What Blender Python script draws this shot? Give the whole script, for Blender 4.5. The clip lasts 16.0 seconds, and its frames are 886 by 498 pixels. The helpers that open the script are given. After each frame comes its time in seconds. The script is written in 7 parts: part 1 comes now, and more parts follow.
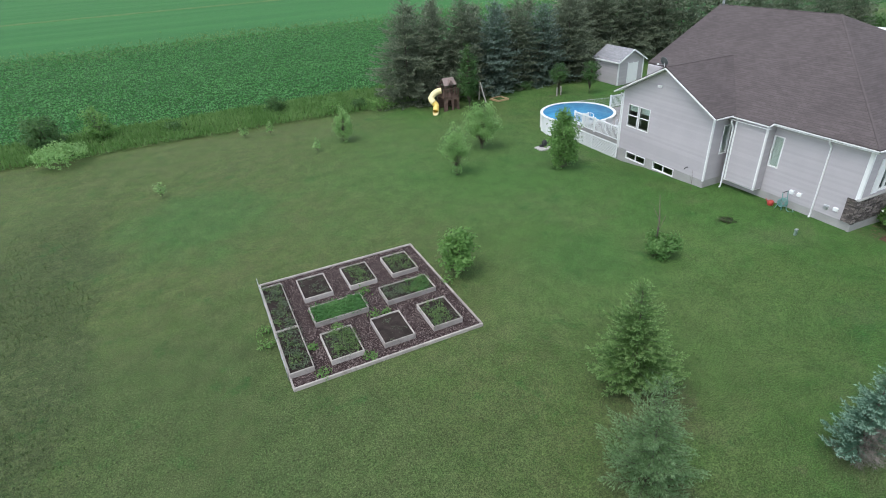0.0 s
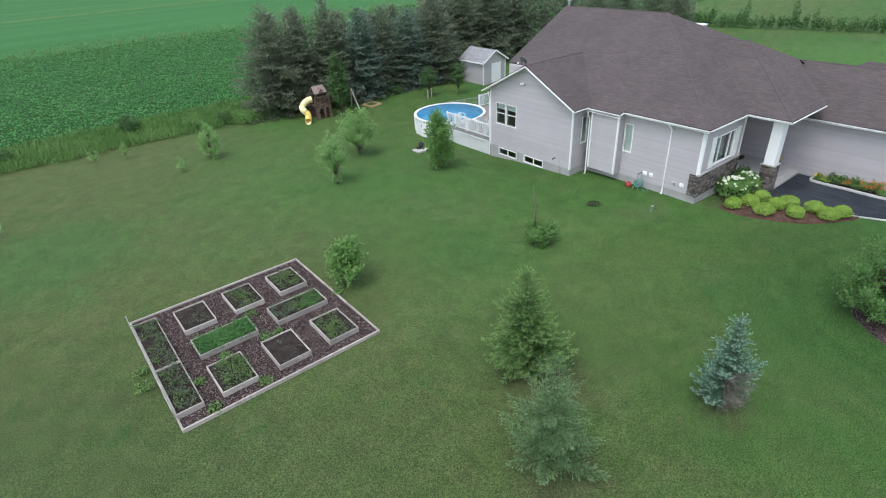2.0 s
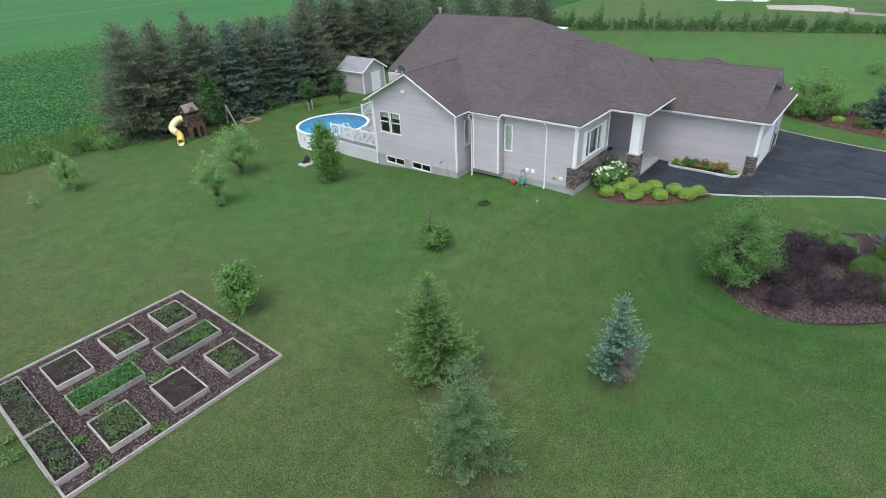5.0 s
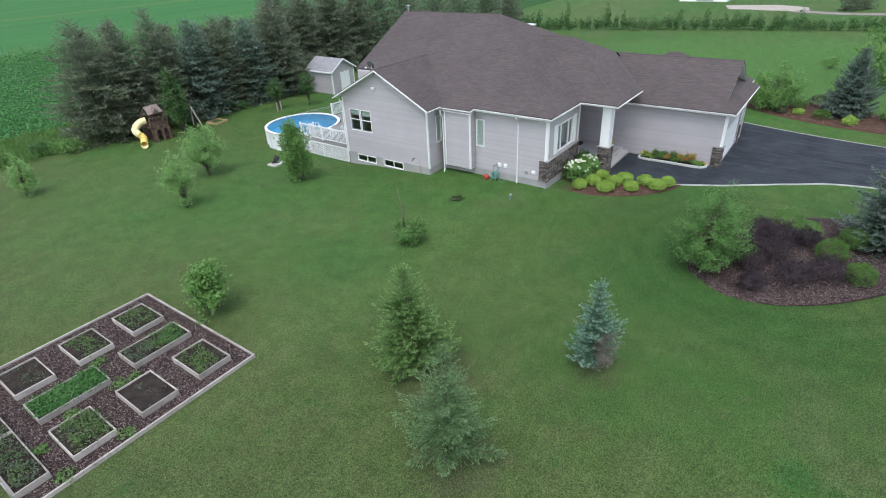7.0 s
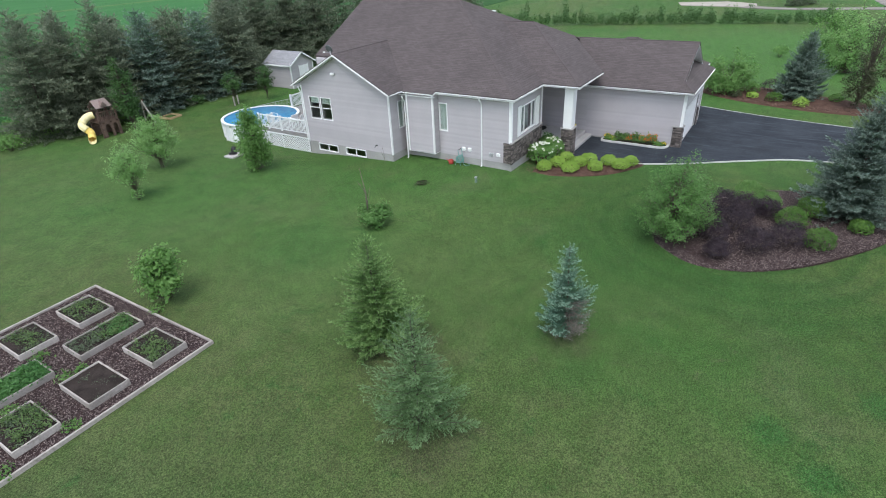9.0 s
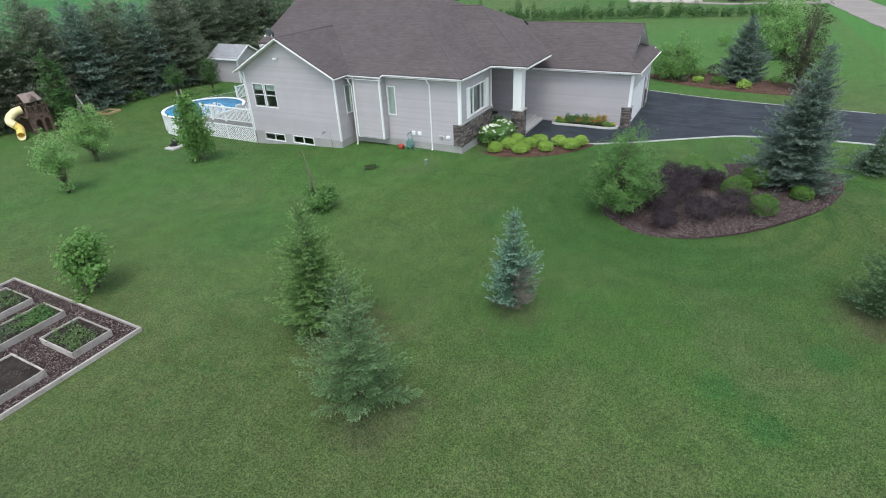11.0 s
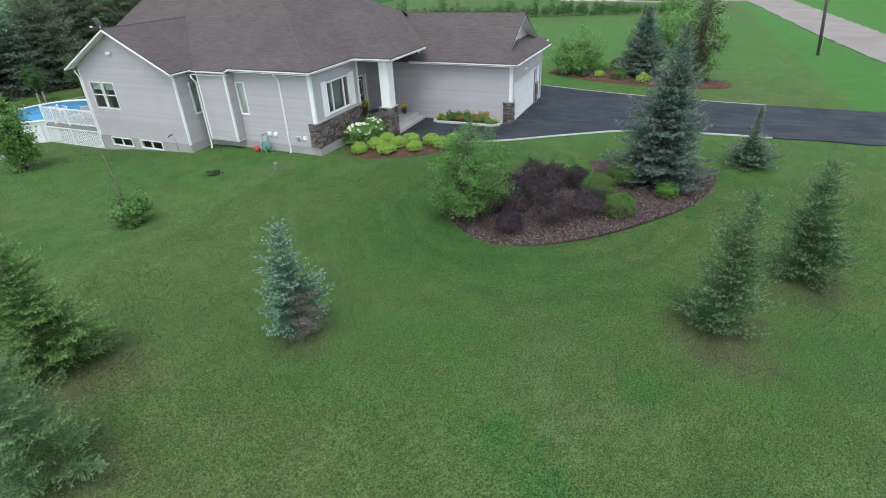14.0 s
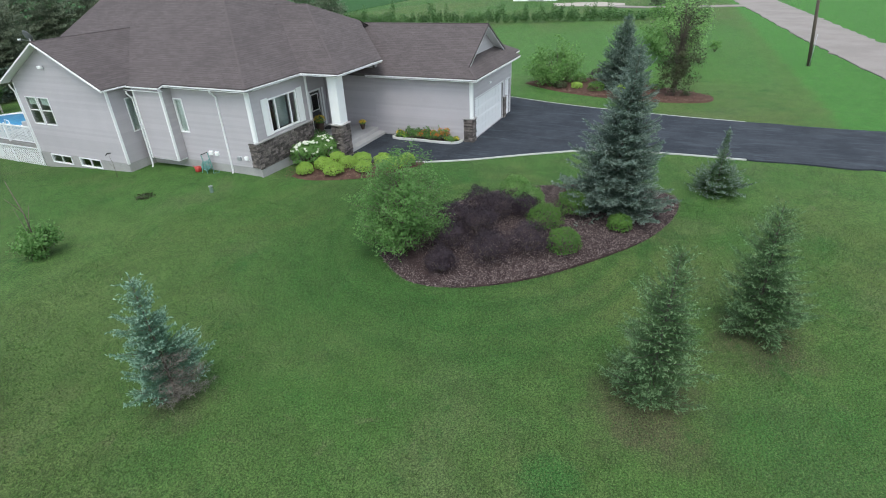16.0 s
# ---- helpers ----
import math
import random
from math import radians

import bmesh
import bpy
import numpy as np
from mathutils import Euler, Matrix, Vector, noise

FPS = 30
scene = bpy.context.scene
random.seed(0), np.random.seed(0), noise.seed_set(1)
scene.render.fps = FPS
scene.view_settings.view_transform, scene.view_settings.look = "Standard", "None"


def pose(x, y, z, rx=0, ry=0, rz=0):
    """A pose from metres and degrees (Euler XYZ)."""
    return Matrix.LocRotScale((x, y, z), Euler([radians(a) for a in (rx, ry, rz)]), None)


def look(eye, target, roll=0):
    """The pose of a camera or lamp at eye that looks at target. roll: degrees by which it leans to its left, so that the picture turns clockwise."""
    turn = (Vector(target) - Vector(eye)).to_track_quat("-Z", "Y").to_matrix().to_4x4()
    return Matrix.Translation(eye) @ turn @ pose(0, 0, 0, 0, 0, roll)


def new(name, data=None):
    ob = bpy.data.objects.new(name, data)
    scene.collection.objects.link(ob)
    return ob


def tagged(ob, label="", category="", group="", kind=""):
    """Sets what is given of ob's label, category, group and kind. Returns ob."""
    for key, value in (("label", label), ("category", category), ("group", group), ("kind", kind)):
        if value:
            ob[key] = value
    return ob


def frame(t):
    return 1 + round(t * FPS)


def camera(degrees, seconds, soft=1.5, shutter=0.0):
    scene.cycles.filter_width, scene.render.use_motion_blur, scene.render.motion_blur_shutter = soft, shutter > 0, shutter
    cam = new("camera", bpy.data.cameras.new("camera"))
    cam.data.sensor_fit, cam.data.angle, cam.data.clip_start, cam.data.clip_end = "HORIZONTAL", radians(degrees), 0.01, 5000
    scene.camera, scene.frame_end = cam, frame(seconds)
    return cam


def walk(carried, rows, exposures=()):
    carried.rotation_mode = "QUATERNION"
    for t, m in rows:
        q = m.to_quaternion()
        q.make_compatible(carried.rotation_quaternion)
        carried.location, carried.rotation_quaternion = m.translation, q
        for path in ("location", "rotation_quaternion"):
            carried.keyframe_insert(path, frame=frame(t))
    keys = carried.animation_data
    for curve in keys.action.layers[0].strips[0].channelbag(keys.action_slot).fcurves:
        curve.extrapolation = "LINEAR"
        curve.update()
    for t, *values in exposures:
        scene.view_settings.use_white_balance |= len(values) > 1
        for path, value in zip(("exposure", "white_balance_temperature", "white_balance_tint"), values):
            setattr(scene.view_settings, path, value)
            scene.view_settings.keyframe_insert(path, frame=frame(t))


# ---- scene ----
cam = camera(79.1, 16.0, soft=1.0)
METRES, EYE, TILT, LEAN, TURN = 12.9, 13.2, 0.0, 0.0, -23.9
ROWS = [
    (0.0, 0.0, 0.0, 0.0, -1.72, -30.01, 2.98),
    (0.5, 0.002, 0.0001, -0.0004, -4.58, -30.04, 2.94),
    (1.0, 0.0044, 0.0005, -0.0006, -8.2, -30.1, 2.87),
    (1.5, 0.0062, 0.0013, -0.0014, -11.76, -30.16, 2.79),
    (2.0, 0.0077, 0.0026, -0.0016, -15.03, -30.18, 2.72),
    (2.5, 0.0091, 0.0031, 0.0001, -17.66, -30.17, 2.68),
    (3.0, 0.01, 0.0037, 0.0035, -20.03, -30.18, 2.69),
    (3.5, 0.0113, 0.0041, 0.0044, -22.25, -30.15, 2.67),
    (4.0, 0.0134, 0.0049, 0.0036, -24.68, -30.13, 2.61),
    (4.5, 0.015, 0.0047, 0.0032, -26.26, -30.08, 2.59),
    (7.0, 0.0122, 0.0047, -0.0354, -30.49, -29.77, 2.56),
    (7.5, 0.0118, 0.0055, -0.0572, -31.29, -29.69, 2.55),
    (8.0, 0.0112, 0.0047, -0.0793, -32.08, -29.62, 2.53),
    (8.5, 0.0109, 0.0028, -0.1033, -32.96, -29.55, 2.51),
    (9.0, 0.0115, 0.0015, -0.129, -34.38, -29.48, 2.48),
    (11.5, 0.0982, -0.0521, -0.2566, -39.16, -29.11, 2.52),
    (12.0, 0.1713, -0.0783, -0.2859, -39.84, -29.03, 2.56),
    (12.5, 0.2601, -0.1034, -0.3132, -40.61, -28.97, 2.48),
    (13.0, 0.3445, -0.1211, -0.3273, -41.47, -29.0, 2.37),
    (13.5, 0.4201, -0.1288, -0.3307, -42.16, -29.02, 2.33),
    (14.0, 0.4928, -0.1309, -0.3294, -42.69, -28.96, 2.32),
    (14.5, 0.5643, -0.1324, -0.3259, -43.1, -28.94, 2.28),
    (15.0, 0.6306, -0.1354, -0.3228, -42.31, -28.84, 2.27),
    (15.5, 0.6937, -0.1405, -0.3188, -42.02, -28.82, 2.26),
    (16.0, 0.7547, -0.1464, -0.3176, -42.11, -28.74, 2.28),
]
walk(cam, [(t, pose(0, 0, EYE, TILT, LEAN, TURN) @ pose(METRES * x, METRES * y, METRES * z, 90 + pitch, roll, yaw)) for t, x, y, z, yaw, pitch, roll in ROWS], [(0.0, 1.25, 6350, 7), (8.5, 1.25, 6350, 7), (12.0, 1.29, 6430, 4), (16.0, 1.29, 6430, 4)])
SKY, SUN = 0.13, 0.7

# ---- light ----
world = bpy.data.worlds.new("overcast_sky")
scene.world = world
world.use_nodes = True
_n, _l = world.node_tree.nodes, world.node_tree.links
_n.clear()
sky = _n.new("ShaderNodeTexSky")
sky.sky_type = "NISHITA"
sky.sun_disc = False
sky.sun_elevation, sky.sun_rotation = radians(66), radians(250)
sky.air_density, sky.dust_density, sky.ozone_density = 1.0, 1.5, 1.0
grey = _n.new("ShaderNodeHueSaturation")
grey.inputs["Saturation"].default_value = 0.45
back = _n.new("ShaderNodeBackground")
back.inputs["Strength"].default_value = SKY
wout = _n.new("ShaderNodeOutputWorld")
_l.new(sky.outputs[0], grey.inputs["Color"])
_l.new(grey.outputs[0], back.inputs["Color"])
_l.new(back.outputs[0], wout.inputs["Surface"])

sun = new("sun", bpy.data.lights.new("sun", "SUN"))
sun.data.energy, sun.data.angle, sun.data.color = SUN, radians(30), (1.0, 0.97, 0.93)
sun.matrix_world = look((-22, -8, 52), (0, 0, 0))


# ---- mesh helpers ----
def mesh_obj(name, verts, faces, mat, parent=None, label="", smooth=False):
    me = bpy.data.meshes.new(name)
    me.from_pydata([tuple(v) for v in verts], [], [tuple(f) for f in faces])
    me.update()
    if mat is not None:
        me.materials.append(mat)
    if smooth:
        me.polygons.foreach_set("use_smooth", [True] * len(me.polygons))
    ob = new(name, me)
    if parent is not None:
        ob.parent = parent
    if label:
        ob["label"] = label
    return ob


def tri_obj(name, co, mat, parent=None, label="", n=3):
    """A mesh of loose triangles or quads; co is an array of (count * n, 3)."""
    co = np.ascontiguousarray(co, dtype=np.float32)
    count = len(co) // n
    me = bpy.data.meshes.new(name)
    me.vertices.add(len(co))
    me.vertices.foreach_set("co", co.ravel())
    me.loops.add(len(co))
    me.loops.foreach_set("vertex_index", np.arange(len(co), dtype=np.int32))
    me.polygons.add(count)
    me.polygons.foreach_set("loop_start", np.arange(count, dtype=np.int32) * n)
    me.update(calc_edges=True)
    me.validate()
    me.materials.append(mat)
    ob = new(name, me)
    if parent is not None:
        ob.parent = parent
    if label:
        ob["label"] = label
    return ob


def part(name, bm, mat, parent=None, label="", smooth=False):
    me = bpy.data.meshes.new(name)
    bm.to_mesh(me)
    bm.free()
    me.materials.append(mat)
    if smooth:
        me.polygons.foreach_set("use_smooth", [True] * len(me.polygons))
    ob = new(name, me)
    if parent is not None:
        ob.parent = parent
    if label:
        ob["label"] = label
    return ob


def thing(name, x, y, z, label, category, group="", kind=""):
    ob = new(name)
    ob.empty_display_size = 0.2
    ob.location = (x, y, z)
    return tagged(ob, label, category, group, kind)


def add_box(bm, x0, x1, y0, y1, z0, z1, bevel=0.0, turn=0.0):
    m = Matrix.Translation(((x0 + x1) / 2, (y0 + y1) / 2, (z0 + z1) / 2)) @ Matrix.Rotation(radians(turn), 4, "Z")
    r = bmesh.ops.create_cube(bm, size=1.0, matrix=m @ Matrix.Diagonal((abs(x1 - x0), abs(y1 - y0), abs(z1 - z0), 1)))
    if bevel > 0:
        es = list({e for v in r["verts"] for e in v.link_edges})
        bmesh.ops.bevel(bm, geom=es, offset=bevel, segments=1, affect="EDGES")
    return bm


def box(name, x0, x1, y0, y1, z0, z1, mat, parent=None, label="", bevel=0.0):
    """A box; its origin is its middle, so that copies can share it."""
    bm = add_box(bmesh.new(), x0, x1, y0, y1, z0, z1, bevel)
    return part(name, bm, mat, parent, label)


def beam(name, a, b, w, d, mat, parent=None, label="", bevel=0.0):
    """A square bar from a to b."""
    a, b = Vector(a), Vector(b)
    axis = b - a
    q = axis.to_track_quat("Z", "Y").to_matrix().to_4x4()
    bm = bmesh.new()
    r = bmesh.ops.create_cube(bm, size=1.0, matrix=Matrix.Translation((a + b) / 2) @ q @ Matrix.Diagonal((w, d, axis.length, 1)))
    if bevel:
        bmesh.ops.bevel(bm, geom=list(bm.edges), offset=bevel, segments=1, affect="EDGES")
    return part(name, bm, mat, parent, label)


def tube_data(points, radii, sides=6):
    pts = [Vector(p) for p in points]
    vs, fs = [], []
    for i, p in enumerate(pts):
        d = (pts[min(i + 1, len(pts) - 1)] - pts[max(i - 1, 0)]).normalized()
        u = d.orthogonal().normalized()
        w = d.cross(u)
        for k in range(sides):
            a = 2 * math.pi * k / sides
            vs.append(p + (u * math.cos(a) + w * math.sin(a)) * radii[i])
    for i in range(len(pts) - 1):
        for k in range(sides):
            k2 = (k + 1) % sides
            fs.append((i * sides + k, i * sides + k2, (i + 1) * sides + k2, (i + 1) * sides + k))
    fs.append(tuple(reversed(range(sides))))
    fs.append(tuple(range((len(pts) - 1) * sides, len(pts) * sides)))
    return vs, fs


def tube(name, points, radii, mat, parent=None, label="", sides=8):
    if not isinstance(radii, (list, tuple)):
        radii = [radii] * len(points)
    vs, fs = tube_data(points, radii, sides)
    return mesh_obj(name, vs, fs, mat, parent, label, smooth=True)


def joined_tubes(name, runs, mat, parent=None, sides=5):
    vs, fs = [], []
    for pts, rad in runs:
        v, f = tube_data(pts, rad, sides)
        o = len(vs)
        vs += v
        fs += [tuple(i + o for i in g) for g in f]
    return mesh_obj(name, vs, fs, mat, parent, smooth=True)


def lathe(name, profile, x, y, z, mat, parent=None, label="", sides=24):
    """Turned about the z axis; profile: (radius, height) pairs."""
    vs, fs = [], []
    for r, h in profile:
        for k in range(sides):
            a = 2 * math.pi * k / sides
            vs.append((x + r * math.cos(a), y + r * math.sin(a), z + h))
    for i in range(len(profile) - 1):
        for k in range(sides):
            k2 = (k + 1) % sides
            fs.append((i * sides + k, i * sides + k2, (i + 1) * sides + k2, (i + 1) * sides + k))
    fs.append(tuple(reversed(range(sides))))
    fs.append(tuple(range((len(profile) - 1) * sides, len(profile) * sides)))
    return mesh_obj(name, vs, fs, mat, parent, label, smooth=True)


# ---- materials ----
def nodes_of(name):
    m = bpy.data.materials.new(name)
    m.use_nodes = True
    t = m.node_tree
    return m, t.nodes, t.links, t.nodes["Principled BSDF"]


def noise_node(n, l, vec, scale, detail=4.0, rough=0.55, distortion=0.0):
    k = n.new("ShaderNodeTexNoise")
    k.inputs["Scale"].default_value = scale
    k.inputs["Detail"].default_value = detail
    k.inputs["Roughness"].default_value = rough
    k.inputs["Distortion"].default_value = distortion
    l.new(vec, k.inputs["Vector"])
    return k.outputs["Fac"]


def ramp(n, l, fac, stops):
    k = n.new("ShaderNodeValToRGB")
    while len(k.color_ramp.elements) < len(stops):
        k.color_ramp.elements.new(0.5)
    for e, (p, c) in zip(k.color_ramp.elements, stops):
        e.position, e.color = p, (*c, 1) if len(c) == 3 else c
    l.new(fac, k.inputs["Fac"])
    return k.outputs["Color"]


def mix(n, l, fac, a, b, mode="MIX"):
    k = n.new("ShaderNodeMix")
    k.data_type, k.blend_type = "RGBA", mode
    for sock, v in ((k.inputs[0], fac), (k.inputs[6], a), (k.inputs[7], b)):
        if isinstance(v, (int, float)):
            sock.default_value = v
        elif isinstance(v, tuple):
            sock.default_value = (*v, 1)
        else:
            l.new(v, sock)
    return k.outputs[2]


def span(n, l, v, a, b, c=0.0, d=1.0):
    k = n.new("ShaderNodeMapRange")
    k.interpolation_type = "SMOOTHSTEP"
    for i, x in enumerate((a, b, c, d)):
        k.inputs[1 + i].default_value = x
    l.new(v, k.inputs[0])
    return k.outputs[0]


def bump(n, l, bsdf, height, strength=0.3, distance=0.02):
    k = n.new("ShaderNodeBump")
    k.inputs["Strength"].default_value, k.inputs["Distance"].default_value = strength, distance
    l.new(height, k.inputs["Height"])
    l.new(k.outputs[0], bsdf.inputs["Normal"])


def place(n):
    return n.new("ShaderNodeNewGeometry").outputs["Position"]


def surface(name, a, b, coarse=1.5, fine=40.0, rough=0.6, relief=0.2, metal=0.0, spec=0.5, vary=0.0, stain=None):
    """Two colours mixed by coarse and fine noise, with fine relief; stain: a third colour in blotches; vary: change from piece to piece."""
    m, n, l, p = nodes_of(name)
    pos = place(n)
    big, small = noise_node(n, l, pos, coarse, 5), noise_node(n, l, pos, fine, 3)
    f = mix(n, l, 0.45, span(n, l, big, 0.3, 0.7), span(n, l, small, 0.3, 0.7))
    col = mix(n, l, f, a, b)
    if stain:
        col = mix(n, l, span(n, l, noise_node(n, l, pos, coarse * 0.6, 6, 0.65, 0.6), 0.55, 0.72, 0, 0.7), col, stain)
    if vary:
        k = n.new("ShaderNodeHueSaturation")
        k.inputs["Saturation"].default_value = 1.0
        rnd = n.new("ShaderNodeObjectInfo").outputs["Random"]
        l.new(span(n, l, rnd, 0, 1, 1 - vary, 1 + vary), k.inputs["Value"])
        l.new(col, k.inputs["Color"])
        col = k.outputs[0]
    l.new(col, p.inputs["Base Color"])
    p.inputs["Roughness"].default_value, p.inputs["Metallic"].default_value = rough, metal
    p.inputs["Specular IOR Level"].default_value = spec
    if relief:
        bump(n, l, p, small, relief, 0.01)
    return m


def foliage(name, a, b, dead=None, rough=0.55, thin=0.25, patch=1.2, dead_at=0.62):
    """Leaves: colour differs from leaf to leaf and in soft patches over the crown; some light comes through."""
    m, n, l, p = nodes_of(name)
    pos = place(n)
    isl = n.new("ShaderNodeNewGeometry").outputs["Random Per Island"]
    f = mix(n, l, 0.5, isl, span(n, l, noise_node(n, l, pos, patch, 3), 0.3, 0.7))
    col = mix(n, l, f, a, b)
    if dead:
        col = mix(n, l, span(n, l, noise_node(n, l, pos, patch * 1.4, 4), dead_at, dead_at + 0.1), col, dead)
    l.new(col, p.inputs["Base Color"])
    p.inputs["Roughness"].default_value, p.inputs["Specular IOR Level"].default_value = rough, 0.3
    tr = n.new("ShaderNodeBsdfTranslucent")
    l.new(col, tr.inputs["Color"])
    ms = n.new("ShaderNodeMixShader")
    ms.inputs[0].default_value = thin
    l.new(p.outputs[0], ms.inputs[1])
    l.new(tr.outputs[0], ms.inputs[2])
    l.new(ms.outputs[0], n["Material Output"].inputs["Surface"])
    return m


VERGE = -14.9


def lawn_material():
    m, n, l, p = nodes_of("mown_grass")
    pos = place(n)
    big = noise_node(n, l, pos, 0.06, 4, 0.6, 0.4)
    mid = noise_node(n, l, pos, 0.35, 6, 0.65, 0.3)
    tuft = noise_node(n, l, pos, 5.0, 5, 0.7)
    blade = noise_node(n, l, pos, 28.0, 3, 0.7)
    col = mix(n, l, span(n, l, big, 0.38, 0.62), (0.052, 0.13, 0.027), (0.084, 0.128, 0.037))
    col = mix(n, l, span(n, l, mid, 0.42, 0.7, 0, 0.85), col, (0.042, 0.112, 0.023))
    col = mix(n, l, span(n, l, noise_node(n, l, pos, 0.2, 5, 0.6), 0.5, 0.7, 0, 0.85), col, (0.092, 0.125, 0.05))
    col = mix(n, l, span(n, l, noise_node(n, l, pos, 0.75, 7, 0.8), 0.57, 0.7, 0, 0.45), col, (0.024, 0.085, 0.02))
    col = mix(n, l, span(n, l, noise_node(n, l, pos, 1.3, 6, 0.7, 0.5), 0.58, 0.7, 0, 0.6), col, (0.115, 0.135, 0.066))
    # drier, paler grass away from the house
    sep = n.new("ShaderNodeSeparateXYZ")
    l.new(pos, sep.inputs[0])
    dry = n.new("ShaderNodeMath")
    dry.operation = "MULTIPLY_ADD"
    l.new(noise_node(n, l, pos, 0.11, 5, 0.62, 0.5), dry.inputs[0])
    dry.inputs[1].default_value = 34.0
    l.new(sep.outputs[0], dry.inputs[2])
    parched = mix(n, l, span(n, l, noise_node(n, l, pos, 0.9, 5, 0.65), 0.35, 0.65), (0.077, 0.109, 0.034), (0.1, 0.114, 0.047))
    col = mix(n, l, span(n, l, dry.outputs[0], 40.0, 22.0, 0.0, 0.78), col, parched)
    # the worn, weedy ground at the west side of the lawn
    wob = n.new("ShaderNodeMath")
    wob.operation = "MULTIPLY_ADD"
    l.new(noise_node(n, l, pos, 0.25, 5, 0.7), wob.inputs[0])
    wob.inputs[1].default_value = 7.0
    l.new(sep.outputs[0], wob.inputs[2])
    # patches of darker green, paler green and brown, and the greener verge beyond the driveway
    for px, py, rad, amount, tone in ((-1.5, 31.0, 6.5, 0.55, (0.042, 0.13, 0.032)), (15.5, 31.0, 15.0, 0.5, (0.07, 0.15, 0.04)), (-3.5, 15.0, 9.0, 0.5, (0.05, 0.08, 0.028)), (2.0, 9.5, 6.0, 0.35, (0.052, 0.085, 0.03)), (21.8, 3.6, 6.2, 0.6, (0.028, 0.095, 0.019)), (29.5, 6.0, 6.0, 0.5, (0.03, 0.1, 0.02)), (33.0, -3.0, 4.0, 0.4, (0.03, 0.1, 0.02)), (19.5, -2.0, 4.5, 0.45, (0.03, 0.095, 0.02)), (16.5, 14.0, 10.0, 0.4, (0.076, 0.148, 0.04)), (14.6, 17.0, 3.2, 0.4, (0.034, 0.11, 0.024)), (10.9, 8.9, 1.9, 0.75, (0.085, 0.078, 0.045)), (8.3, 5.9, 1.9, 0.7, (0.08, 0.082, 0.045)), (14.0, 4.2, 1.2, 0.6, (0.075, 0.078, 0.042)), (17.8, -6.0, 2.0, 0.8, (0.085, 0.075, 0.045)), (21.4, -8.3, 1.8, 0.75, (0.085, 0.075, 0.045)), (12.6, 3.4, 1.4, 0.4, (0.036, 0.115, 0.024)), (15.3, -4.4, 0.9, 0.7, (0.028, 0.11, 0.024)), (13.0, -1.7, 0.8, 0.7, (0.028, 0.11, 0.024)), (11.9, -2.9, 0.8, 0.7, (0.028, 0.11, 0.024)), (12.7, -6.3, 1.5, 0.55, (0.03, 0.1, 0.022)), (18.0, -9.0, 2.6, 0.5, (0.03, 0.11, 0.024)), (68.0, 2.0, 34.0, 0.85, (0.062, 0.16, 0.033))):
        dist = n.new("ShaderNodeVectorMath")
        dist.operation = "DISTANCE"
        l.new(pos, dist.inputs[0])
        dist.inputs[1].default_value = (px, py, 0)
        rag = n.new("ShaderNodeMath")
        rag.operation = "MULTIPLY_ADD"
        l.new(noise_node(n, l, pos, 2.2 / rad, 5, 0.65), rag.inputs[0])
        rag.inputs[1].default_value = rad * 1.3
        l.new(dist.outputs["Value"], rag.inputs[2])
        col = mix(n, l, span(n, l, rag.outputs[0], rad * 1.65, rad * 0.95, 0.0, amount), col, tone)
    # the greener verge along the road
    lane = n.new("ShaderNodeVectorMath")
    lane.operation = "DOT_PRODUCT"
    l.new(pos, lane.inputs[0])
    lane.inputs[1].default_value = (-0.052, 1.0, 0.0)
    rough_edge = n.new("ShaderNodeMath")
    rough_edge.operation = "MULTIPLY_ADD"
    l.new(noise_node(n, l, pos, 0.5, 4), rough_edge.inputs[0])
    rough_edge.inputs[1].default_value = 2.0
    l.new(lane.outputs["Value"], rough_edge.inputs[2])
    col = mix(n, l, span(n, l, rough_edge.outputs[0], VERGE + 2.2, VERGE + 1.0, 0, 0.5), col, (0.075, 0.15, 0.035))
    col = mix(n, l, span(n, l, rough_edge.outputs[0], VERGE + 0.6, VERGE - 0.4, 0, 0.95), col, (0.054, 0.18, 0.031))
    # mowing turns round the mulch island
    turn = n.new("ShaderNodeVectorMath")
    turn.operation = "DISTANCE"
    l.new(pos, turn.inputs[0])
    turn.inputs[1].default_value = (24.6, 0.4, 0)
    lap = n.new("ShaderNodeMath")
    lap.operation = "MULTIPLY_ADD"
    l.new(noise_node(n, l, pos, 0.5, 4, 0.6), lap.inputs[0])
    lap.inputs[1].default_value = 0.6
    l.new(turn.outputs["Value"], lap.inputs[2])
    wave = n.new("ShaderNodeMath")
    wave.operation = "SINE"
    freq = n.new("ShaderNodeMath")
    freq.operation = "MULTIPLY"
    l.new(lap.outputs[0], freq.inputs[0])
    freq.inputs[1].default_value = 5.6
    l.new(freq.outputs[0], wave.inputs[0])
    band = n.new("ShaderNodeMath")
    band.operation = "MULTIPLY"
    l.new(span(n, l, wave.outputs[0], -0.2, 0.8, 0, 0.5), band.inputs[0])
    l.new(span(n, l, turn.outputs["Value"], 9.0, 5.0, 0, 1), band.inputs[1])
    col = mix(n, l, band.outputs[0], col, (0.028, 0.088, 0.018))
    tail = n.new("ShaderNodeMath")
    tail.operation = "MULTIPLY"
    l.new(span(n, l, wob.outputs[0], -2.0, -3.6, 0, 0.7), tail.inputs[0])
    l.new(span(n, l, wob.outputs[0], -9.0, -6.0, 0.35, 1), tail.inputs[1])
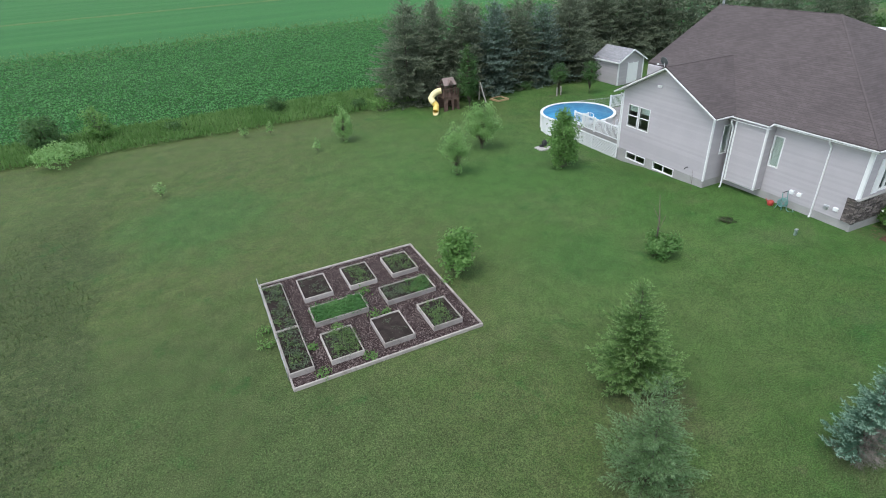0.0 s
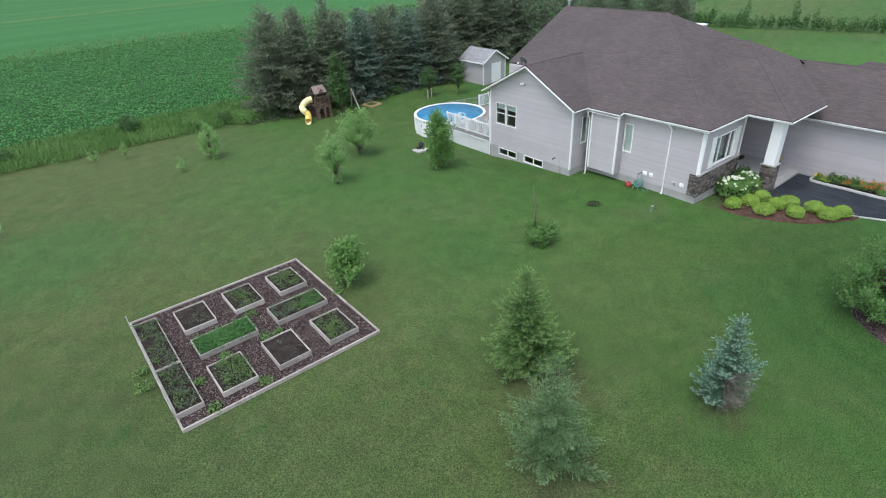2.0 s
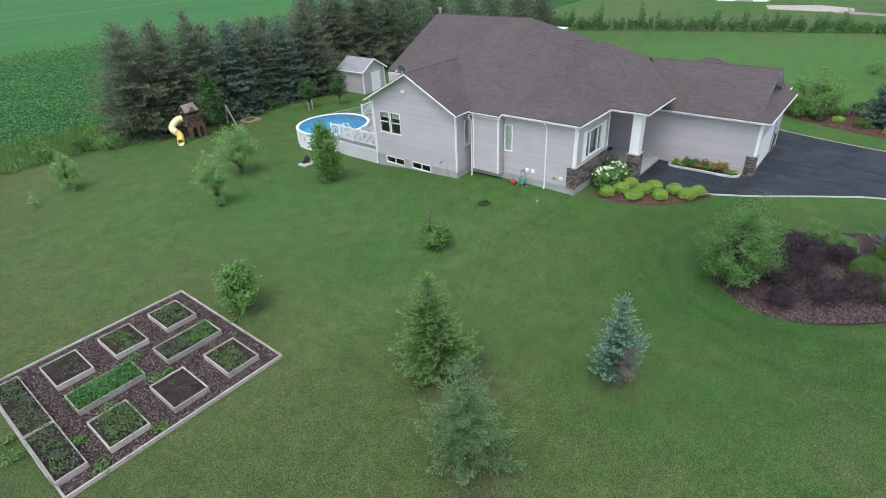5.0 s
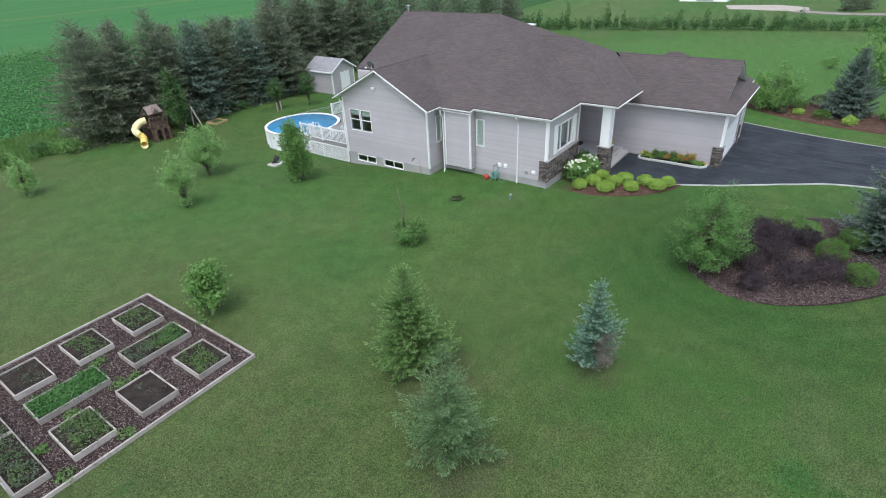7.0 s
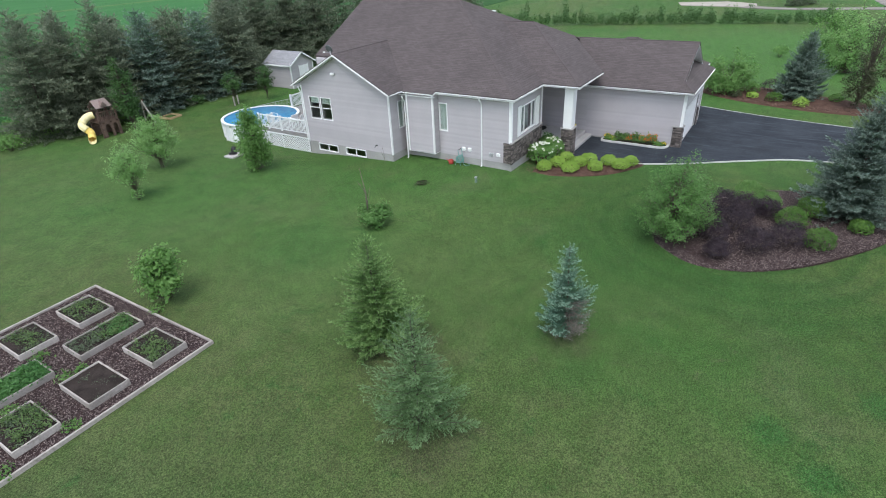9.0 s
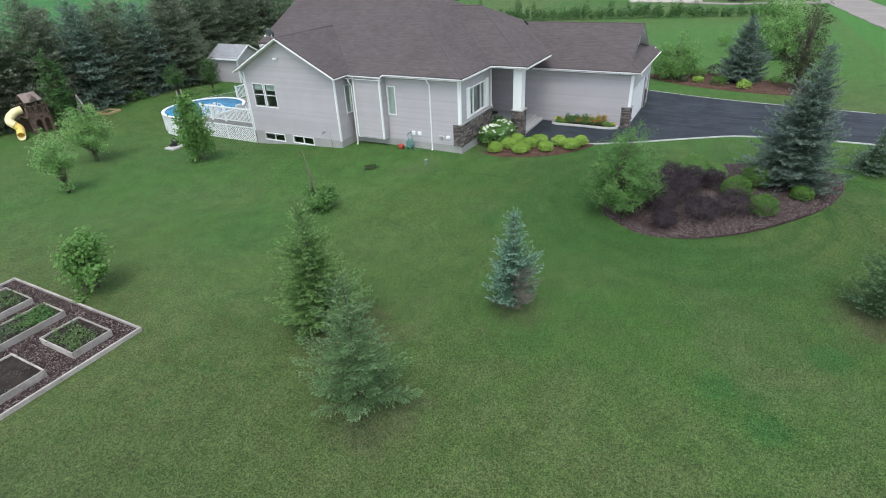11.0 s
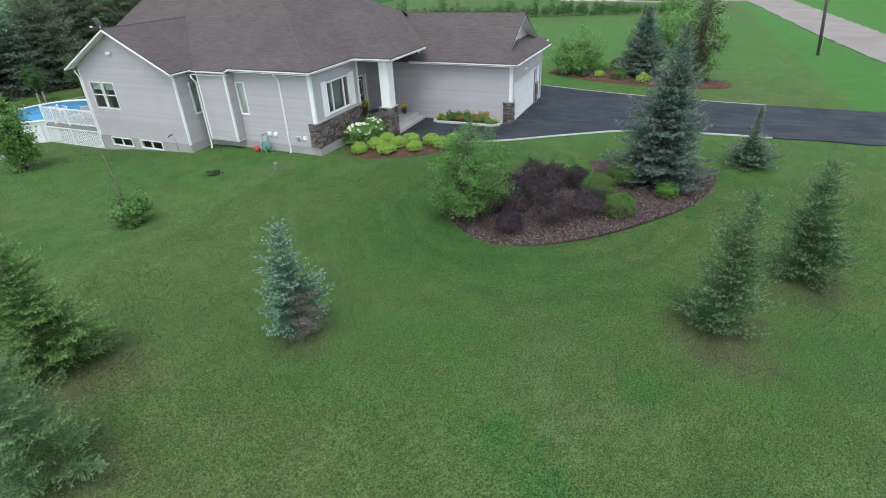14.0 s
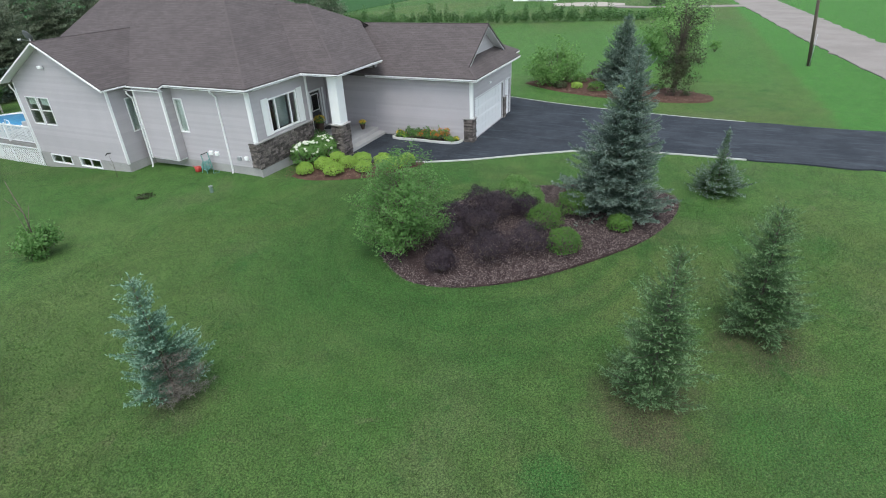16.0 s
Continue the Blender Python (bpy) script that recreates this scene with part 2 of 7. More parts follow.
    fade = n.new("ShaderNodeMath")
    fade.operation = "MULTIPLY"
    l.new(tail.outputs[0], fade.inputs[0])
    l.new(span(n, l, sep.outputs[1], 40.0, 30.0, 0.1, 1), fade.inputs[1])
    west = fade.outputs[0]
    weeds = ramp(n, l, noise_node(n, l, pos, 3.0, 6, 0.75), [(0.34, (0.02, 0.04, 0.013)), (0.5, (0.05, 0.068, 0.028)), (0.68, (0.095, 0.115, 0.052))])
    col = mix(n, l, west, col, weeds)
    col = mix(n, l, span(n, l, tuft, 0.5, 0.68, 0.0, 0.36), col, (0.026, 0.072, 0.016))
    col = mix(n, l, span(n, l, noise_node(n, l, pos, 2.1, 6, 0.75), 0.54, 0.68, 0.0, 0.3), col, (0.03, 0.085, 0.02))
    col = mix(n, l, span(n, l, blade, 0.48, 0.7, 0.0, 0.6), col, (0.15, 0.195, 0.08))
    # clover and bare specks
    col = mix(n, l, span(n, l, noise_node(n, l, pos, 0.42, 7, 0.78), 0.56, 0.68, 0, 0.6), col, (0.028, 0.098, 0.022))
    speck = noise_node(n, l, pos, 23.0, 3, 0.85)
    clump = noise_node(n, l, pos, 1.1, 4, 0.6)
    tone = n.new("ShaderNodeHueSaturation")
    val = n.new("ShaderNodeMath")
    val.operation = "MULTIPLY"
    l.new(span(n, l, speck, 0.36, 0.64, 0.46, 1.46), val.inputs[0])
    l.new(span(n, l, clump, 0.33, 0.67, 0.86, 1.03), val.inputs[1])
    l.new(val.outputs[0], tone.inputs["Value"])
    l.new(col, tone.inputs["Color"])
    col = tone.outputs[0]
    l.new(col, p.inputs["Base Color"])
    p.inputs["Roughness"].default_value, p.inputs["Specular IOR Level"].default_value = 0.85, 0.15
    hgt = n.new("ShaderNodeMath")
    hgt.operation = "ADD"
    l.new(tuft, hgt.inputs[0])
    l.new(blade, hgt.inputs[1])
    bump(n, l, p, hgt.outputs[0], 0.7, 0.06)
    return m


def shingle_material(name, a, b, c, tab=0.3, course=0.145):
    """Asphalt shingles: tabs in staggered courses, each with a tone of its own; runs on the roof's own map in metres."""
    m, n, l, p = nodes_of(name)
    uv = n.new("ShaderNodeUVMap").outputs[0]
    br = n.new("ShaderNodeTexBrick")
    br.offset, br.squash = 0.5, 1.0
    br.inputs["Scale"].default_value = 1.0
    br.inputs["Mortar Size"].default_value = 0.012
    br.inputs["Mortar Smooth"].default_value = 0.6
    br.inputs["Brick Width"].default_value, br.inputs["Row Height"].default_value = tab, course
    br.inputs["Color1"].default_value, br.inputs["Color2"].default_value = (*a, 1), (*b, 1)
    br.inputs["Mortar"].default_value = (*c, 1)
    l.new(uv, br.inputs["Vector"])
    pos = place(n)
    col = mix(n, l, span(n, l, noise_node(n, l, pos, 0.5, 5, 0.6), 0.35, 0.7, 0, 0.45), br.outputs["Color"], c)
    st = n.new("ShaderNodeMapping")
    st.inputs["Scale"].default_value = (1.2, 9.0, 1.0)
    l.new(uv, st.inputs["Vector"])
    col = mix(n, l, span(n, l, noise_node(n, l, st.outputs[0], 1.0, 4), 0.45, 0.7, 0, 0.35), col, tuple(min(1, v * 1.35) for v in b))
    col = mix(n, l, span(n, l, noise_node(n, l, pos, 60.0, 2), 0.35, 0.7, 0, 0.3), col, tuple(v * 0.5 for v in a))
    l.new(col, p.inputs["Base Color"])
    p.inputs["Roughness"].default_value, p.inputs["Specular IOR Level"].default_value = 0.9, 0.2
    bump(n, l, p, br.outputs["Fac"], -0.4, 0.015)
    return m


def glass_material(name):
    m, n, l, p = nodes_of(name)
    p.inputs["Base Color"].default_value = (0.9, 0.95, 0.94, 1)
    p.inputs["Transmission Weight"].default_value = 1.0
    p.inputs["Roughness"].default_value, p.inputs["IOR"].default_value = 0.02, 1.45
    return m


def water_material():
    m, n, l, p = nodes_of("pool_water")
    pos = place(n)
    p.inputs["Base Color"].default_value = (0.35, 0.72, 0.9, 1)
    p.inputs["Transmission Weight"].default_value = 0.8
    p.inputs["Roughness"].default_value, p.inputs["IOR"].default_value = 0.03, 1.33
    bump(n, l, p, noise_node(n, l, pos, 5.0, 3), 0.25, 0.02)
    return m


def asphalt_material():
    m, n, l, p = nodes_of("asphalt")
    pos = place(n)
    st = n.new("ShaderNodeMapping")
    st.inputs["Scale"].default_value = (3.6, 0.5, 1.0)
    l.new(pos, st.inputs["Vector"])
    col = mix(n, l, span(n, l, noise_node(n, l, pos, 0.5, 5, 0.6), 0.35, 0.65), (0.02, 0.025, 0.034), (0.035, 0.041, 0.052))
    col = mix(n, l, span(n, l, noise_node(n, l, st.outputs[0], 0.7, 6, 0.75, 0.8), 0.48, 0.68, 0, 0.55), col, (0.075, 0.086, 0.102))
    col = mix(n, l, span(n, l, noise_node(n, l, pos, 0.33, 6, 0.7, 0.6), 0.5, 0.66, 0, 0.6), col, (0.016, 0.019, 0.025))
    fine = noise_node(n, l, pos, 45.0, 3, 0.7)
    col = mix(n, l, span(n, l, fine, 0.5, 0.75, 0, 0.4), col, (0.11, 0.115, 0.125))
    l.new(col, p.inputs["Base Color"])
    p.inputs["Roughness"].default_value, p.inputs["Specular IOR Level"].default_value = 0.85, 0.2
    bump(n, l, p, fine, 0.4, 0.01)
    return m


LAWN = lawn_material()
SIDING = surface("vinyl_siding", (0.398, 0.371, 0.391), (0.442, 0.414, 0.434), 0.8, 25, 0.55, 0.05, spec=0.35, vary=0.04)
WHITE = surface("white_trim", (0.78, 0.78, 0.79), (0.83, 0.83, 0.84), 2.0, 30, 0.45, 0.03, spec=0.4)
PVC = surface("white_pvc", (0.74, 0.75, 0.77), (0.8, 0.81, 0.82), 3.0, 30, 0.4, 0.02)
CONCRETE = surface("concrete", (0.3, 0.29, 0.29), (0.4, 0.39, 0.38), 1.2, 35, 0.85, 0.2, spec=0.2, stain=(0.22, 0.21, 0.2))
PAVING = surface("pale_concrete", (0.42, 0.4, 0.4), (0.5, 0.48, 0.47), 1.2, 35, 0.85, 0.2, spec=0.2, stain=(0.33, 0.32, 0.31))
SHINGLE = shingle_material("brown_shingles", (0.092, 0.076, 0.077), (0.115, 0.097, 0.098), (0.066, 0.055, 0.056))
CAPS = surface("ridge_shingles", (0.086, 0.072, 0.073), (0.112, 0.094, 0.095), 3.0, 40, 0.9, 0.2, spec=0.2)
SHED_SHINGLE = shingle_material("grey_shingles", (0.26, 0.26, 0.28), (0.33, 0.33, 0.35), (0.2, 0.2, 0.22))
GLASS = glass_material("window_glass")
# near-black, so that shade indoors and under the deck is in the colour
UNLIT = surface("unlit_interior", (0.02, 0.02, 0.022), (0.035, 0.034, 0.034), 1.0, 10, 0.8, 0.0)
GREYSHEET = surface("grey_window_sheet", (0.2, 0.24, 0.235), (0.27, 0.31, 0.3), 3.0, 20, 0.8, 0.1)
CURTAIN = surface("pale_curtain", (0.6, 0.66, 0.62), (0.7, 0.75, 0.71), 3.0, 20, 0.8, 0.1)
STONE = surface("stone_veneer", (0.055, 0.045, 0.043), (0.2, 0.17, 0.16), 4.0, 40, 0.8, 0.5, vary=0.5)
MORTAR = surface("stone_joint", (0.06, 0.055, 0.052), (0.09, 0.082, 0.078), 4.0, 50, 0.9, 0.3)
ASPHALT = asphalt_material()
GRAVEL = surface("gravel_road", (0.2, 0.175, 0.165), (0.28, 0.25, 0.235), 0.3, 12, 0.9, 0.4, spec=0.2)
YARD = surface("tan_yard_gravel", (0.33, 0.29, 0.26), (0.42, 0.375, 0.34), 0.5, 12, 0.9, 0.3, spec=0.2)
KERB = surface("concrete_kerb", (0.42, 0.42, 0.41), (0.55, 0.55, 0.54), 1.5, 25, 0.8, 0.1, spec=0.2)
MULCH = surface("bark_mulch", (0.024, 0.016, 0.017), (0.06, 0.041, 0.04), 3.0, 24, 0.95, 0.8, spec=0.1)
REDMULCH = surface("red_brown_mulch", (0.05, 0.028, 0.022), (0.125, 0.075, 0.058), 3.0, 24, 0.95, 0.8, spec=0.1)
REDCHIP = foliage("red_brown_chips", (0.045, 0.025, 0.02), (0.26, 0.165, 0.13), thin=0.0, rough=0.9, patch=14.0)
CHIP = foliage("bark_chips", (0.03, 0.021, 0.022), (0.3, 0.24, 0.228), thin=0.0, rough=0.9, patch=14.0)
SOIL = surface("black_soil", (0.017, 0.013, 0.012), (0.052, 0.041, 0.037), 3.0, 30, 0.95, 0.9, spec=0.1)
TIMBER = surface("weathered_timber", (0.29, 0.26, 0.24), (0.46, 0.42, 0.395), 1.6, 18, 0.8, 0.3, spec=0.2, vary=0.18, stain=(0.17, 0.145, 0.13))
BROWNWOOD = surface("brown_stained_wood", (0.1, 0.06, 0.048), (0.16, 0.1, 0.08), 3.0, 35, 0.7, 0.2, vary=0.15)
DECKWOOD = surface("grey_deck_boards", (0.2, 0.19, 0.19), (0.28, 0.27, 0.265), 2.0, 35, 0.75, 0.2, vary=0.12)
POLEWOOD = surface("pole_wood", (0.075, 0.055, 0.045), (0.13, 0.1, 0.085), 1.0, 30, 0.85, 0.4)
BARK = surface("bark", (0.1, 0.082, 0.068), (0.19, 0.16, 0.135), 6.0, 40, 0.9, 0.5, spec=0.1)
TWIG = surface("grey_spruce_bark", (0.075, 0.07, 0.055), (0.13, 0.12, 0.1), 6.0, 40, 0.9, 0.5, spec=0.1)
YELLOW = surface("yellow_plastic", (0.75, 0.52, 0.09), (0.8, 0.6, 0.2), 1.5, 20, 0.4, 0.0)
PALEYELLOW = surface("faded_yellow_plastic", (0.8, 0.68, 0.33), (0.84, 0.74, 0.45), 1.5, 20, 0.45, 0.0)
LINER = surface("pool_liner", (0.015, 0.14, 0.34), (0.07, 0.32, 0.5), 2.5, 8, 0.5, 0.0)
WATER = water_material()
BLACK = surface("black_plastic", (0.012, 0.012, 0.013), (0.022, 0.022, 0.024), 4, 30, 0.5, 0.0)
RED = surface("red_plastic", (0.34, 0.035, 0.03), (0.42, 0.06, 0.045), 4, 30, 0.45, 0.0)
TEAL = surface("green_hose", (0.1, 0.26, 0.24), (0.2, 0.38, 0.35), 8, 40, 0.5, 0.0)
GREYMETAL = surface("grey_metal", (0.32, 0.33, 0.35), (0.42, 0.43, 0.45), 4, 30, 0.45, 0.0, metal=0.4)
DARKMETAL = surface("dark_grey_metal", (0.1, 0.105, 0.115), (0.15, 0.155, 0.165), 4, 30, 0.5, 0.0, metal=0.3)
GREENBOX = surface("green_painted_post", (0.13, 0.2, 0.16), (0.2, 0.27, 0.22), 5, 30, 0.5, 0.0)
DOORPAINT = surface("dark_door_paint", (0.03, 0.03, 0.032), (0.045, 0.045, 0.047), 2, 30, 0.4, 0.0)
TERRACOTTA = surface("dark_plant_pot", (0.05, 0.03, 0.022), (0.09, 0.055, 0.04), 4, 30, 0.6, 0.0)

SPRUCE = foliage("dark_spruce_needles", (0.096, 0.126, 0.081), (0.2, 0.238, 0.16), thin=0.45)
YOUNGSPRUCE = foliage("green_spruce_needles", (0.09, 0.185, 0.052), (0.205, 0.33, 0.108), thin=0.5)
DUSKSPRUCE = foliage("deep_green_spruce_needles", (0.05, 0.105, 0.042), (0.12, 0.205, 0.09), thin=0.42)
GREYSPRUCE = foliage("grey_green_spruce_needles", (0.1, 0.19, 0.078), (0.205, 0.315, 0.145), thin=0.5)
BLUESPRUCE = foliage("blue_spruce_needles", (0.06, 0.14, 0.092), (0.16, 0.28, 0.2), thin=0.4)
ROWBLUE = foliage("dusty_blue_spruce_needles", (0.062, 0.108, 0.082), (0.165, 0.226, 0.18), thin=0.4)
NEWGREEN = foliage("fresh_spruce_shoots", (0.18, 0.32, 0.105), (0.32, 0.47, 0.19), thin=0.45)
NEWGREY = foliage("pale_spruce_shoots", (0.14, 0.25, 0.115), (0.25, 0.37, 0.19), thin=0.42)
NEWBLUE = foliage("silvery_spruce_shoots", (0.2, 0.35, 0.265), (0.37, 0.525, 0.415), thin=0.35)
NEWDARK = foliage("dusky_spruce_shoots", (0.15, 0.18, 0.122), (0.27, 0.305, 0.21), thin=0.4)
NEWROW = foliage("dusty_spruce_shoots", (0.15, 0.21, 0.175), (0.28, 0.355, 0.3), thin=0.35)
DEADTWIG = foliage("dead_spruce_twigs", (0.13, 0.115, 0.1), (0.25, 0.222, 0.2), thin=0.1)
LEAF = foliage("green_leaves", (0.1, 0.22, 0.052), (0.23, 0.4, 0.125), thin=0.5)
MAPLE = foliage("maple_leaves", (0.085, 0.195, 0.05), (0.195, 0.35, 0.115), thin=0.5)
PALELEAF = foliage("pale_green_leaves", (0.17, 0.34, 0.1), (0.34, 0.52, 0.21), thin=0.5)
DEEPLEAF = foliage("deep_green_leaves", (0.05, 0.12, 0.038), (0.115, 0.22, 0.07), thin=0.45)
LIME = foliage("lime_green_leaves", (0.2, 0.34, 0.05), (0.36, 0.52, 0.11))
BOX = foliage("boxwood_leaves", (0.05, 0.125, 0.02), (0.12, 0.23, 0.045), thin=0.3)
PURPLE = foliage("purple_leaves", (0.018, 0.012, 0.017), (0.06, 0.041, 0.054), thin=0.2)
OLIVE = foliage("bronze_green_leaves", (0.036, 0.052, 0.024), (0.095, 0.108, 0.052), thin=0.3)
CROP = foliage("bean_leaves", (0.06, 0.21, 0.055), (0.11, 0.3, 0.09), thin=0.3, patch=0.12)
TALLGRASS = foliage("tall_grass_blades", (0.095, 0.205, 0.05), (0.2, 0.33, 0.11), thin=0.45, patch=0.3)
BLOOM = foliage("white_flower_heads", (0.6, 0.66, 0.48), (0.8, 0.82, 0.72), thin=0.15)
ORANGE = foliage("orange_flowers", (0.6, 0.12, 0.03), (0.75, 0.26, 0.06), thin=0.1)
GOLD = foliage("yellow_flowers", (0.7, 0.5, 0.05), (0.8, 0.62, 0.1), thin=0.1)


# ---- ground ----
GROUND = []


def ground_z(x, y):
    """Height of the ground sheet under arrays of places."""
    xs, ys, zz = GROUND
    i = np.clip(np.searchsorted(xs, x) - 1, 0, len(xs) - 2)
    j = np.clip(np.searchsorted(ys, y) - 1, 0, len(ys) - 2)
    u, v = (x - xs[i]) / (xs[i + 1] - xs[i]), (y - ys[j]) / (ys[j + 1] - ys[j])
    return (zz[j, i] * (1 - u) + zz[j, i + 1] * u) * (1 - v) + (zz[j + 1, i] * (1 - u) + zz[j + 1, i + 1] * u) * v


def ease(v, a, b):
    f = max(0.0, min(1.0, (v - a) / (b - a)))
    return f * f * (3 - 2 * f)


def ground_sheet():
    xs = np.concatenate([np.linspace(-700, -70, 10), np.linspace(-60, 110, 86), np.linspace(130, 800, 10)])
    ys = np.concatenate([np.linspace(-500, -60, 8), np.linspace(-50, 130, 91), np.linspace(150, 900, 12)])
    vs = []
    for y in ys:
        for x in xs:
            z = 0.045 * noise.noise(Vector((x * 0.07, y * 0.07, 3.1))) + 0.012 * noise.noise(Vector((x * 0.25, y * 0.25, 7.7)))
            near = max(0.0, min(1.0, (math.hypot(x - 33, y - 20) - 14) / 8)) * max(0.0, min(1.0, (math.hypot(x - 26, y + 1) - 7) / 4)) * max(0.0, min(1.0, (math.hypot(x - 37, y + 3) - 8) / 6))
            far = max(0.0, min(1.0, (120 - math.hypot(x, y)) / 40))
            bed = 0.0 if (-1.5 < x < 10 and 12.5 < y < 24.5) else 1.0
            # the ground falls a little towards the pool
            dip = ease(x, 20.5, 24.5) * ease(x, 45, 38) * ease(y, 22.5, 26.5) * ease(y, 41, 36)
            rise = ease(x, 21.0, 25.0) * ease(x, 29.5, 27.0) * ease(y, 9.5, 12.5) * ease(y, 22.0, 18.5)
            vs.append((x, y, -0.03 + z * near * far * bed - 0.33 * dip + 0.19 * rise))
    w = len(xs)
    fs = [(j * w + i, j * w + i + 1, (j + 1) * w + i + 1, (j + 1) * w + i) for j in range(len(ys) - 1) for i in range(w - 1)]
    ob = mesh_obj("ground", vs, fs, LAWN, smooth=True)
    GROUND.extend((xs, ys, np.array([v[2] for v in vs]).reshape(len(ys), w)))
    return tagged(ob, "mown green lawn with pale, worn and weedy patches", "lawn", kind="structure")


ground_sheet()


def flat(name, outline, z, mat, label, category, thick=0.3, kind="structure", parent=None):
    """A level plate with an outline in plan, its top at z."""
    bm = bmesh.new()
    top = [bm.verts.new((x, y, z)) for x, y in outline]
    low = [bm.verts.new((x, y, z - thick)) for x, y in outline]
    bm.faces.new(top)
    for i in range(len(top)):
        j = (i + 1) % len(top)
        bm.faces.new((top[j], top[i], low[i], low[j]))
    bmesh.ops.recalc_face_normals(bm, faces=bm.faces)
    ob = part(name, bm, mat, parent)
    return tagged(ob, label, category, kind=kind)


def smooth_line(points, n=8):
    """Points through a Catmull-Rom line."""
    p = [Vector((*q, 0)) for q in points]
    out = []
    for i in range(len(p) - 1):
        a, b, c, d = p[max(i - 1, 0)], p[i], p[i + 1], p[min(i + 2, len(p) - 1)]
        for k in range(n):
            t = k / n
            v = 0.5 * (2 * b + (c - a) * t + (2 * a - 5 * b + 4 * c - d) * t * t + (3 * b - a - 3 * c + d) * t ** 3)
            out.append((v.x, v.y))
    out.append((p[-1].x, p[-1].y))
    return out


def kerb(name, line, z0, z1, width, mat, label, category="kerb", parent=None):
    """A low strip along a line in plan, with rounded top edges."""
    vs, fs = [], []
    prof = [(-0.5, z0), (-0.5, z1 - 0.02), (-0.36, z1), (0.36, z1), (0.5, z1 - 0.02), (0.5, z0)]
    for i, (x, y) in enumerate(line):
        a, b = line[max(i - 1, 0)], line[min(i + 1, len(line) - 1)]
        d = Vector((b[0] - a[0], b[1] - a[1])).normalized()
        for s, z in prof:
            vs.append((x - d.y * s * width, y + d.x * s * width, z))
    k = len(prof)
    for i in range(len(line) - 1):
        for j in range(k - 1):
            fs.append((i * k + j, (i + 1) * k + j, (i + 1) * k + j + 1, i * k + j + 1))
    fs.append(tuple(range(k)))
    fs.append(tuple(reversed(range((len(line) - 1) * k, len(line) * k))))
    ob = mesh_obj(name, vs, fs, mat, parent)
    return tagged(ob, label, category, kind="structure") if parent is None else ob


def worn_edge(line, amount, seed):
    """The same line in short steps, with an uneven edge."""
    r = random.Random(seed)
    out = []
    for (ax, ay), (bx, by) in zip(line, line[1:]):
        n_ = max(1, int(math.hypot(bx - ax, by - ay) / 0.7))
        for k in range(n_):
            f = k / n_
            d = amount * (noise.noise(Vector((ax + (bx - ax) * f, ay + (by - ay) * f, seed)) * 0.9) + r.uniform(-0.5, 0.5))
            u = Vector((by - ay, ax - bx)).normalized()
            out.append((ax + (bx - ax) * f + u.x * d, ay + (by - ay) * f + u.y * d))
    return out + [line[-1]]


# driveway, with concrete edging on both sides near the house
west_edge = smooth_line([(30.0, 9.4), (30.4, 7.9), (31.15, 6.0), (32.2, 3.9), (33.1, 2.5), (34.3, 0.55), (35.35, -1.5), (35.98, -5.2), (36.1, -8.6)])
west_tail = smooth_line([(36.1, -8.6), (36.2, -13.6), (36.3, -18.0), (34.0, -21.6)])
east_edge = smooth_line([(45.6, 6.4), (44.6, 3.2), (43.8, -0.4), (43.1, -5.5), (42.85, -8.8)])
east_tail = smooth_line([(42.85, -8.8), (42.7, -14.8), (43.0, -18.2), (45.0, -20.2)])
outline = [(30.0, 10.4)] + west_edge + worn_edge(west_tail, 0.14, 1)[1:] + list(reversed(worn_edge(east_tail, 0.12, 2))) + list(reversed(east_edge))[1:] + [(45.6, 12.0), (34.9, 12.0)]
flat("driveway", outline, 0.035, ASPHALT, "dark asphalt driveway with faint tyre streaks", "driveway")
kerb("driveway_kerb_west", west_edge[6:], -0.1, 0.044, 0.06, KERB, "pale concrete edging along the driveway")
kerb("driveway_kerb_east", east_edge, -0.1, 0.046, 0.07, KERB, "pale concrete edging along the driveway")

# gravel road beyond the ditch
flat("road", worn_edge([(-60, -33.8), (34, -21.3), (58.7, -18.1), (74.8, -15.6), (114.8, -11.0), (190, -2.5)], 0.22, 3) + worn_edge([(190, -9.5), (114, -17.5), (74.6, -21.7), (34, -27.2), (-60, -40)], 0.22, 4), 0.03, GRAVEL, "pale grey-pink gravel country road", "road")


# ---- fields ----
def field_material(name, a, b, c, rows, sx, sy):
    m, n, l, p = nodes_of(name)
    pos = place(n)
    st = n.new("ShaderNodeMapping")
    st.inputs["Scale"].default_value = (sx, sy, 1)
    l.new(pos, st.inputs["Vector"])
    col = mix(n, l, span(n, l, noise_node(n, l, st.outputs[0], 1.0, 5, 0.6, 0.3), 0.35, 0.68), a, b)
    col = mix(n, l, span(n, l, noise_node(n, l, pos, rows, 4, 0.7), 0.45, 0.7, 0, 0.5), col, c)
    l.new(col, p.inputs["Base Color"])
    p.inputs["Roughness"].default_value, p.inputs["Specular IOR Level"].default_value = 0.9, 0.15
    bump(n, l, p, noise_node(n, l, pos, 4.0, 4, 0.7), 0.6, 0.1)
    return m


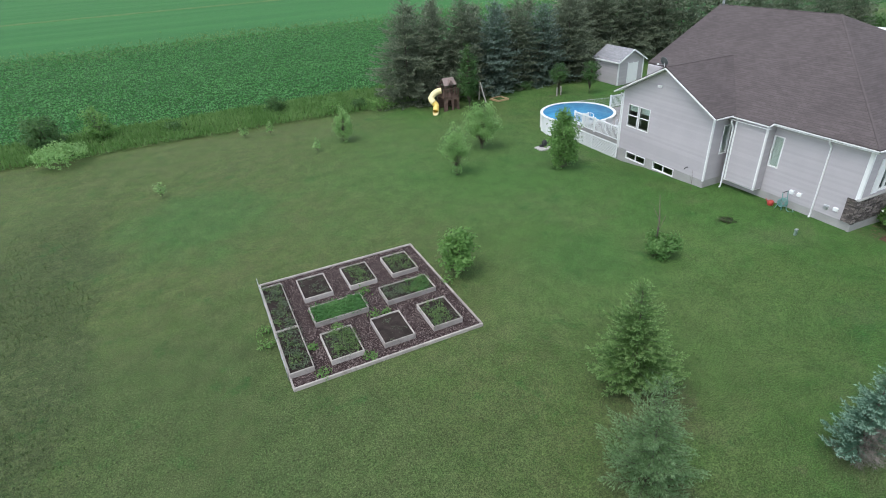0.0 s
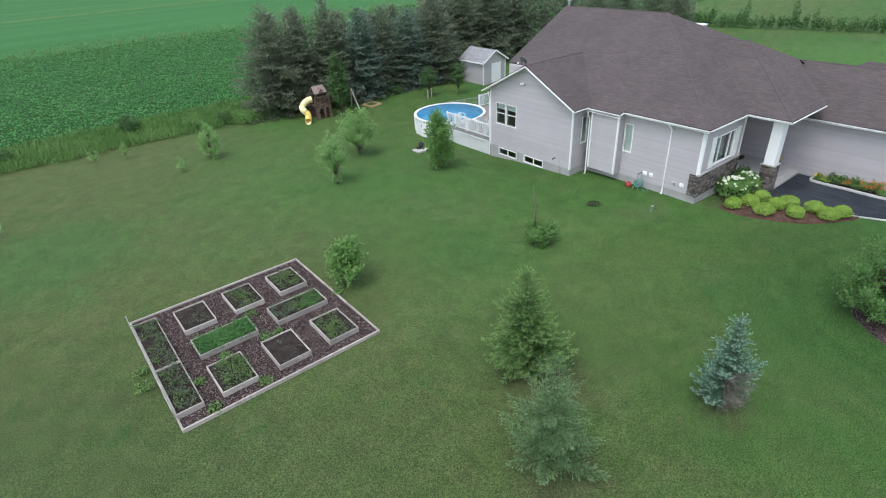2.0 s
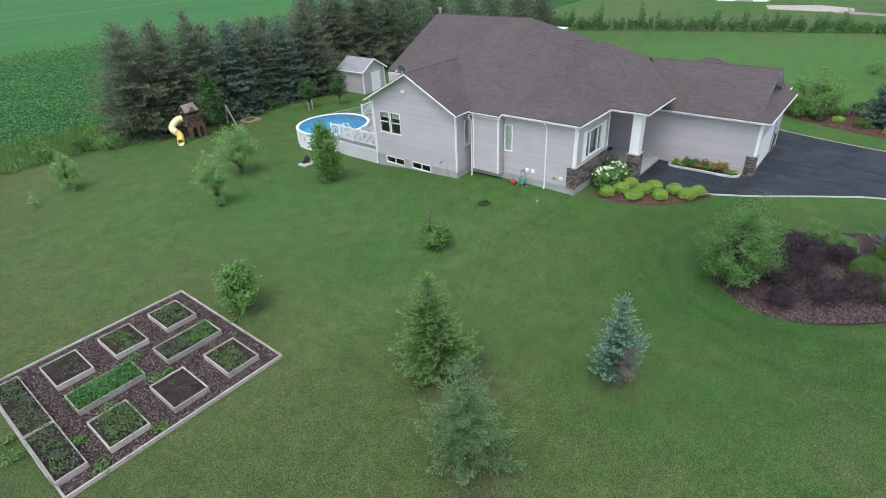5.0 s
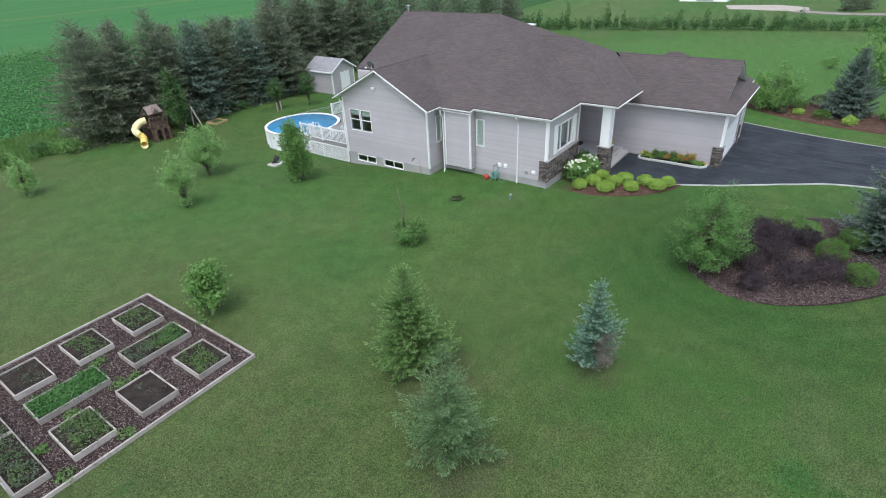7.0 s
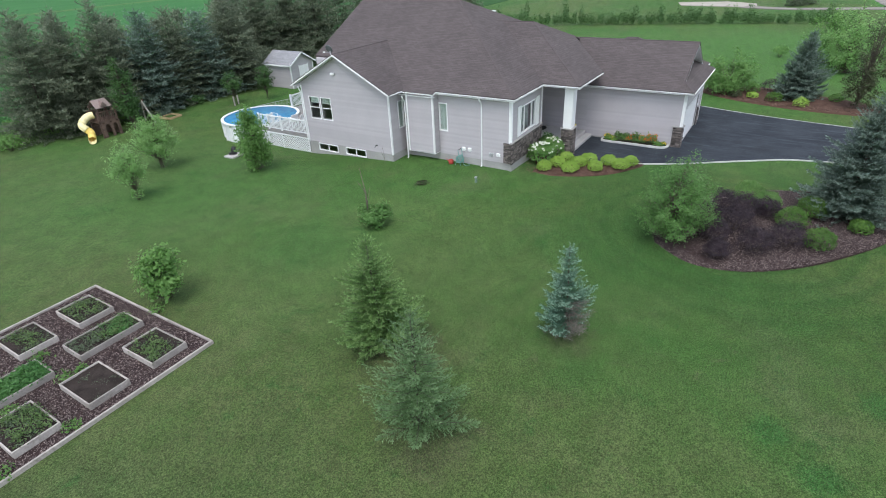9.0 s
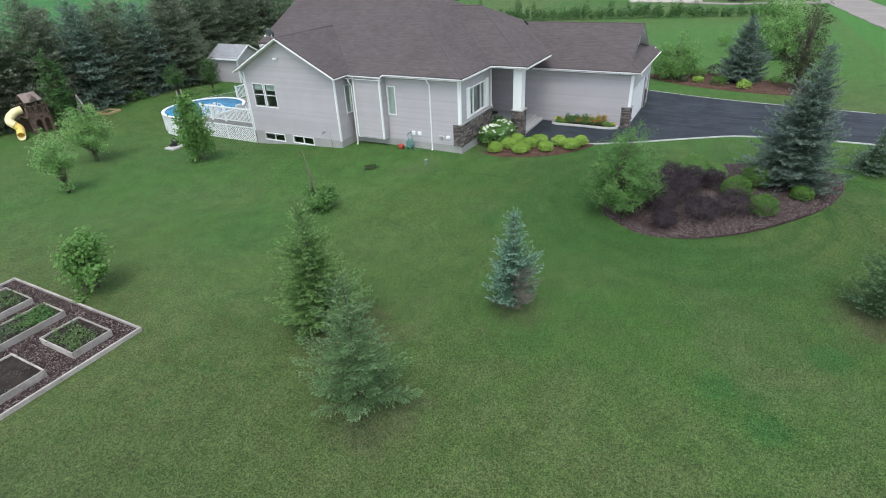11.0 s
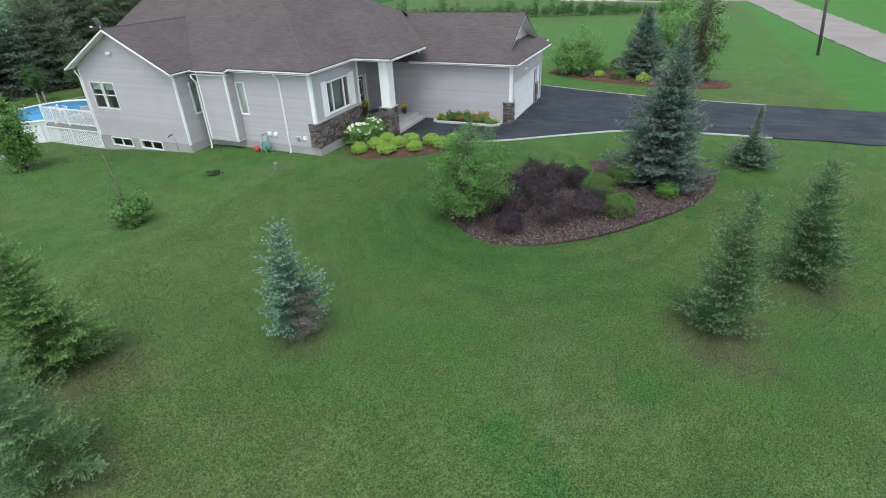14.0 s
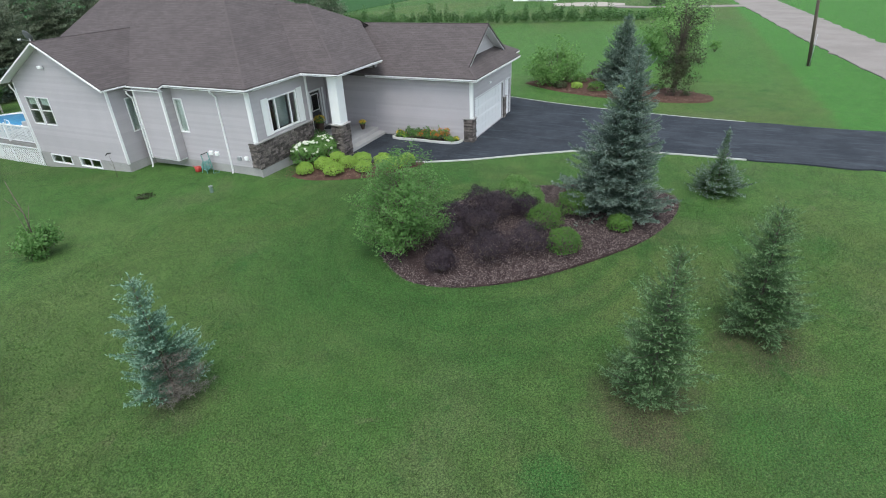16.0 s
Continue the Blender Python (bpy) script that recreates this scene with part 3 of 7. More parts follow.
GRAIN = field_material("green_grain_field", (0.032, 0.125, 0.034), (0.045, 0.15, 0.042), (0.036, 0.115, 0.03), 0.4, 0.01, 0.12)
FIELDSOIL = surface("field_soil", (0.022, 0.07, 0.02), (0.036, 0.095, 0.028), 0.6, 12, 0.95, 0.5, spec=0.1)
TRACK = surface("pale_weedy_track", (0.04, 0.13, 0.036), (0.13, 0.18, 0.07), 0.3, 6, 0.95, 0.4, spec=0.1)
flat("bean_field", [(-400, 54.6), (24, 53.0), (60, 56), (200, 62), (200, 109), (-400, 109)], 0.03, FIELDSOIL, "dark soil of a bean field under its rows", "field")
flat("grain_field", [(-600, 109.05), (700, 109.05), (700, 800), (-600, 800)], 0.05, GRAIN, "smooth bright green grain field", "field")
flat("field_track", [(-100, 176.5), (300, 181.0), (300, 186.0), (-100, 181.0)], 0.075, TRACK, "faint pale track across the grain field", "track", thick=0.1)


def blades(pts, length, width, lean, rng, bend=0.35):
    """Bent blades that stand on pts: two triangles each, as quads."""
    k = len(pts)
    az = rng.uniform(0, 2 * np.pi, k)
    ln = length * rng.uniform(0.55, 1.2, k)
    tilt = np.abs(rng.normal(0, lean, k))
    d = np.stack([np.cos(az) * np.sin(tilt), np.sin(az) * np.sin(tilt), np.cos(tilt)], 1)
    side = np.stack([-np.sin(az), np.cos(az), np.zeros(k)], 1) * (width / 2)
    tip = pts + d * ln[:, None]
    tip[:, 2] -= ln * bend * np.sin(tilt)
    mid = pts + d * ln[:, None] * 0.55
    return np.stack([pts - side * 0.4, mid + side, tip, mid - side], 1).reshape(-1, 3)


def leaves(pts, out, size, rng, aspect=0.55, flatness=0.5):
    """Leaf quads at pts, facing roughly along out and upwards."""
    k = len(pts)
    nrm = out * (1 - flatness) + rng.normal(0, 0.45, (k, 3))
    nrm[:, 2] += flatness
    nrm /= np.linalg.norm(nrm, axis=1)[:, None] + 1e-9
    r = rng.normal(0, 1, (k, 3))
    u = np.cross(nrm, r)
    u /= np.linalg.norm(u, axis=1)[:, None] + 1e-9
    w = np.cross(nrm, u)
    s = (size * rng.uniform(0.6, 1.3, k))[:, None]
    return np.stack([pts - u * s * 0.5, pts + w * s * aspect * 0.5 - nrm * s * 0.08, pts + u * s * 0.5, pts - w * s * aspect * 0.5 - nrm * s * 0.08], 1).reshape(-1, 3)


def bean_rows():
    rng = np.random.default_rng(11)
    pts = []
    for y in np.arange(55.2, 108.5, 0.95):
        step = 0.3 if y < 72 else 0.42
        x = np.arange(-72 - (y - 55) * 0.35, 76, step)
        x = x + rng.uniform(-0.1, 0.1, len(x))
        keep = rng.random(len(x)) > 0.04
        x = x[keep]
        yy = y + rng.normal(0, 0.05, len(x)) + 0.2 * np.sin(x * 0.05)
        pts.append(np.stack([x, yy, np.full(len(x), 0.2) + rng.uniform(-0.05, 0.08, len(x))], 1))
    base = np.concatenate(pts)
    all_p, all_o = [], []
    for k in range(7):
        o = rng.normal(0, 1, base.shape)
        o[:, 2] = np.abs(o[:, 2]) * 0.5
        o /= np.linalg.norm(o, axis=1)[:, None]
        all_p.append(base + o * np.array([0.2, 0.25, 0.12]))
        all_o.append(o)
    co = leaves(np.concatenate(all_p), np.concatenate(all_o), 0.2, rng, 0.85, 0.95)
    tagged(tri_obj("bean_rows", co, CROP, n=4), "rows of leafy green bean plants", "crop", kind="stuff")


bean_rows()


def edge_y(x):
    """The line between the lawn and the tall grass."""
    return 47.9 - 0.012 * np.maximum(0, x + 5) ** 1.62 * 0.55 - 0.1 * np.sin(x * 0.6)


def tall_grass():
    rng = np.random.default_rng(5)
    x = rng.uniform(-30, 24, 42000)
    lo = edge_y(x)
    y = lo + (54.8 - lo) * rng.random(len(x)) ** 0.9
    clump = np.array([noise.noise(Vector((a * 0.5, b * 0.5, 1.0))) for a, b in zip(x[::6], y[::6])]).repeat(6)[: len(x)]
    keep = rng.random(len(x)) < 0.75 + clump * 0.6
    p = np.stack([x, y, np.zeros(len(x))], 1)[keep]
    co = blades(p, 0.55, 0.085, 0.55, rng)
    size = 1 + 0.6 * np.array([noise.noise(Vector((a * 0.9, b * 0.9, 5.0))) for a, b in p[:, :2]])
    co = co.reshape(-1, 4, 3)
    co[:, :, 2] *= size[:, None]
    co = co.reshape(-1, 3)
    tagged(tri_obj("tall_grass", co, TALLGRASS, n=4), "strip of tall unmown grass along the field", "tall grass", kind="stuff")
    x = rng.uniform(-60, 90, 9000)
    y = 108.0 + rng.normal(0, 5.0, len(x)) + 1.5 * np.sin(x * 0.13)
    p = np.stack([x, y, np.zeros(len(x))], 1)
    co = blades(p, 0.4, 0.22, 1.0, rng)
    tagged(tri_obj("field_weeds", co, PALEWEED, n=4), "pale weedy strip between the two crops", "weeds", kind="stuff")


PALEWEED = foliage("pale_weeds", (0.1, 0.19, 0.06), (0.2, 0.28, 0.11), thin=0.2)
tall_grass()


# ---- the house ----
EAVE, PITCH = 4.35, 0.52


def roof_plane(poly, parent, mat=None, name="roof_slope", thick=0.13):
    """A sloping roof plate; poly from above, its first edge along the eave. Its map runs in metres."""
    mat = mat or SHINGLE
    P = [Vector(q) for q in poly]
    nrm = Vector((0, 0, 0))
    for i in range(1, len(P) - 1):
        nrm += (P[i] - P[0]).cross(P[i + 1] - P[0])
    nrm.normalize()
    if nrm.z < 0:
        nrm = -nrm
    u = Vector((0, 0, 1)).cross(nrm).normalized()
    v = nrm.cross(u)
    bm = bmesh.new()
    uvl = bm.loops.layers.uv.new("UVMap")
    top = [bm.verts.new(q) for q in P]
    low = [bm.verts.new(q - Vector((0, 0, thick))) for q in P]
    bm.faces.new(top)
    bm.faces.new(list(reversed(low)))
    for i in range(len(P)):
        j = (i + 1) % len(P)
        bm.faces.new((top[j], top[i], low[i], low[j]))
    bmesh.ops.recalc_face_normals(bm, faces=bm.faces)
    for f in bm.faces:
        for lp in f.loops:
            lp[uvl].uv = (lp.vert.co.dot(u), lp.vert.co.dot(v))
    return part(name, bm, mat, parent)


def board_mesh(mat):
    """One clapboard of unit size: length along x, height along z, its lower edge proud towards -y."""
    vs = [(-0.5, 0, 0), (0.5, 0, 0), (0.5, -1, 0), (-0.5, -1, 0), (-0.5, 0, 1), (0.5, 0, 1), (0.5, -0.25, 1), (-0.5, -0.25, 1)]
    fs = [(0, 1, 2, 3), (7, 6, 5, 4), (3, 2, 6, 7), (1, 0, 4, 5), (0, 3, 7, 4), (2, 1, 5, 6)]
    me = bpy.data.meshes.new("siding_board")
    me.from_pydata(vs, [], fs)
    me.materials.append(mat)
    return me


CLAP = board_mesh(SIDING)
# the four ways that a wall can face: plan direction along it and its outward turn about z
FACES = {"-y": 0.0, "-x": -90.0, "+x": 90.0, "+y": 180.0}


def on_wall(face, at, u, out, z):
    """A place on a wall: u along it, out metres in front of it."""
    if face == "-y":
        return Vector((u, at - out, z))
    if face == "+y":
        return Vector((u, at + out, z))
    if face == "-x":
        return Vector((at - out, u, z))
    return Vector((at + out, u, z))


def siding(parent, face, at, u0, u1, z0, z1, holes=(), span_at=None, course=0.125):
    """Clapboards over a wall, one object a board; span_at(z) narrows them under a gable."""
    z = z0
    while z < z1 - 0.02:
        h = min(course, z1 - z)
        a, b = (u0, u1) if span_at is None else span_at(z + h * 0.5)
        a, b = max(a, u0), min(b, u1)
        runs = [(a, b)]
        for ha, hb, ya, yb in holes:
            if z + h * 0.5 > ya and z + h * 0.5 < yb:
                runs = [r for q in runs for r in (((q[0], min(q[1], ha)), (max(q[0], hb), q[1])))]
                runs = [r for r in runs if r[1] - r[0] > 0.02]
        for a, b in runs:
            if b - a < 0.05:
                continue
            ob = new("siding_board", CLAP)
            ob.parent = parent
            ob.matrix_basis = Matrix.Translation(on_wall(face, at, (a + b) / 2, 0.002, z)) @ Matrix.Rotation(radians(FACES[face]), 4, "Z") @ Matrix.Diagonal((b - a, 0.046, h, 1))
        z += course


def wall_core(name, parent, face, at, u0, u1, z0, z1, holes=(), thick=0.18, mat=None, label="", gable=None):
    """The wall behind the boards, with its openings cut through it."""
    us = sorted({u0, u1, *[min(max(q, u0), u1) for h in holes for q in h[:2]]})
    zs = sorted({z0, z1, *[min(max(q, z0), z1) for h in holes for q in h[2:]]})
    bm = bmesh.new()
    for i in range(len(us) - 1):
        for j in range(len(zs) - 1):
            cu, cz = (us[i] + us[i + 1]) / 2, (zs[j] + zs[j + 1]) / 2
            if any(h[0] < cu < h[1] and h[2] < cz < h[3] for h in holes):
                continue
            a, b = on_wall(face, at, us[i], 0, zs[j]), on_wall(face, at, us[i + 1], -thick, zs[j + 1])
            add_box(bm, min(a.x, b.x), max(a.x, b.x), min(a.y, b.y), max(a.y, b.y), a.z, b.z)
    if gable:
        mid, top = gable
        vs = [bm.verts.new(on_wall(face, at, q, o, z)) for o in (0, -thick) for q, z in ((u0, z1), (u1, z1), (mid, top))]
        bm.faces.new(vs[:3])
        bm.faces.new(list(reversed(vs[3:])))
        for i in range(3):
            j = (i + 1) % 3
            bm.faces.new((vs[i], vs[j], vs[j + 3], vs[i + 3]))
    bmesh.ops.recalc_face_normals(bm, faces=bm.faces)
    return part(name, bm, mat or SIDING, parent, label)


def wall_box(name, parent, face, at, u0, u1, z0, z1, out0, out1, mat, label="", bevel=0.0):
    a, b = on_wall(face, at, u0, out0, z0), on_wall(face, at, u1, out1, z1)
    return box(name, min(a.x, b.x), max(a.x, b.x), min(a.y, b.y), max(a.y, b.y), min(z0, z1), max(z0, z1), mat, parent, label, bevel)


def window(parent, face, at, u0, u1, z0, z1, uprights=(), bars=(), w=0.06, back=None, label="white vinyl window", blind=0.0):
    """A framed window in an opening: frame, mullions, one pane of glass for each light, and what hangs behind it."""
    win = new("window")
    win.parent = parent
    win["label"] = label
    for n, a, b, c, d in (("frame", u0 - w, u1 + w, z1, z1 + w), ("sill", u0 - w, u1 + w, z0 - w, z0), ("frame", u0 - w, u0, z0, z1), ("frame", u1, u1 + w, z0, z1)):
        wall_box(n, win, face, at, a, b, c, d, -0.06, 0.06, WHITE, bevel=0.006)
    us, zs = [u0, *uprights, u1], [z0, *bars, z1]
    for q in uprights:
        wall_box("mullion", win, face, at, q - w * 0.5, q + w * 0.5, z0, z1, -0.05, 0.03, WHITE)
    for q in bars:
        wall_box("rail", win, face, at, u0, u1, q - w * 0.4, q + w * 0.4, -0.045, 0.022, WHITE)
    for i in range(len(us) - 1):
        for j in range(len(zs) - 1):
            wall_box("pane", win, face, at, us[i] + 0.005, us[i + 1] - 0.005, zs[j] + 0.005, zs[j + 1] - 0.005, -0.03, -0.022, GLASS)
    if back is not None:
        wall_box("curtain", win, face, at, u0, u1, z0 + (z1 - z0) * blind, z1, -0.075, -0.065, back)
    return win


house = thing("house", 34, 22, 0, "long taupe-sided bungalow with stone skirting and brown hipped roof", "house")


def under(ob):
    """Makes ob a part of the house and keeps its place in the world."""
    ob.parent = house
    ob.matrix_parent_inverse = Matrix.Translation((-34, -22, 0))
    return ob


def house_part(name):
    return under(new(name))


# west wing with the gable
wa = house_part("gable_wing")
H_A = [(24.08, 24.86, 2.15, 3.5), (25.06, 25.84, 2.15, 3.5), (23.94, 25.66, -0.02, 0.47), (21.6, 23.3, 0.0, 0.5)]
wall_core("wall", wa, "-x", 25.05, 19.5, 26.45, -0.6, 4.2, H_A, gable=(22.98, 6.05))
siding(wa, "-x", 25.05, 19.5, 26.45, 0.55, 6.0, H_A, lambda z: (19.5, 26.45) if z < 4.2 else (19.5 + max(0, z - 4.36) / PITCH * 0.96, 26.45 - max(0, z - 4.36) / PITCH * 0.96))
wall_box("foundation", wa, "-x", 25.05, 19.5, 23.94, -0.6, 0.0, 0.001, 0.03, CONCRETE)
wall_box("foundation", wa, "-x", 25.05, 25.66, 26.45, -0.6, 0.55, 0.001, 0.03, CONCRETE)
wall_box("foundation", wa, "-x", 25.05, 23.3, 23.94, 0.0, 0.55, 0.001, 0.03, CONCRETE)
wall_box("foundation", wa, "-x", 25.05, 19.5, 21.6, 0.0, 0.55, 0.001, 0.03, CONCRETE)
wall_box("foundation", wa, "-x", 25.05, 23.94, 25.66, -0.6, -0.03, 0.001, 0.028, CONCRETE)
H_S = [(25.85, 26.42, 1.95, 3.6)]
wall_core("wall", wa, "-y", 19.5, 25.05, 26.6, -0.3, 4.2, H_S)
siding(wa, "-y", 19.5, 25.1, 26.6, 0.55, 4.2, H_S)
wall_box("foundation", wa, "-y", 19.5, 25.05, 26.6, -0.3, 0.55, 0.001, 0.03, CONCRETE)
wall_core("wall", wa, "+y", 26.45, 25.05, 33.0, -0.6, 4.2)
window(wa, "-x", 25.05, 24.08, 24.86, 2.15, 3.5, bars=(2.85,), w=0.045, back=CURTAIN, blind=0.72, label="white double-hung window with a pale blind")
window(wa, "-x", 25.05, 25.06, 25.84, 2.15, 3.5, bars=(2.85,), w=0.045, back=CURTAIN, blind=0.72, label="white double-hung window with a pale blind")
window(wa, "-x", 25.05, 24.0, 25.6, 0.03, 0.43, uprights=(24.8,), w=0.045, label="low basement slider window in a white frame")
window(wa, "-x", 25.05, 21.66, 23.24, 0.06, 0.46, uprights=(22.45,), w=0.045, label="low basement slider window in a white frame")
window(wa, "-y", 19.5, 25.91, 26.36, 2.0, 3.55, back=CURTAIN, label="tall narrow white window")
wall_box("corner_trim", wa, "-x", 25.05, 19.46, 19.54, 0.5, 4.2, -0.05, 0.06, WHITE)
wall_box("corner_trim", wa, "-x", 25.05, 26.38, 26.46, 0.5, 4.2, -0.04, 0.06, WHITE)
fl = new("floodlight")
fl.parent = wa
wall_box("lamp_base", fl, "-x", 25.05, 23.38, 23.56, 5.0, 5.14, 0.01, 0.08, GREYMETAL, bevel=0.01)
for k in (23.36, 23.5):
    wall_box("lamp_head", fl, "-x", 25.05, k, k + 0.11, 5.02, 5.15, 0.08, 0.24, WHITE, bevel=0.02)
tp = new("hose_tap")
tp.parent = wa
tube("spout", [(25.03, 20.62, 0.98), (24.85, 20.62, 1.02), (24.72, 20.62, 0.94)], 0.025, BLACK, tp)

# main west wall, the bay that stands out from it, and the vents
wm = house_part("main_west_wall")
H_M = [(16.42, 17.0, 1.95, 3.6)]
wall_core("wall", wm, "-x", 26.6, 12.35, 19.6, -0.3, 4.25, H_M)
siding(wm, "-x", 26.6, 12.4, 17.02, 0.55, 4.25, H_M)
siding(wm, "-x", 26.6, 18.95, 19.5, 0.55, 4.25)
wall_box("foundation", wm, "-x", 26.6, 12.3, 19.5, -0.3, 0.55, 0.001, 0.03, CONCRETE)
window(wm, "-x", 26.6, 16.48, 16.94, 2.0, 3.55, back=CURTAIN, label="tall narrow white window with a pale green blind")
bay = new("bay")
bay.parent = wm
wall_core("bay_wall", bay, "-x", 26.05, 17.08, 18.95, 0.62, 4.1)
siding(bay, "-x", 26.05, 17.08, 18.95, 0.66, 4.1)
wall_core("bay_side", bay, "-y", 17.08, 26.05, 26.6, 0.62, 4.1, thick=0.1)
siding(bay, "-y", 17.08, 26.1, 26.6, 0.66, 4.1)
wall_core("bay_side", bay, "+y", 18.95, 26.05, 26.6, 0.62, 4.1, thick=0.1)
box("bay_floor", 26.06, 26.6, 17.08, 18.95, 0.58, 0.64, WHITE, bay)
for q in (17.08, 18.87):
    wall_box("corner_trim", bay, "-x", 26.05, q - 0.03, q + 0.06, 0.6, 4.12, -0.04, 0.06, WHITE)
wall_box("corner_trim", wm, "-x", 26.6, 12.32, 12.45, 0.55, 4.25, -0.06, 0.07, WHITE)
for q, z in ((15.35, 1.02), (14.95, 1.02), (13.55, 0.92), (13.1, 0.98)):
    vt = new("wall_vent")
    vt.parent = wm
    wall_box("hood", vt, "-x", 26.6, q - 0.1, q + 0.1, z - 0.08, z + 0.1, 0.01, 0.13, WHITE if q != 13.55 else GREYMETAL, bevel=0.02)
    wall_box("flange", vt, "-x", 26.6, q - 0.13, q + 0.13, z - 0.12, z + 0.13, 0.012, 0.03, PVC)


def downspout(parent, face, at, u, ztop, zbot, reach=0.35):
    d = new("downspout")
    d.parent = parent
    pts = [on_wall(face, at, u, reach, ztop), on_wall(face, at, u, reach, ztop - 0.12), on_wall(face, at, u, 0.07, ztop - 0.4), on_wall(face, at, u, 0.07, zbot + 0.25), on_wall(face, at, u, 0.08, zbot + 0.1), on_wall(face, at, u, 0.15, zbot)]
    for a, b in zip(pts, pts[1:]):
        beam("pipe", a, b, 0.075, 0.06, WHITE, d, bevel=0.008)


downspout(wm, "-x", 26.6, 14.15, 4.2, 0.12)
downspout(bay, "-x", 26.05, 19.02, 4.0, 0.1, 0.3)
downspout(wa, "-x", 25.05, 26.52, 4.15, -0.2, 0.2)

# wall with the picture window, on a stone base
wp = house_part("window_wall")
H_P = [(27.78, 29.86, 1.93, 3.52)]
wall_core("wall", wp, "-y", 12.35, 26.6, 30.8, -0.3, 4.25, H_P)
siding(wp, "-y", 12.35, 26.65, 30.75, 1.78, 4.25, H_P)
wall_box("foundation", wp, "-y", 12.35, 26.5, 30.8, -0.3, 0.52, 0.001, 0.1, CONCRETE)
window(wp, "-y", 12.35, 27.84, 29.8, 1.99, 3.46, uprights=(28.3, 29.34), w=0.075, label="wide white picture window with three lights")
# grey sheet that makes the middle pane paler than the side ones
wall_box("curtain", wp, "-y", 12.35, 28.36, 29.3, 1.99, 3.46, -0.2, -0.18, GREYSHEET, "grey-green sheet behind the middle light")
for a in (27.32, 29.9):
    sh = new("shutter")
    sh.parent = wp
    sh["label"] = "white panelled shutter"
    wall_box("stile", sh, "-y", 12.35, a, a + 0.07, 1.9, 3.6, 0.045, 0.085, WHITE)
    wall_box("stile", sh, "-y", 12.35, a + 0.35, a + 0.42, 1.9, 3.6, 0.045, 0.085, WHITE)
    for z in (1.9, 2.7, 3.52):
        wall_box("rail", sh, "-y", 12.35, a + 0.07, a + 0.35, z, z + 0.08, 0.045, 0.082, WHITE)
    wall_box("panel", sh, "-y", 12.35, a + 0.07, a + 0.35, 1.98, 3.52, 0.045, 0.065, WHITE)
wall_box("corner_trim", wp, "-y", 12.35, 30.7, 30.83, 0.4, 4.25, -0.05, 0.07, WHITE)
wall_box("corner_trim", wp, "-y", 12.35, 26.56, 26.68, 1.75, 4.25, -0.02, 0.066, WHITE)
wall_core("wall", wp, "+x", 30.8, 12.35, 14.2, 0.2, 4.25)
siding(wp, "+x", 30.8, 12.4, 14.2, 0.45, 4.25)

STONES = []
for _k in range(6):
    _r = random.Random(40 + _k)
    _v = []
    for sx in (-0.5, 0.5):
        for sz in (-0.5, 0.5):
            _v.append((sx, 0, sz))
    _i = 0.07
    for sx in (-0.5 + _i, 0.5 - _i):
        for sz in (-0.5 + _i * 1.6, 0.5 - _i * 1.6):
            _v.append((sx + _r.uniform(-0.04, 0.04), -1 * _r.uniform(0.7, 1.1), sz + _r.uniform(-0.08, 0.08)))
    _f = [(4, 6, 7, 5), (0, 2, 6, 4), (3, 1, 5, 7), (1, 0, 4, 5), (2, 3, 7, 6)]
    _m = bpy.data.meshes.new("stone")
    _m.from_pydata(_v, [], _f)
    _m.materials.append(STONE)
    STONES.append(_m)


def stonework(parent, face, at, u0, u1, z0, z1, seed=1):
    """Ledge stones in uneven courses on a dark bed, one object a stone."""
    r = random.Random(seed)
    v = new("stone_veneer")
    v.parent = parent
    v["label"] = "brown and grey ledge-stone veneer"
    wall_box("joint_bed", v, face, at, u0, u1, z0, z1, 0.0, 0.02, MORTAR)
    z = z0
    while z < z1 - 0.03:
        h = min(r.uniform(0.06, 0.115), z1 - z)
        u = u0
        while u < u1 - 0.02:
            w = min(r.uniform(0.14, 0.42), u1 - u)
            if u1 - u - w < 0.08:
                w = u1 - u
            ob = new("stone", r.choice(STONES))
            ob.parent = v
            ob.matrix_basis = Matrix.Translation(on_wall(face, at, u + w / 2, 0.018, z + h / 2)) @ Matrix.Rotation(radians(FACES[face]), 4, "Z") @ Matrix.Diagonal((w - 0.012, r.uniform(0.03, 0.065), h - 0.012, 1))
            u += w
        z += h
    return v


stonework(wp, "-y", 12.28, 26.45, 30.8, 0.52, 1.75, 3)
stonework(wp, "-x", 26.53, 12.28, 12.75, 0.56, 1.75, 4)
wall_box("stone_cap", wp, "-y", 12.28, 26.4, 30.85, 1.75, 1.81, -0.07, 0.09, CONCRETE, bevel=0.01)

# porch: slab, steps, column, door
po = house_part("porch")
box("slab", 30.8, 34.85, 10.75, 14.2, -0.2, 0.4, PAVING, po, bevel=0.015)
box("step", 31.25, 34.84, 10.3, 10.75, -0.2, 0.2, PAVING, po, bevel=0.015)
co = new("porch_column")
co.parent = po
co["label"] = "square white porch column on a stone pier"
box("shaft", 30.5, 31.12, 10.27, 10.8, 1.74, 4.2, WHITE, co, bevel=0.01)
box("shaft_cap", 30.44, 31.18, 10.2, 10.86, 4.1, 4.2, WHITE, co, bevel=0.01)
box("pier_core", 30.46, 31.16, 10.22, 10.84, -0.2, 1.72, MORTAR, co)
stonework(co, "-x", 30.46, 10.2, 10.86, 0.0, 1.7, 11)
stonework(co, "-y", 10.22, 30.44, 31.18, 0.0, 1.7, 12)
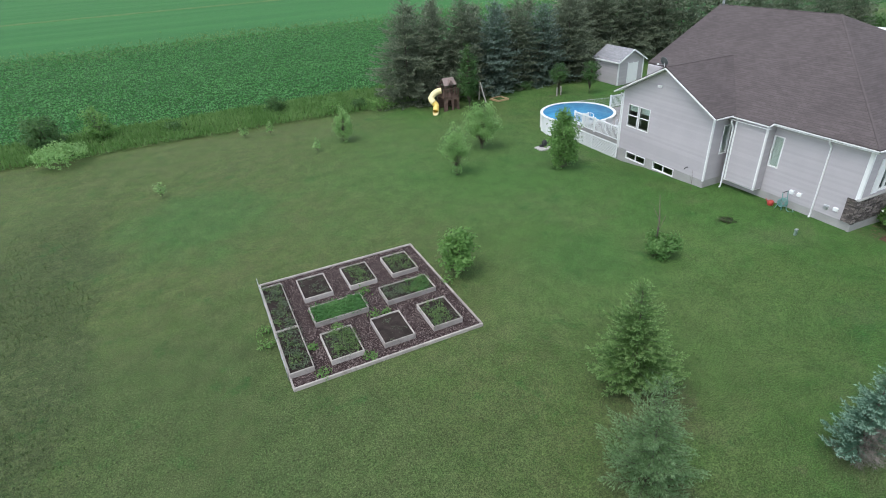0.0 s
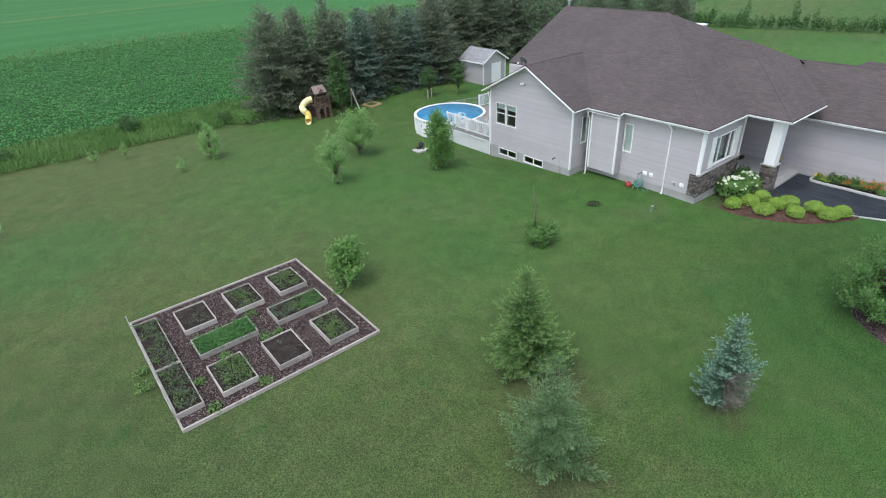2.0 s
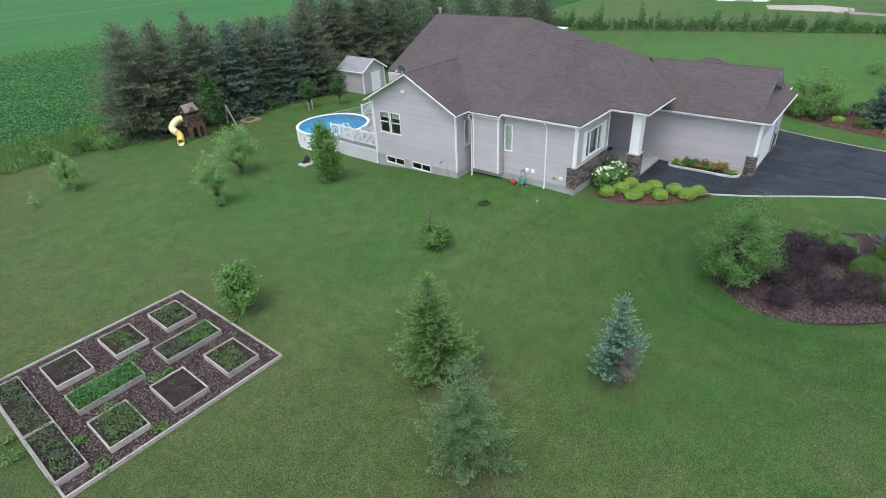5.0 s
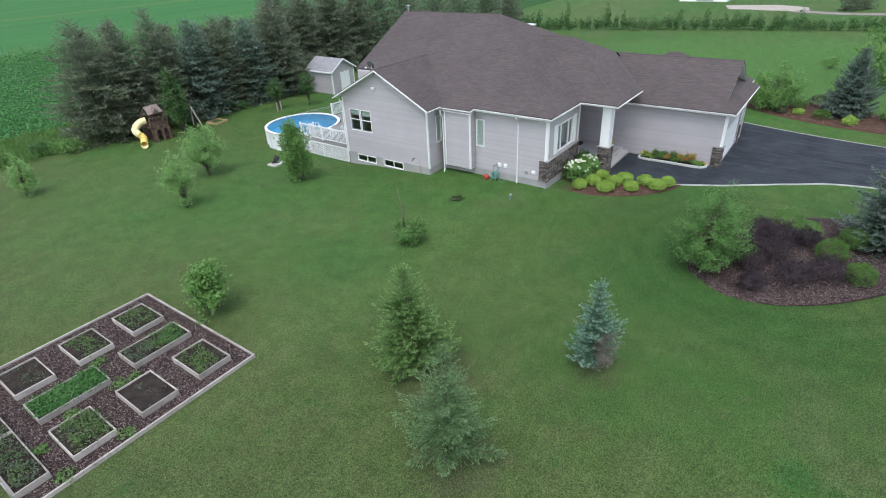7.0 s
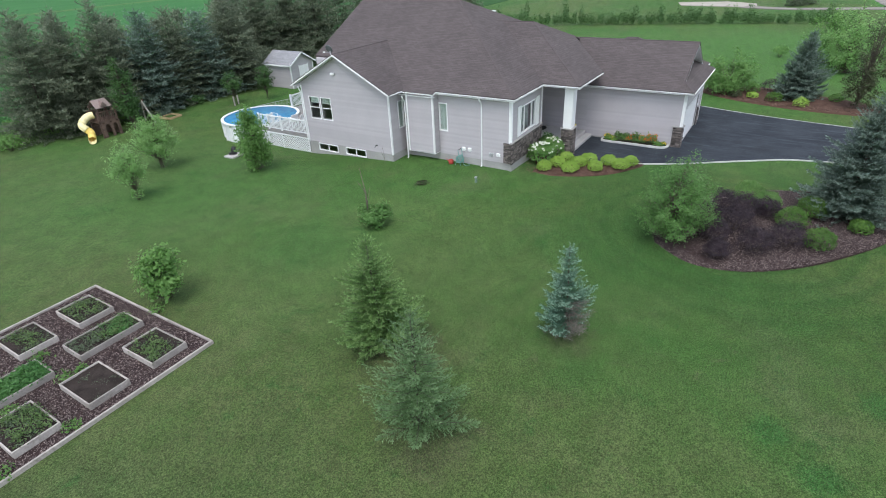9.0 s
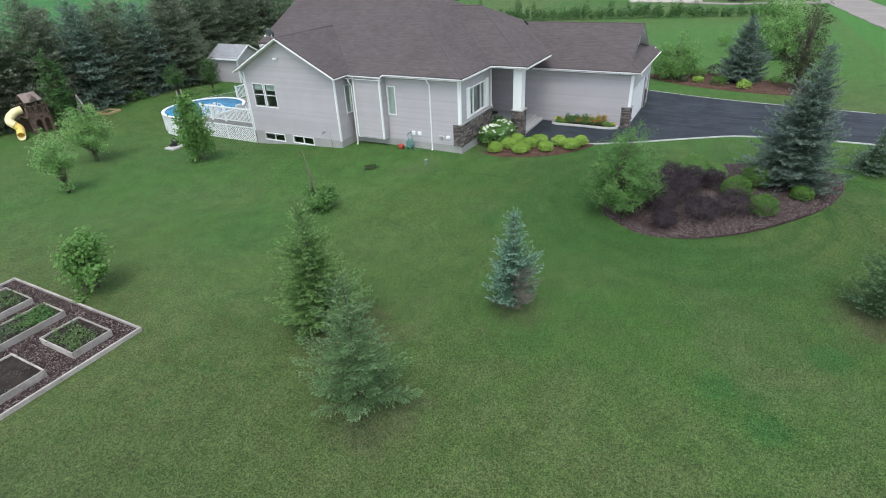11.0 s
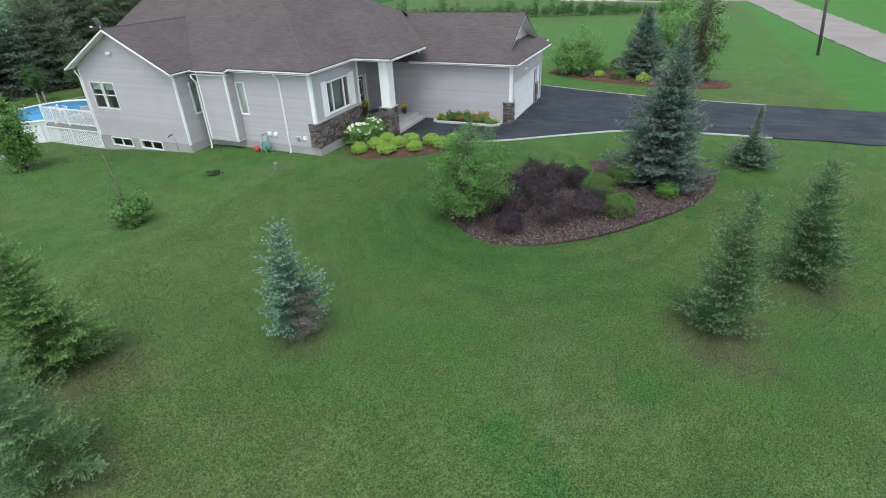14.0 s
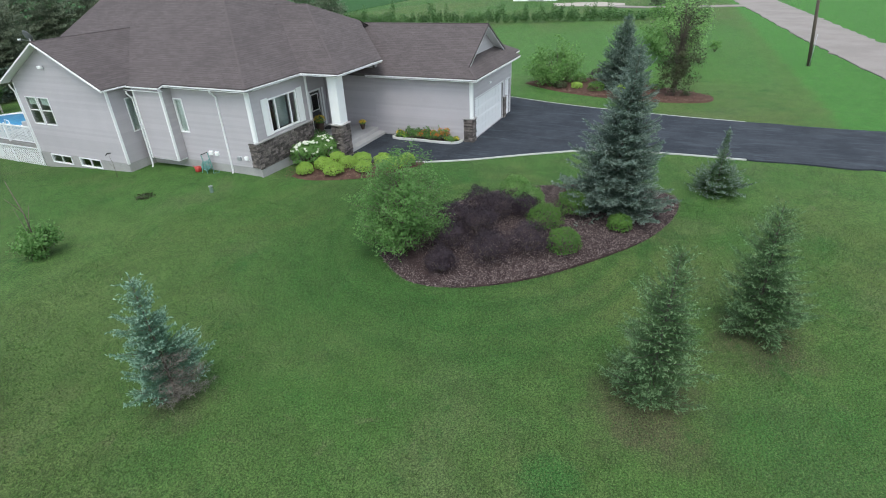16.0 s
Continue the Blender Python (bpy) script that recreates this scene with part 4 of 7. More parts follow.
stonework(co, "+x", 31.16, 10.2, 10.86, 0.0, 1.7, 13)
box("pier_cap", 30.38, 31.24, 10.14, 10.92, 1.7, 1.75, CONCRETE, co, bevel=0.01)
H_D = [(33.3, 34.24, 0.4, 2.5)]
wall_core("wall", po, "-y", 14.2, 30.8, 34.9, 0.2, 4.25, H_D)
siding(po, "-y", 14.2, 30.8, 34.85, 0.42, 4.25, H_D)
dr = new("front_door")
dr.parent = po
dr["label"] = "dark panelled front door with a glazed upper half in a white frame"
wall_box("leaf", dr, "-y", 14.2, 33.32, 34.22, 0.41, 2.48, -0.08, -0.03, DOORPAINT)
wall_box("glazing", dr, "-y", 14.2, 33.48, 34.06, 1.45, 2.3, -0.03, -0.018, GLASS)
for a, b, c, d in ((33.42, 34.12, 2.3, 2.36), (33.42, 34.12, 1.39, 1.45), (33.42, 33.48, 1.45, 2.3), (34.06, 34.12, 1.45, 2.3)):
    wall_box("glazing_bead", dr, "-y", 14.2, a, b, c, d, -0.03, -0.01, WHITE)
for a, b, c, d in ((33.2, 33.3, 0.4, 2.6), (34.24, 34.34, 0.4, 2.6), (33.3, 34.24, 2.5, 2.6)):
    wall_box("door_frame", dr, "-y", 14.2, a, b, c, d, -0.02, 0.05, WHITE)
wall_box("handle", dr, "-y", 14.2, 34.08, 34.12, 1.25, 1.4, -0.03, 0.04, GREYMETAL, bevel=0.01)
wall_box("sidelight_trim", po, "-y", 14.2, 34.46, 34.6, 0.42, 2.6, 0.01, 0.05, WHITE)

# garage
ga = house_part("garage")
wall_core("wall", ga, "-x", 34.85, 4.85, 14.2, -0.3, 3.55)
siding(ga, "-x", 34.85, 4.9, 10.75, 0.12, 3.45)
siding(ga, "-x", 34.85, 10.75, 14.2, 0.42, 4.2)
wall_core("upper_wall", ga, "-x", 34.86, 10.95, 14.2, 3.4, 4.3)
wall_box("foundation", ga, "-x", 34.85, 4.85, 10.3, -0.3, 0.12, 0.001, 0.03, CONCRETE)
H_G = [(35.3, 39.95, 0.05, 2.2), (40.45, 41.3, 0.05, 2.2)]
wall_core("wall", ga, "-y", 4.85, 34.85, 41.6, -0.3, 3.55, H_G)
siding(ga, "-y", 4.85, 34.9, 41.55, 0.1, 3.45, H_G)
wall_box("corner_trim", ga, "-x", 34.85, 4.83, 4.95, 1.32, 3.5, -0.05, 0.07, WHITE)
wall_box("corner_trim", ga, "-y", 4.85, 34.83, 34.95, 1.32, 3.5, -0.02, 0.066, WHITE)
gd = new("garage_door")
gd.parent = ga
gd["label"] = "wide white sectional garage door"
for i in range(4):
    wall_box("section", gd, "-y", 4.85, 35.3, 39.95, 0.06 + i * 0.535, 0.06 + i * 0.535 + 0.527, -0.1, -0.05, WHITE, bevel=0.008)
    for k in range(8):
        a = 35.42 + k * 0.565
        wall_box("raised_panel", gd, "-y", 4.85, a, a + 0.46, 0.14 + i * 0.535, 0.5 + i * 0.535, -0.052, -0.04, WHITE, bevel=0.005)
for a, b, c, d in ((35.2, 35.3, 0.05, 2.3), (39.95, 40.05, 0.05, 2.3), (35.3, 39.95, 2.2, 2.3)):
    wall_box("door_frame", gd, "-y", 4.85, a, b, c, d, -0.02, 0.04, WHITE)
sd = new("side_door")
sd.parent = ga
wall_box("leaf", sd, "-y", 4.85, 40.47, 41.28, 0.06, 2.18, -0.09, -0.04, WHITE)
for a, b, c, d in ((40.37, 40.45, 0.05, 2.28), (41.3, 41.38, 0.05, 2.28), (40.45, 41.3, 2.2, 2.28)):
    wall_box("door_frame", sd, "-y", 4.85, a, b, c, d, -0.02, 0.04, WHITE)
gl = new("garage_lamp")
gl.parent = ga
wall_box("lamp_body", gl, "-y", 4.85, 37.4, 37.75, 2.62, 2.72, 0.02, 0.1, WHITE, bevel=0.01)
for a, b, sd_ in ((34.74, 35.2, 21), (39.98, 40.42, 22)):
    pr = new("stone_pier")
    pr.parent = ga
    box("pier_core", a + 0.02, b - 0.02, 4.78, 4.85, -0.1, 1.28, MORTAR, pr)
    stonework(pr, "-y", 4.78, a, b, 0.0, 1.28, sd_)
    box("pier_cap", a - 0.04, b + 0.04, 4.68, 4.86, 1.28, 1.33, CONCRETE, pr, bevel=0.01)
pw = new("stone_pier")
pw.parent = ga
box("pier_core", 34.78, 34.85, 4.8, 5.3, -0.1, 1.28, MORTAR, pw)
stonework(pw, "-x", 34.78, 4.76, 5.3, 0.0, 1.28, 23)
box("pier_cap", 34.68, 34.86, 4.7, 5.34, 1.28, 1.33, CONCRETE, pw, bevel=0.01)
# further bay of the garage, set back a little
wall_core("wall", ga, "-y", 5.45, 41.6, 43.4, -0.3, 3.55)
siding(ga, "-y", 5.45, 41.65, 43.35, 0.1, 3.45)
wall_core("wall", ga, "+x", 43.4, 5.45, 13.0, -0.3, 3.55)
wall_box("corner_trim", ga, "-y", 5.45, 43.3, 43.42, 1.3, 3.5, 0.0, 0.07, WHITE)
stonework(ga, "-y", 5.45, 42.95, 43.42, 0.0, 1.28, 24)

# remaining outer walls, out of sight, which close the house
we = house_part("rear_walls")
wall_core("wall", we, "+y", 27.6, 28.6, 41.4, -0.3, 5.3, gable=(34.0, 8.1))
wall_core("wall", we, "+x", 41.4, 13.0, 27.6, -0.3, 4.25)
wall_core("wall", we, "-x", 27.9, 26.45, 27.6, -0.3, 5.3)
siding(we, "-x", 27.9, 26.5, 27.55, 0.55, 5.3)
# unseen floors and partitions, added near-black so windows look into darkness
box("floor", 26.7, 30.7, 12.5, 27.4, 0.3, 0.5, UNLIT, we)
box("floor", 30.7, 41.3, 14.4, 27.4, 0.3, 0.5, UNLIT, we)
box("added_partition", 31.0, 31.1, 14.4, 27.4, 0.5, 4.2, UNLIT, we)
box("added_partition", 25.3, 31.0, 19.7, 19.8, 0.5, 4.2, UNLIT, we)
box("basement_floor", 25.2, 31.0, 19.7, 26.3, -0.9, -0.8, UNLIT, we)

# roofs
rf = house_part("roof")
rf["label"] = "brown asphalt-shingle hip roof with white fascia"
ZR = EAVE + PITCH * 7.8
roof_plane([(26.2, 12.0, EAVE), (34.0, 19.8, ZR), (34.0, 27.9, ZR), (28.2, 27.9, EAVE + PITCH * 2.0), (28.2, 26.0, EAVE + PITCH * 2.0), (26.2, 26.0, EAVE)], rf)
roof_plane([(25.87, 16.95, EAVE - 0.1), (25.87, 19.35, EAVE - 0.1), (26.25, 19.35, EAVE + 0.012), (26.25, 16.95, EAVE + 0.012)], rf, thick=0.1)
roof_plane([(26.2, 12.0, EAVE), (41.8, 12.0, EAVE), (34.0, 19.8, ZR)], rf)
roof_plane([(41.8, 12.0, EAVE), (41.8, 27.9, EAVE), (34.0, 27.9, ZR), (34.0, 19.8, ZR)], rf)
ZA = 4.3 + PITCH * 3.88
roof_plane([(24.6, 19.1, 4.3), (26.2, 19.1, 4.3), (30.1, 22.98, ZA), (24.6, 22.98, ZA)], rf, thick=0.1)
roof_plane([(24.6, 26.86, 4.3), (24.6, 22.98, ZA), (30.1, 22.98, ZA), (26.2, 26.86, 4.3)], rf, thick=0.1)
ZW = EAVE + PITCH * 5.1
roof_plane([(30.1, 9.8, EAVE), (35.2, 14.9, ZW), (35.2, 17.1, ZW), (30.1, 12.0, EAVE)], rf)
roof_plane([(30.1, 9.8, EAVE), (34.3, 9.8, EAVE), (37.3, 12.8, EAVE + PITCH * 3.0), (35.2, 14.9, ZW)], rf)
roof_plane([(35.2, 14.9, ZW), (37.3, 12.8, EAVE + PITCH * 3.0), (40.3, 12.8, EAVE), (40.3, 12.0, EAVE), (35.2, 17.1, ZW)], rf)
beam_wall = mesh_obj("roof_cheek", [(34.95, 10.5, 3.3), (37.3, 12.85, 3.3), (37.3, 12.85, EAVE + PITCH * 3 - 0.14), (34.95, 10.5, EAVE + PITCH * 0.7 - 0.14), (34.85, 10.6, 3.3), (37.2, 12.95, 3.3), (37.2, 12.95, EAVE + PITCH * 3 - 0.14), (34.85, 10.6, EAVE + PITCH * 0.7 - 0.14)],
                     [(0, 1, 2, 3), (7, 6, 5, 4), (0, 3, 7, 4), (1, 5, 6, 2), (3, 2, 6, 7)], SIDING, rf)
GP, GE = 0.58, 3.5
ZG = GE + GP * 3.8
roof_plane([(34.4, 4.4, GE), (35.1, 5.1, GE + GP * 0.7), (38.2, 5.1, ZG), (38.2, 14.0, ZG), (34.4, 14.0, GE)], rf)
roof_plane([(42.0, 4.4, GE), (42.0, 14.0, GE), (38.2, 14.0, ZG), (38.2, 5.1, ZG), (41.3, 5.1, GE + GP * 0.7)], rf)
roof_plane([(34.4, 4.4, GE), (42.0, 4.4, GE), (40.75, 5.65, GE + GP * 1.25), (35.65, 5.65, GE + GP * 1.25)], rf)
zg0 = GE + GP * 1.25 - 0.05
mesh_obj("gable_wall", [(35.5, 5.6, zg0 - 0.2), (40.9, 5.6, zg0 - 0.2), (38.2, 5.6, ZG - 0.1), (35.5, 5.75, zg0 - 0.2), (40.9, 5.75, zg0 - 0.2), (38.2, 5.75, ZG - 0.1)],
         [(0, 1, 2), (5, 4, 3), (0, 3, 4, 1), (1, 4, 5, 2), (2, 5, 3, 0)], SIDING, rf)
siding(rf, "-y", 5.6, 35.4, 41.0, zg0, ZG - 0.2, span_at=lambda z: (38.2 - (ZG - 0.1 - z) / GP, 38.2 + (ZG - 0.1 - z) / GP))
# the further bay's roof
zb = 5.2
roof_plane([(40.4, 5.0, GE), (43.8, 5.0, GE), (42.5, 9.9, zb)], rf)
roof_plane([(43.8, 5.0, GE), (43.8, 13.5, GE), (42.5, 10.6, zb), (42.5, 9.9, zb)], rf)
roof_plane([(40.4, 5.0, GE), (42.5, 9.9, zb), (42.5, 10.6, zb), (40.4, 13.5, GE)], rf)
roof_plane([(43.8, 13.5, GE), (40.4, 13.5, GE), (42.5, 10.6, zb)], rf)


def fascia(a, b, h=0.065, d=0.036, name="fascia"):
    """A white board under a roof edge from a to b, with a gutter lip."""
    a, b = Vector(a), Vector(b)
    ax = (b - a)
    u = ax.normalized()
    side = Vector((0, 0, 1)).cross(u).normalized()
    bm = bmesh.new()
    for lo, hi, t in ((-h - 0.025, -0.04, d), (-0.068, -0.036, d + 0.012)):
        q = [a + side * s * t / 2 + Vector((0, 0, z)) for s, z in ((-1, lo), (1, lo), (1, hi), (-1, hi))]
        r = [v + ax for v in q]
        vs = [bm.verts.new(v) for v in q + r]
        for f in ((0, 1, 2, 3), (7, 6, 5, 4), (0, 4, 5, 1), (1, 5, 6, 2), (2, 6, 7, 3), (3, 7, 4, 0)):
            bm.faces.new([vs[i] for i in f])
    bmesh.ops.recalc_face_normals(bm, faces=bm.faces)
    return part(name, bm, WHITE, rf)


o = 0.015
for a, b in (((26.2 - o, 12.0, EAVE - 0.03), (26.2 - o, 16.9, EAVE - 0.03)), ((25.87 - o, 16.95, EAVE - 0.12), (25.87 - o, 19.35, EAVE - 0.12)), ((26.2 - o, 11.97, EAVE - 0.03), (30.1, 11.97, EAVE - 0.03)),
             ((30.1 - o, 9.8, EAVE - 0.03), (30.1 - o, 12.0, EAVE - 0.03)), ((30.07, 9.77, EAVE - 0.03), (34.3, 9.77, EAVE - 0.03)),
             ((34.4 - o, 4.4, GE - 0.03), (34.4 - o, 11.0, GE - 0.03)), ((34.37, 4.37, GE - 0.03), (42.0, 4.37, GE - 0.03)), ((40.4, 4.97, GE - 0.03), (43.8, 4.97, GE - 0.03)), ((43.83, 5, GE - 0.03), (43.83, 13.5, GE - 0.03)), ((42.03, 4.4, GE - 0.03), (42.03, 5.0, GE - 0.03))):
    fascia(a, b)
for a, b in (((24.57, 19.08, 4.27), (24.57, 22.98, ZA - 0.02)), ((24.57, 26.88, 4.27), (24.57, 22.98, ZA - 0.02)), ):
    fascia(a, b, 0.09, 0.04, "rake_board")
for a, b in (((35.1, 5.13, GE + GP * 0.7 - 0.125), (38.2, 5.13, ZG - 0.125)), ((41.3, 5.13, GE + GP * 0.7 - 0.125), (38.2, 5.13, ZG - 0.125))):
    fascia(a, b, 0.03, 0.02, "rake_board")
fascia((25.87, 16.92, EAVE - 0.12), (26.2, 16.92, EAVE - 0.03))
for a, b in (((24.6, 19.07, 4.27), (26.15, 19.07, 4.27)), ((24.6, 26.89, 4.27), (26.15, 26.89, 4.27))):
    fascia(a, b)
# sloping soffits under the rake overhangs
for pts in ([(24.59, 19.12, 4.2), (25.08, 19.12, 4.2), (25.08, 22.98, ZA - 0.1), (24.59, 22.98, ZA - 0.1)], [(24.59, 26.84, 4.2), (24.59, 22.98, ZA - 0.1), (25.08, 22.98, ZA - 0.1), (25.08, 26.84, 4.2)],
            [(35.2, 5.1, GE + GP * 0.8 - 0.16), (35.2, 5.62, GE + GP * 0.8 - 0.16), (38.2, 5.62, ZG - 0.16), (38.2, 5.1, ZG - 0.16)], [(41.2, 5.1, GE + GP * 0.8 - 0.16), (38.2, 5.1, ZG - 0.16), (38.2, 5.62, ZG - 0.16), (41.2, 5.62, GE + GP * 0.8 - 0.16)]):
    roof_plane(pts, rf, WHITE, "rake_soffit", 0.02)
# ceilings under the overhangs
for x0, x1, y0, y1, z in ((26.2, 26.62, 12.0, 19.4, 4.16), (26.2, 30.9, 12.0, 12.37, 4.165), (30.1, 34.3, 9.8, 14.25, 4.17), (34.3, 34.9, 10.6, 14.25, 4.172), (34.4, 34.87, 4.4, 11, 3.31), (34.4, 42.0, 4.4, 4.87, 3.315), (25.87, 26.1, 16.95, 19.35, 4.0)):
    box("soffit", x0, x1, y0, y1, z, z + 0.03, WHITE, rf)
# ridge caps
for a, b in (((34, 19.8, ZR), (34, 27.9, ZR)), ((26.2, 12.0, EAVE), (34, 19.8, ZR)), ((30.1, 9.8, EAVE), (35.2, 14.9, ZW)), ((35.2, 14.9, ZW), (35.2, 17.1, ZW)), ((24.6, 22.98, ZA), (30, 22.98, ZA)), ((38.2, 5.1, ZG), (38.2, 13.0, ZG)), ((34.4, 4.4, GE), (35.1, 5.1, GE + GP * 0.7)), ((40.4, 5, GE), (42.5, 9.9, zb))):
    beam("ridge_cap", Vector(a) - Vector((0, 0, 0.014)), Vector(b) - Vector((0, 0, 0.014)), 0.1, 0.04, CAPS, rf)
chim = under(new("chimney"))
chim["label"] = "boxed chimney with taupe siding and white cap"
box("chimney_box", 37.5, 38.4, 19.3, 20.6, 5.0, 7.2, SIDING, chim)
box("chimney_cap", 37.46, 38.44, 19.26, 20.64, 7.2, 7.26, PVC, chim, bevel=0.01)
# satellite dish, mast and roof pipe
dish = thing("satellite_dish", 24.85, 23.3, 5.98, "round grey satellite dish on a bracket at the gable peak", "satellite dish")
tube("mast", [(0, 0, 0), (0, 0.05, 0.45)], 0.025, GREYMETAL, dish)
bm = bmesh.new()
bmesh.ops.create_uvsphere(bm, u_segments=20, v_segments=10, radius=1.0, matrix=Matrix.Translation((0, 0.1, 0.55)) @ Matrix.Rotation(radians(70), 4, "Y") @ Matrix.Diagonal((0.27, 0.27, 0.05, 1)))
part("reflector", bm, DARKMETAL, dish, smooth=True)
tube("arm", [(0.0, 0.1, 0.35), (-0.38, 0.15, 0.42)], 0.012, GREYMETAL, dish)
box("receiver", -0.45, -0.35, 0.11, 0.19, 0.4, 0.47, WHITE, dish)
stack = thing("roof_vent", 33.95, 27.6, ZR - 0.06, "small grey metal vent on the roof ridge", "roof vent")
tube("pipe", [(0, 0, 0), (0, 0, 0.35)], 0.08, GREYMETAL, stack)
lathe("cap", [(0.02, 0.0), (0.15, 0.02), (0.13, 0.1), (0.02, 0.14)], 0, 0, 0.35, GREYMETAL, stack)


# ---- trees and shrubs ----
def conifer(x, y, h, r, mat, label, seed, needle=0.05, pitch=0.013, gap=0.075, droop=0.16, clear=0.05, gaps=0.05, dead=0.0, lean=(0, 0), taper=1.0, group="", name="spruce_tree", fresh=None, tier=0.05, ragged=0.3, spikes=0.07, full=1.0):
    """A spruce: tapered trunk, whorls of curved boughs, side branchlets along each bough and needles along every branchlet."""
    rng = np.random.default_rng(seed)
    tree = thing(name, x, y, 0, label, "tree", group)
    tip = np.array([lean[0], lean[1], h])
    tube("trunk", [(0, 0, -0.1), tuple(tip * 0.5), tuple(tip * 0.985)], [0.008 * h + 0.012, 0.005 * h + 0.004, 0.005], TWIG, tree)
    boughs, P, D, BL, S, DRY = [], [], [], [], [], []
    z = h * clear
    while z < h * 0.96:
        f = z / h
        step = max(0.1, h * tier * (1.2 - 0.55 * f))
        reach = 1.02 * r * (1 - f) ** (0.8 * taper + 0.2 * f) * (0.78 + 0.22 * min(1, f / 0.14)) + 0.05
        count = max(5, int((7 + 6 * (1 - f)) * full))
        start = rng.uniform(0, 6.28)
        for k in range(count):
            az = start + 2 * math.pi * k / count + rng.normal(0, 0.22)
            L = reach * (1 + ragged * rng.uniform(-1.3, 0.4)) * (1 + 0.13 * math.sin(2 * az + seed) + 0.1 * math.sin(3 * az + 7 * f + seed))
            off = abs((az - 4.4 + math.pi) % (2 * math.pi) - math.pi)
            dry = dead > 0 and off < 1.15 and f < dead * (1.25 - 0.3 * off) or dead > 0 and f < dead * 0.25
            if rng.random() < gaps and not dry:
                continue
            up = 0.05 + 0.75 * f ** 1.4 + rng.normal(0, 0.08)
            base = np.array([tip[0] * f, tip[1] * f, z + rng.uniform(-0.45, 0.45) * step])
            ca, sa = math.cos(az), math.sin(az)

            def at(q):
                q = np.asarray(q, dtype=float)
                return base + np.stack([ca * L * q, sa * L * q, L * (up * q - droop * q * q + 0.24 * q ** 4)], -1)
            if dry:
                L *= 0.82
            boughs.append(([Vector(at(0.0)), Vector(at(0.5)), Vector(at(0.97))], [0.004 * L + 0.004, 0.0025 * L + 0.003, 0.002]))
            nb = max(5, int(2.4 * L / gap))
            q = np.linspace(0.1, 1.0, nb) + rng.normal(0, 0.02, nb)
            side = np.where(np.arange(nb) % 2 == 0, 1.0, -1.0) * rng.uniform(0.55, 1.05, nb) * (1.12 - 0.75 * np.clip(q, 0, 1) ** 3)
            side[-2:] *= 0.15
            d = np.stack([np.cos(az + side), np.sin(az + side), rng.normal(0.02, 0.14, nb) + 0.12 * f + 0.1 * q], 1)
            d /= np.linalg.norm(d, axis=1)[:, None]
            bl = (spikes * 0.5 + 0.36 * L * np.clip(1.04 - q, 0, 1) ** 0.75) * rng.uniform(0.6, 1.15, nb)
            p0 = at(np.clip(q, 0, 1))
            p0[:, 2] = np.maximum(p0[:, 2], 0.05)
            bl[-1] = spikes * rng.uniform(0.6, 1.0 + 1.2 * f)
            P.append(p0)
            D.append(d)
            BL.append(bl)
            S.append(q)
            DRY.append(np.full(nb, dry))
        z += step * rng.uniform(0.85, 1.15)
    # the leader and the whorl of shoots round it
    for k in range(9):
        a = k * 2.4
        d = np.array([math.cos(a) * 0.75, math.sin(a) * 0.75, 0.75]) if k else np.array([0.0, 0.0, 1.0])
        P.append((tip * (0.93 if k else 0.95))[None])
        D.append((d / np.linalg.norm(d))[None])
        BL.append(np.array([spikes * (1.1 if k else 0.06 * h / spikes)]))
        S.append(np.array([1.0]))
        DRY.append(np.array([False]))
    P, D, BL, S, DRY = np.concatenate(P), np.concatenate(D), np.concatenate(BL), np.concatenate(S), np.concatenate(DRY)
    joined_tubes("branchwork", boughs, TWIG, tree, 4)
    n = np.maximum(3, (BL / np.where(DRY, pitch * 2.2, pitch)).astype(int))
    idx = np.repeat(np.arange(len(BL)), n)
    first = np.repeat(np.cumsum(n) - n, n)
    u = (np.arange(len(idx)) - first + rng.random(len(idx))) / n[idx]
    d = D[idx]
    b = P[idx] + d * (BL[idx] * u)[:, None]
    b[:, 2] += BL[idx] * (0.16 * u * u - 0.08 * u)
    dr = d * 0.6 + rng.normal(0, 0.5, d.shape) + np.array([0, 0, 0.2])
    dr /= np.linalg.norm(dr, axis=1)[:, None]
    sd = np.cross(dr, rng.normal(0, 0.5, d.shape) + np.array([0, 0, 1.0]))
    sd /= np.linalg.norm(sd, axis=1)[:, None] + 1e-9
    ln = needle * rng.uniform(0.7, 1.35, len(idx))[:, None]
    w = ln * 0.34
    fresh_end = (u > 0.7) & (S[idx] > 0.35)
    ln = np.where(fresh_end[:, None], ln * 1.25, ln)
    w = np.where(fresh_end[:, None], w * 1.35, w)
    dry = DRY[idx]
    ln = np.where(dry[:, None], ln * 2.0, ln)
    w = np.where(dry[:, None], ln * 0.07, w)
    co = np.stack([b - sd * w * 0.5, b + sd * w * 0.5, b + dr * ln], 1)
    end = fresh_end & ~dry if fresh else np.zeros(len(idx), bool)
    tri_obj("crown", co[~end & ~dry].reshape(-1, 3), mat, tree)
    if fresh:
        tri_obj("new_growth", co[end].reshape(-1, 3), fresh, tree, "paler young needle growth at bough ends")
    if dry.any():
        tri_obj("dead_growth", co[dry].reshape(-1, 3), DEADTWIG, tree, "bare grey-brown dead twigs")
    return tree


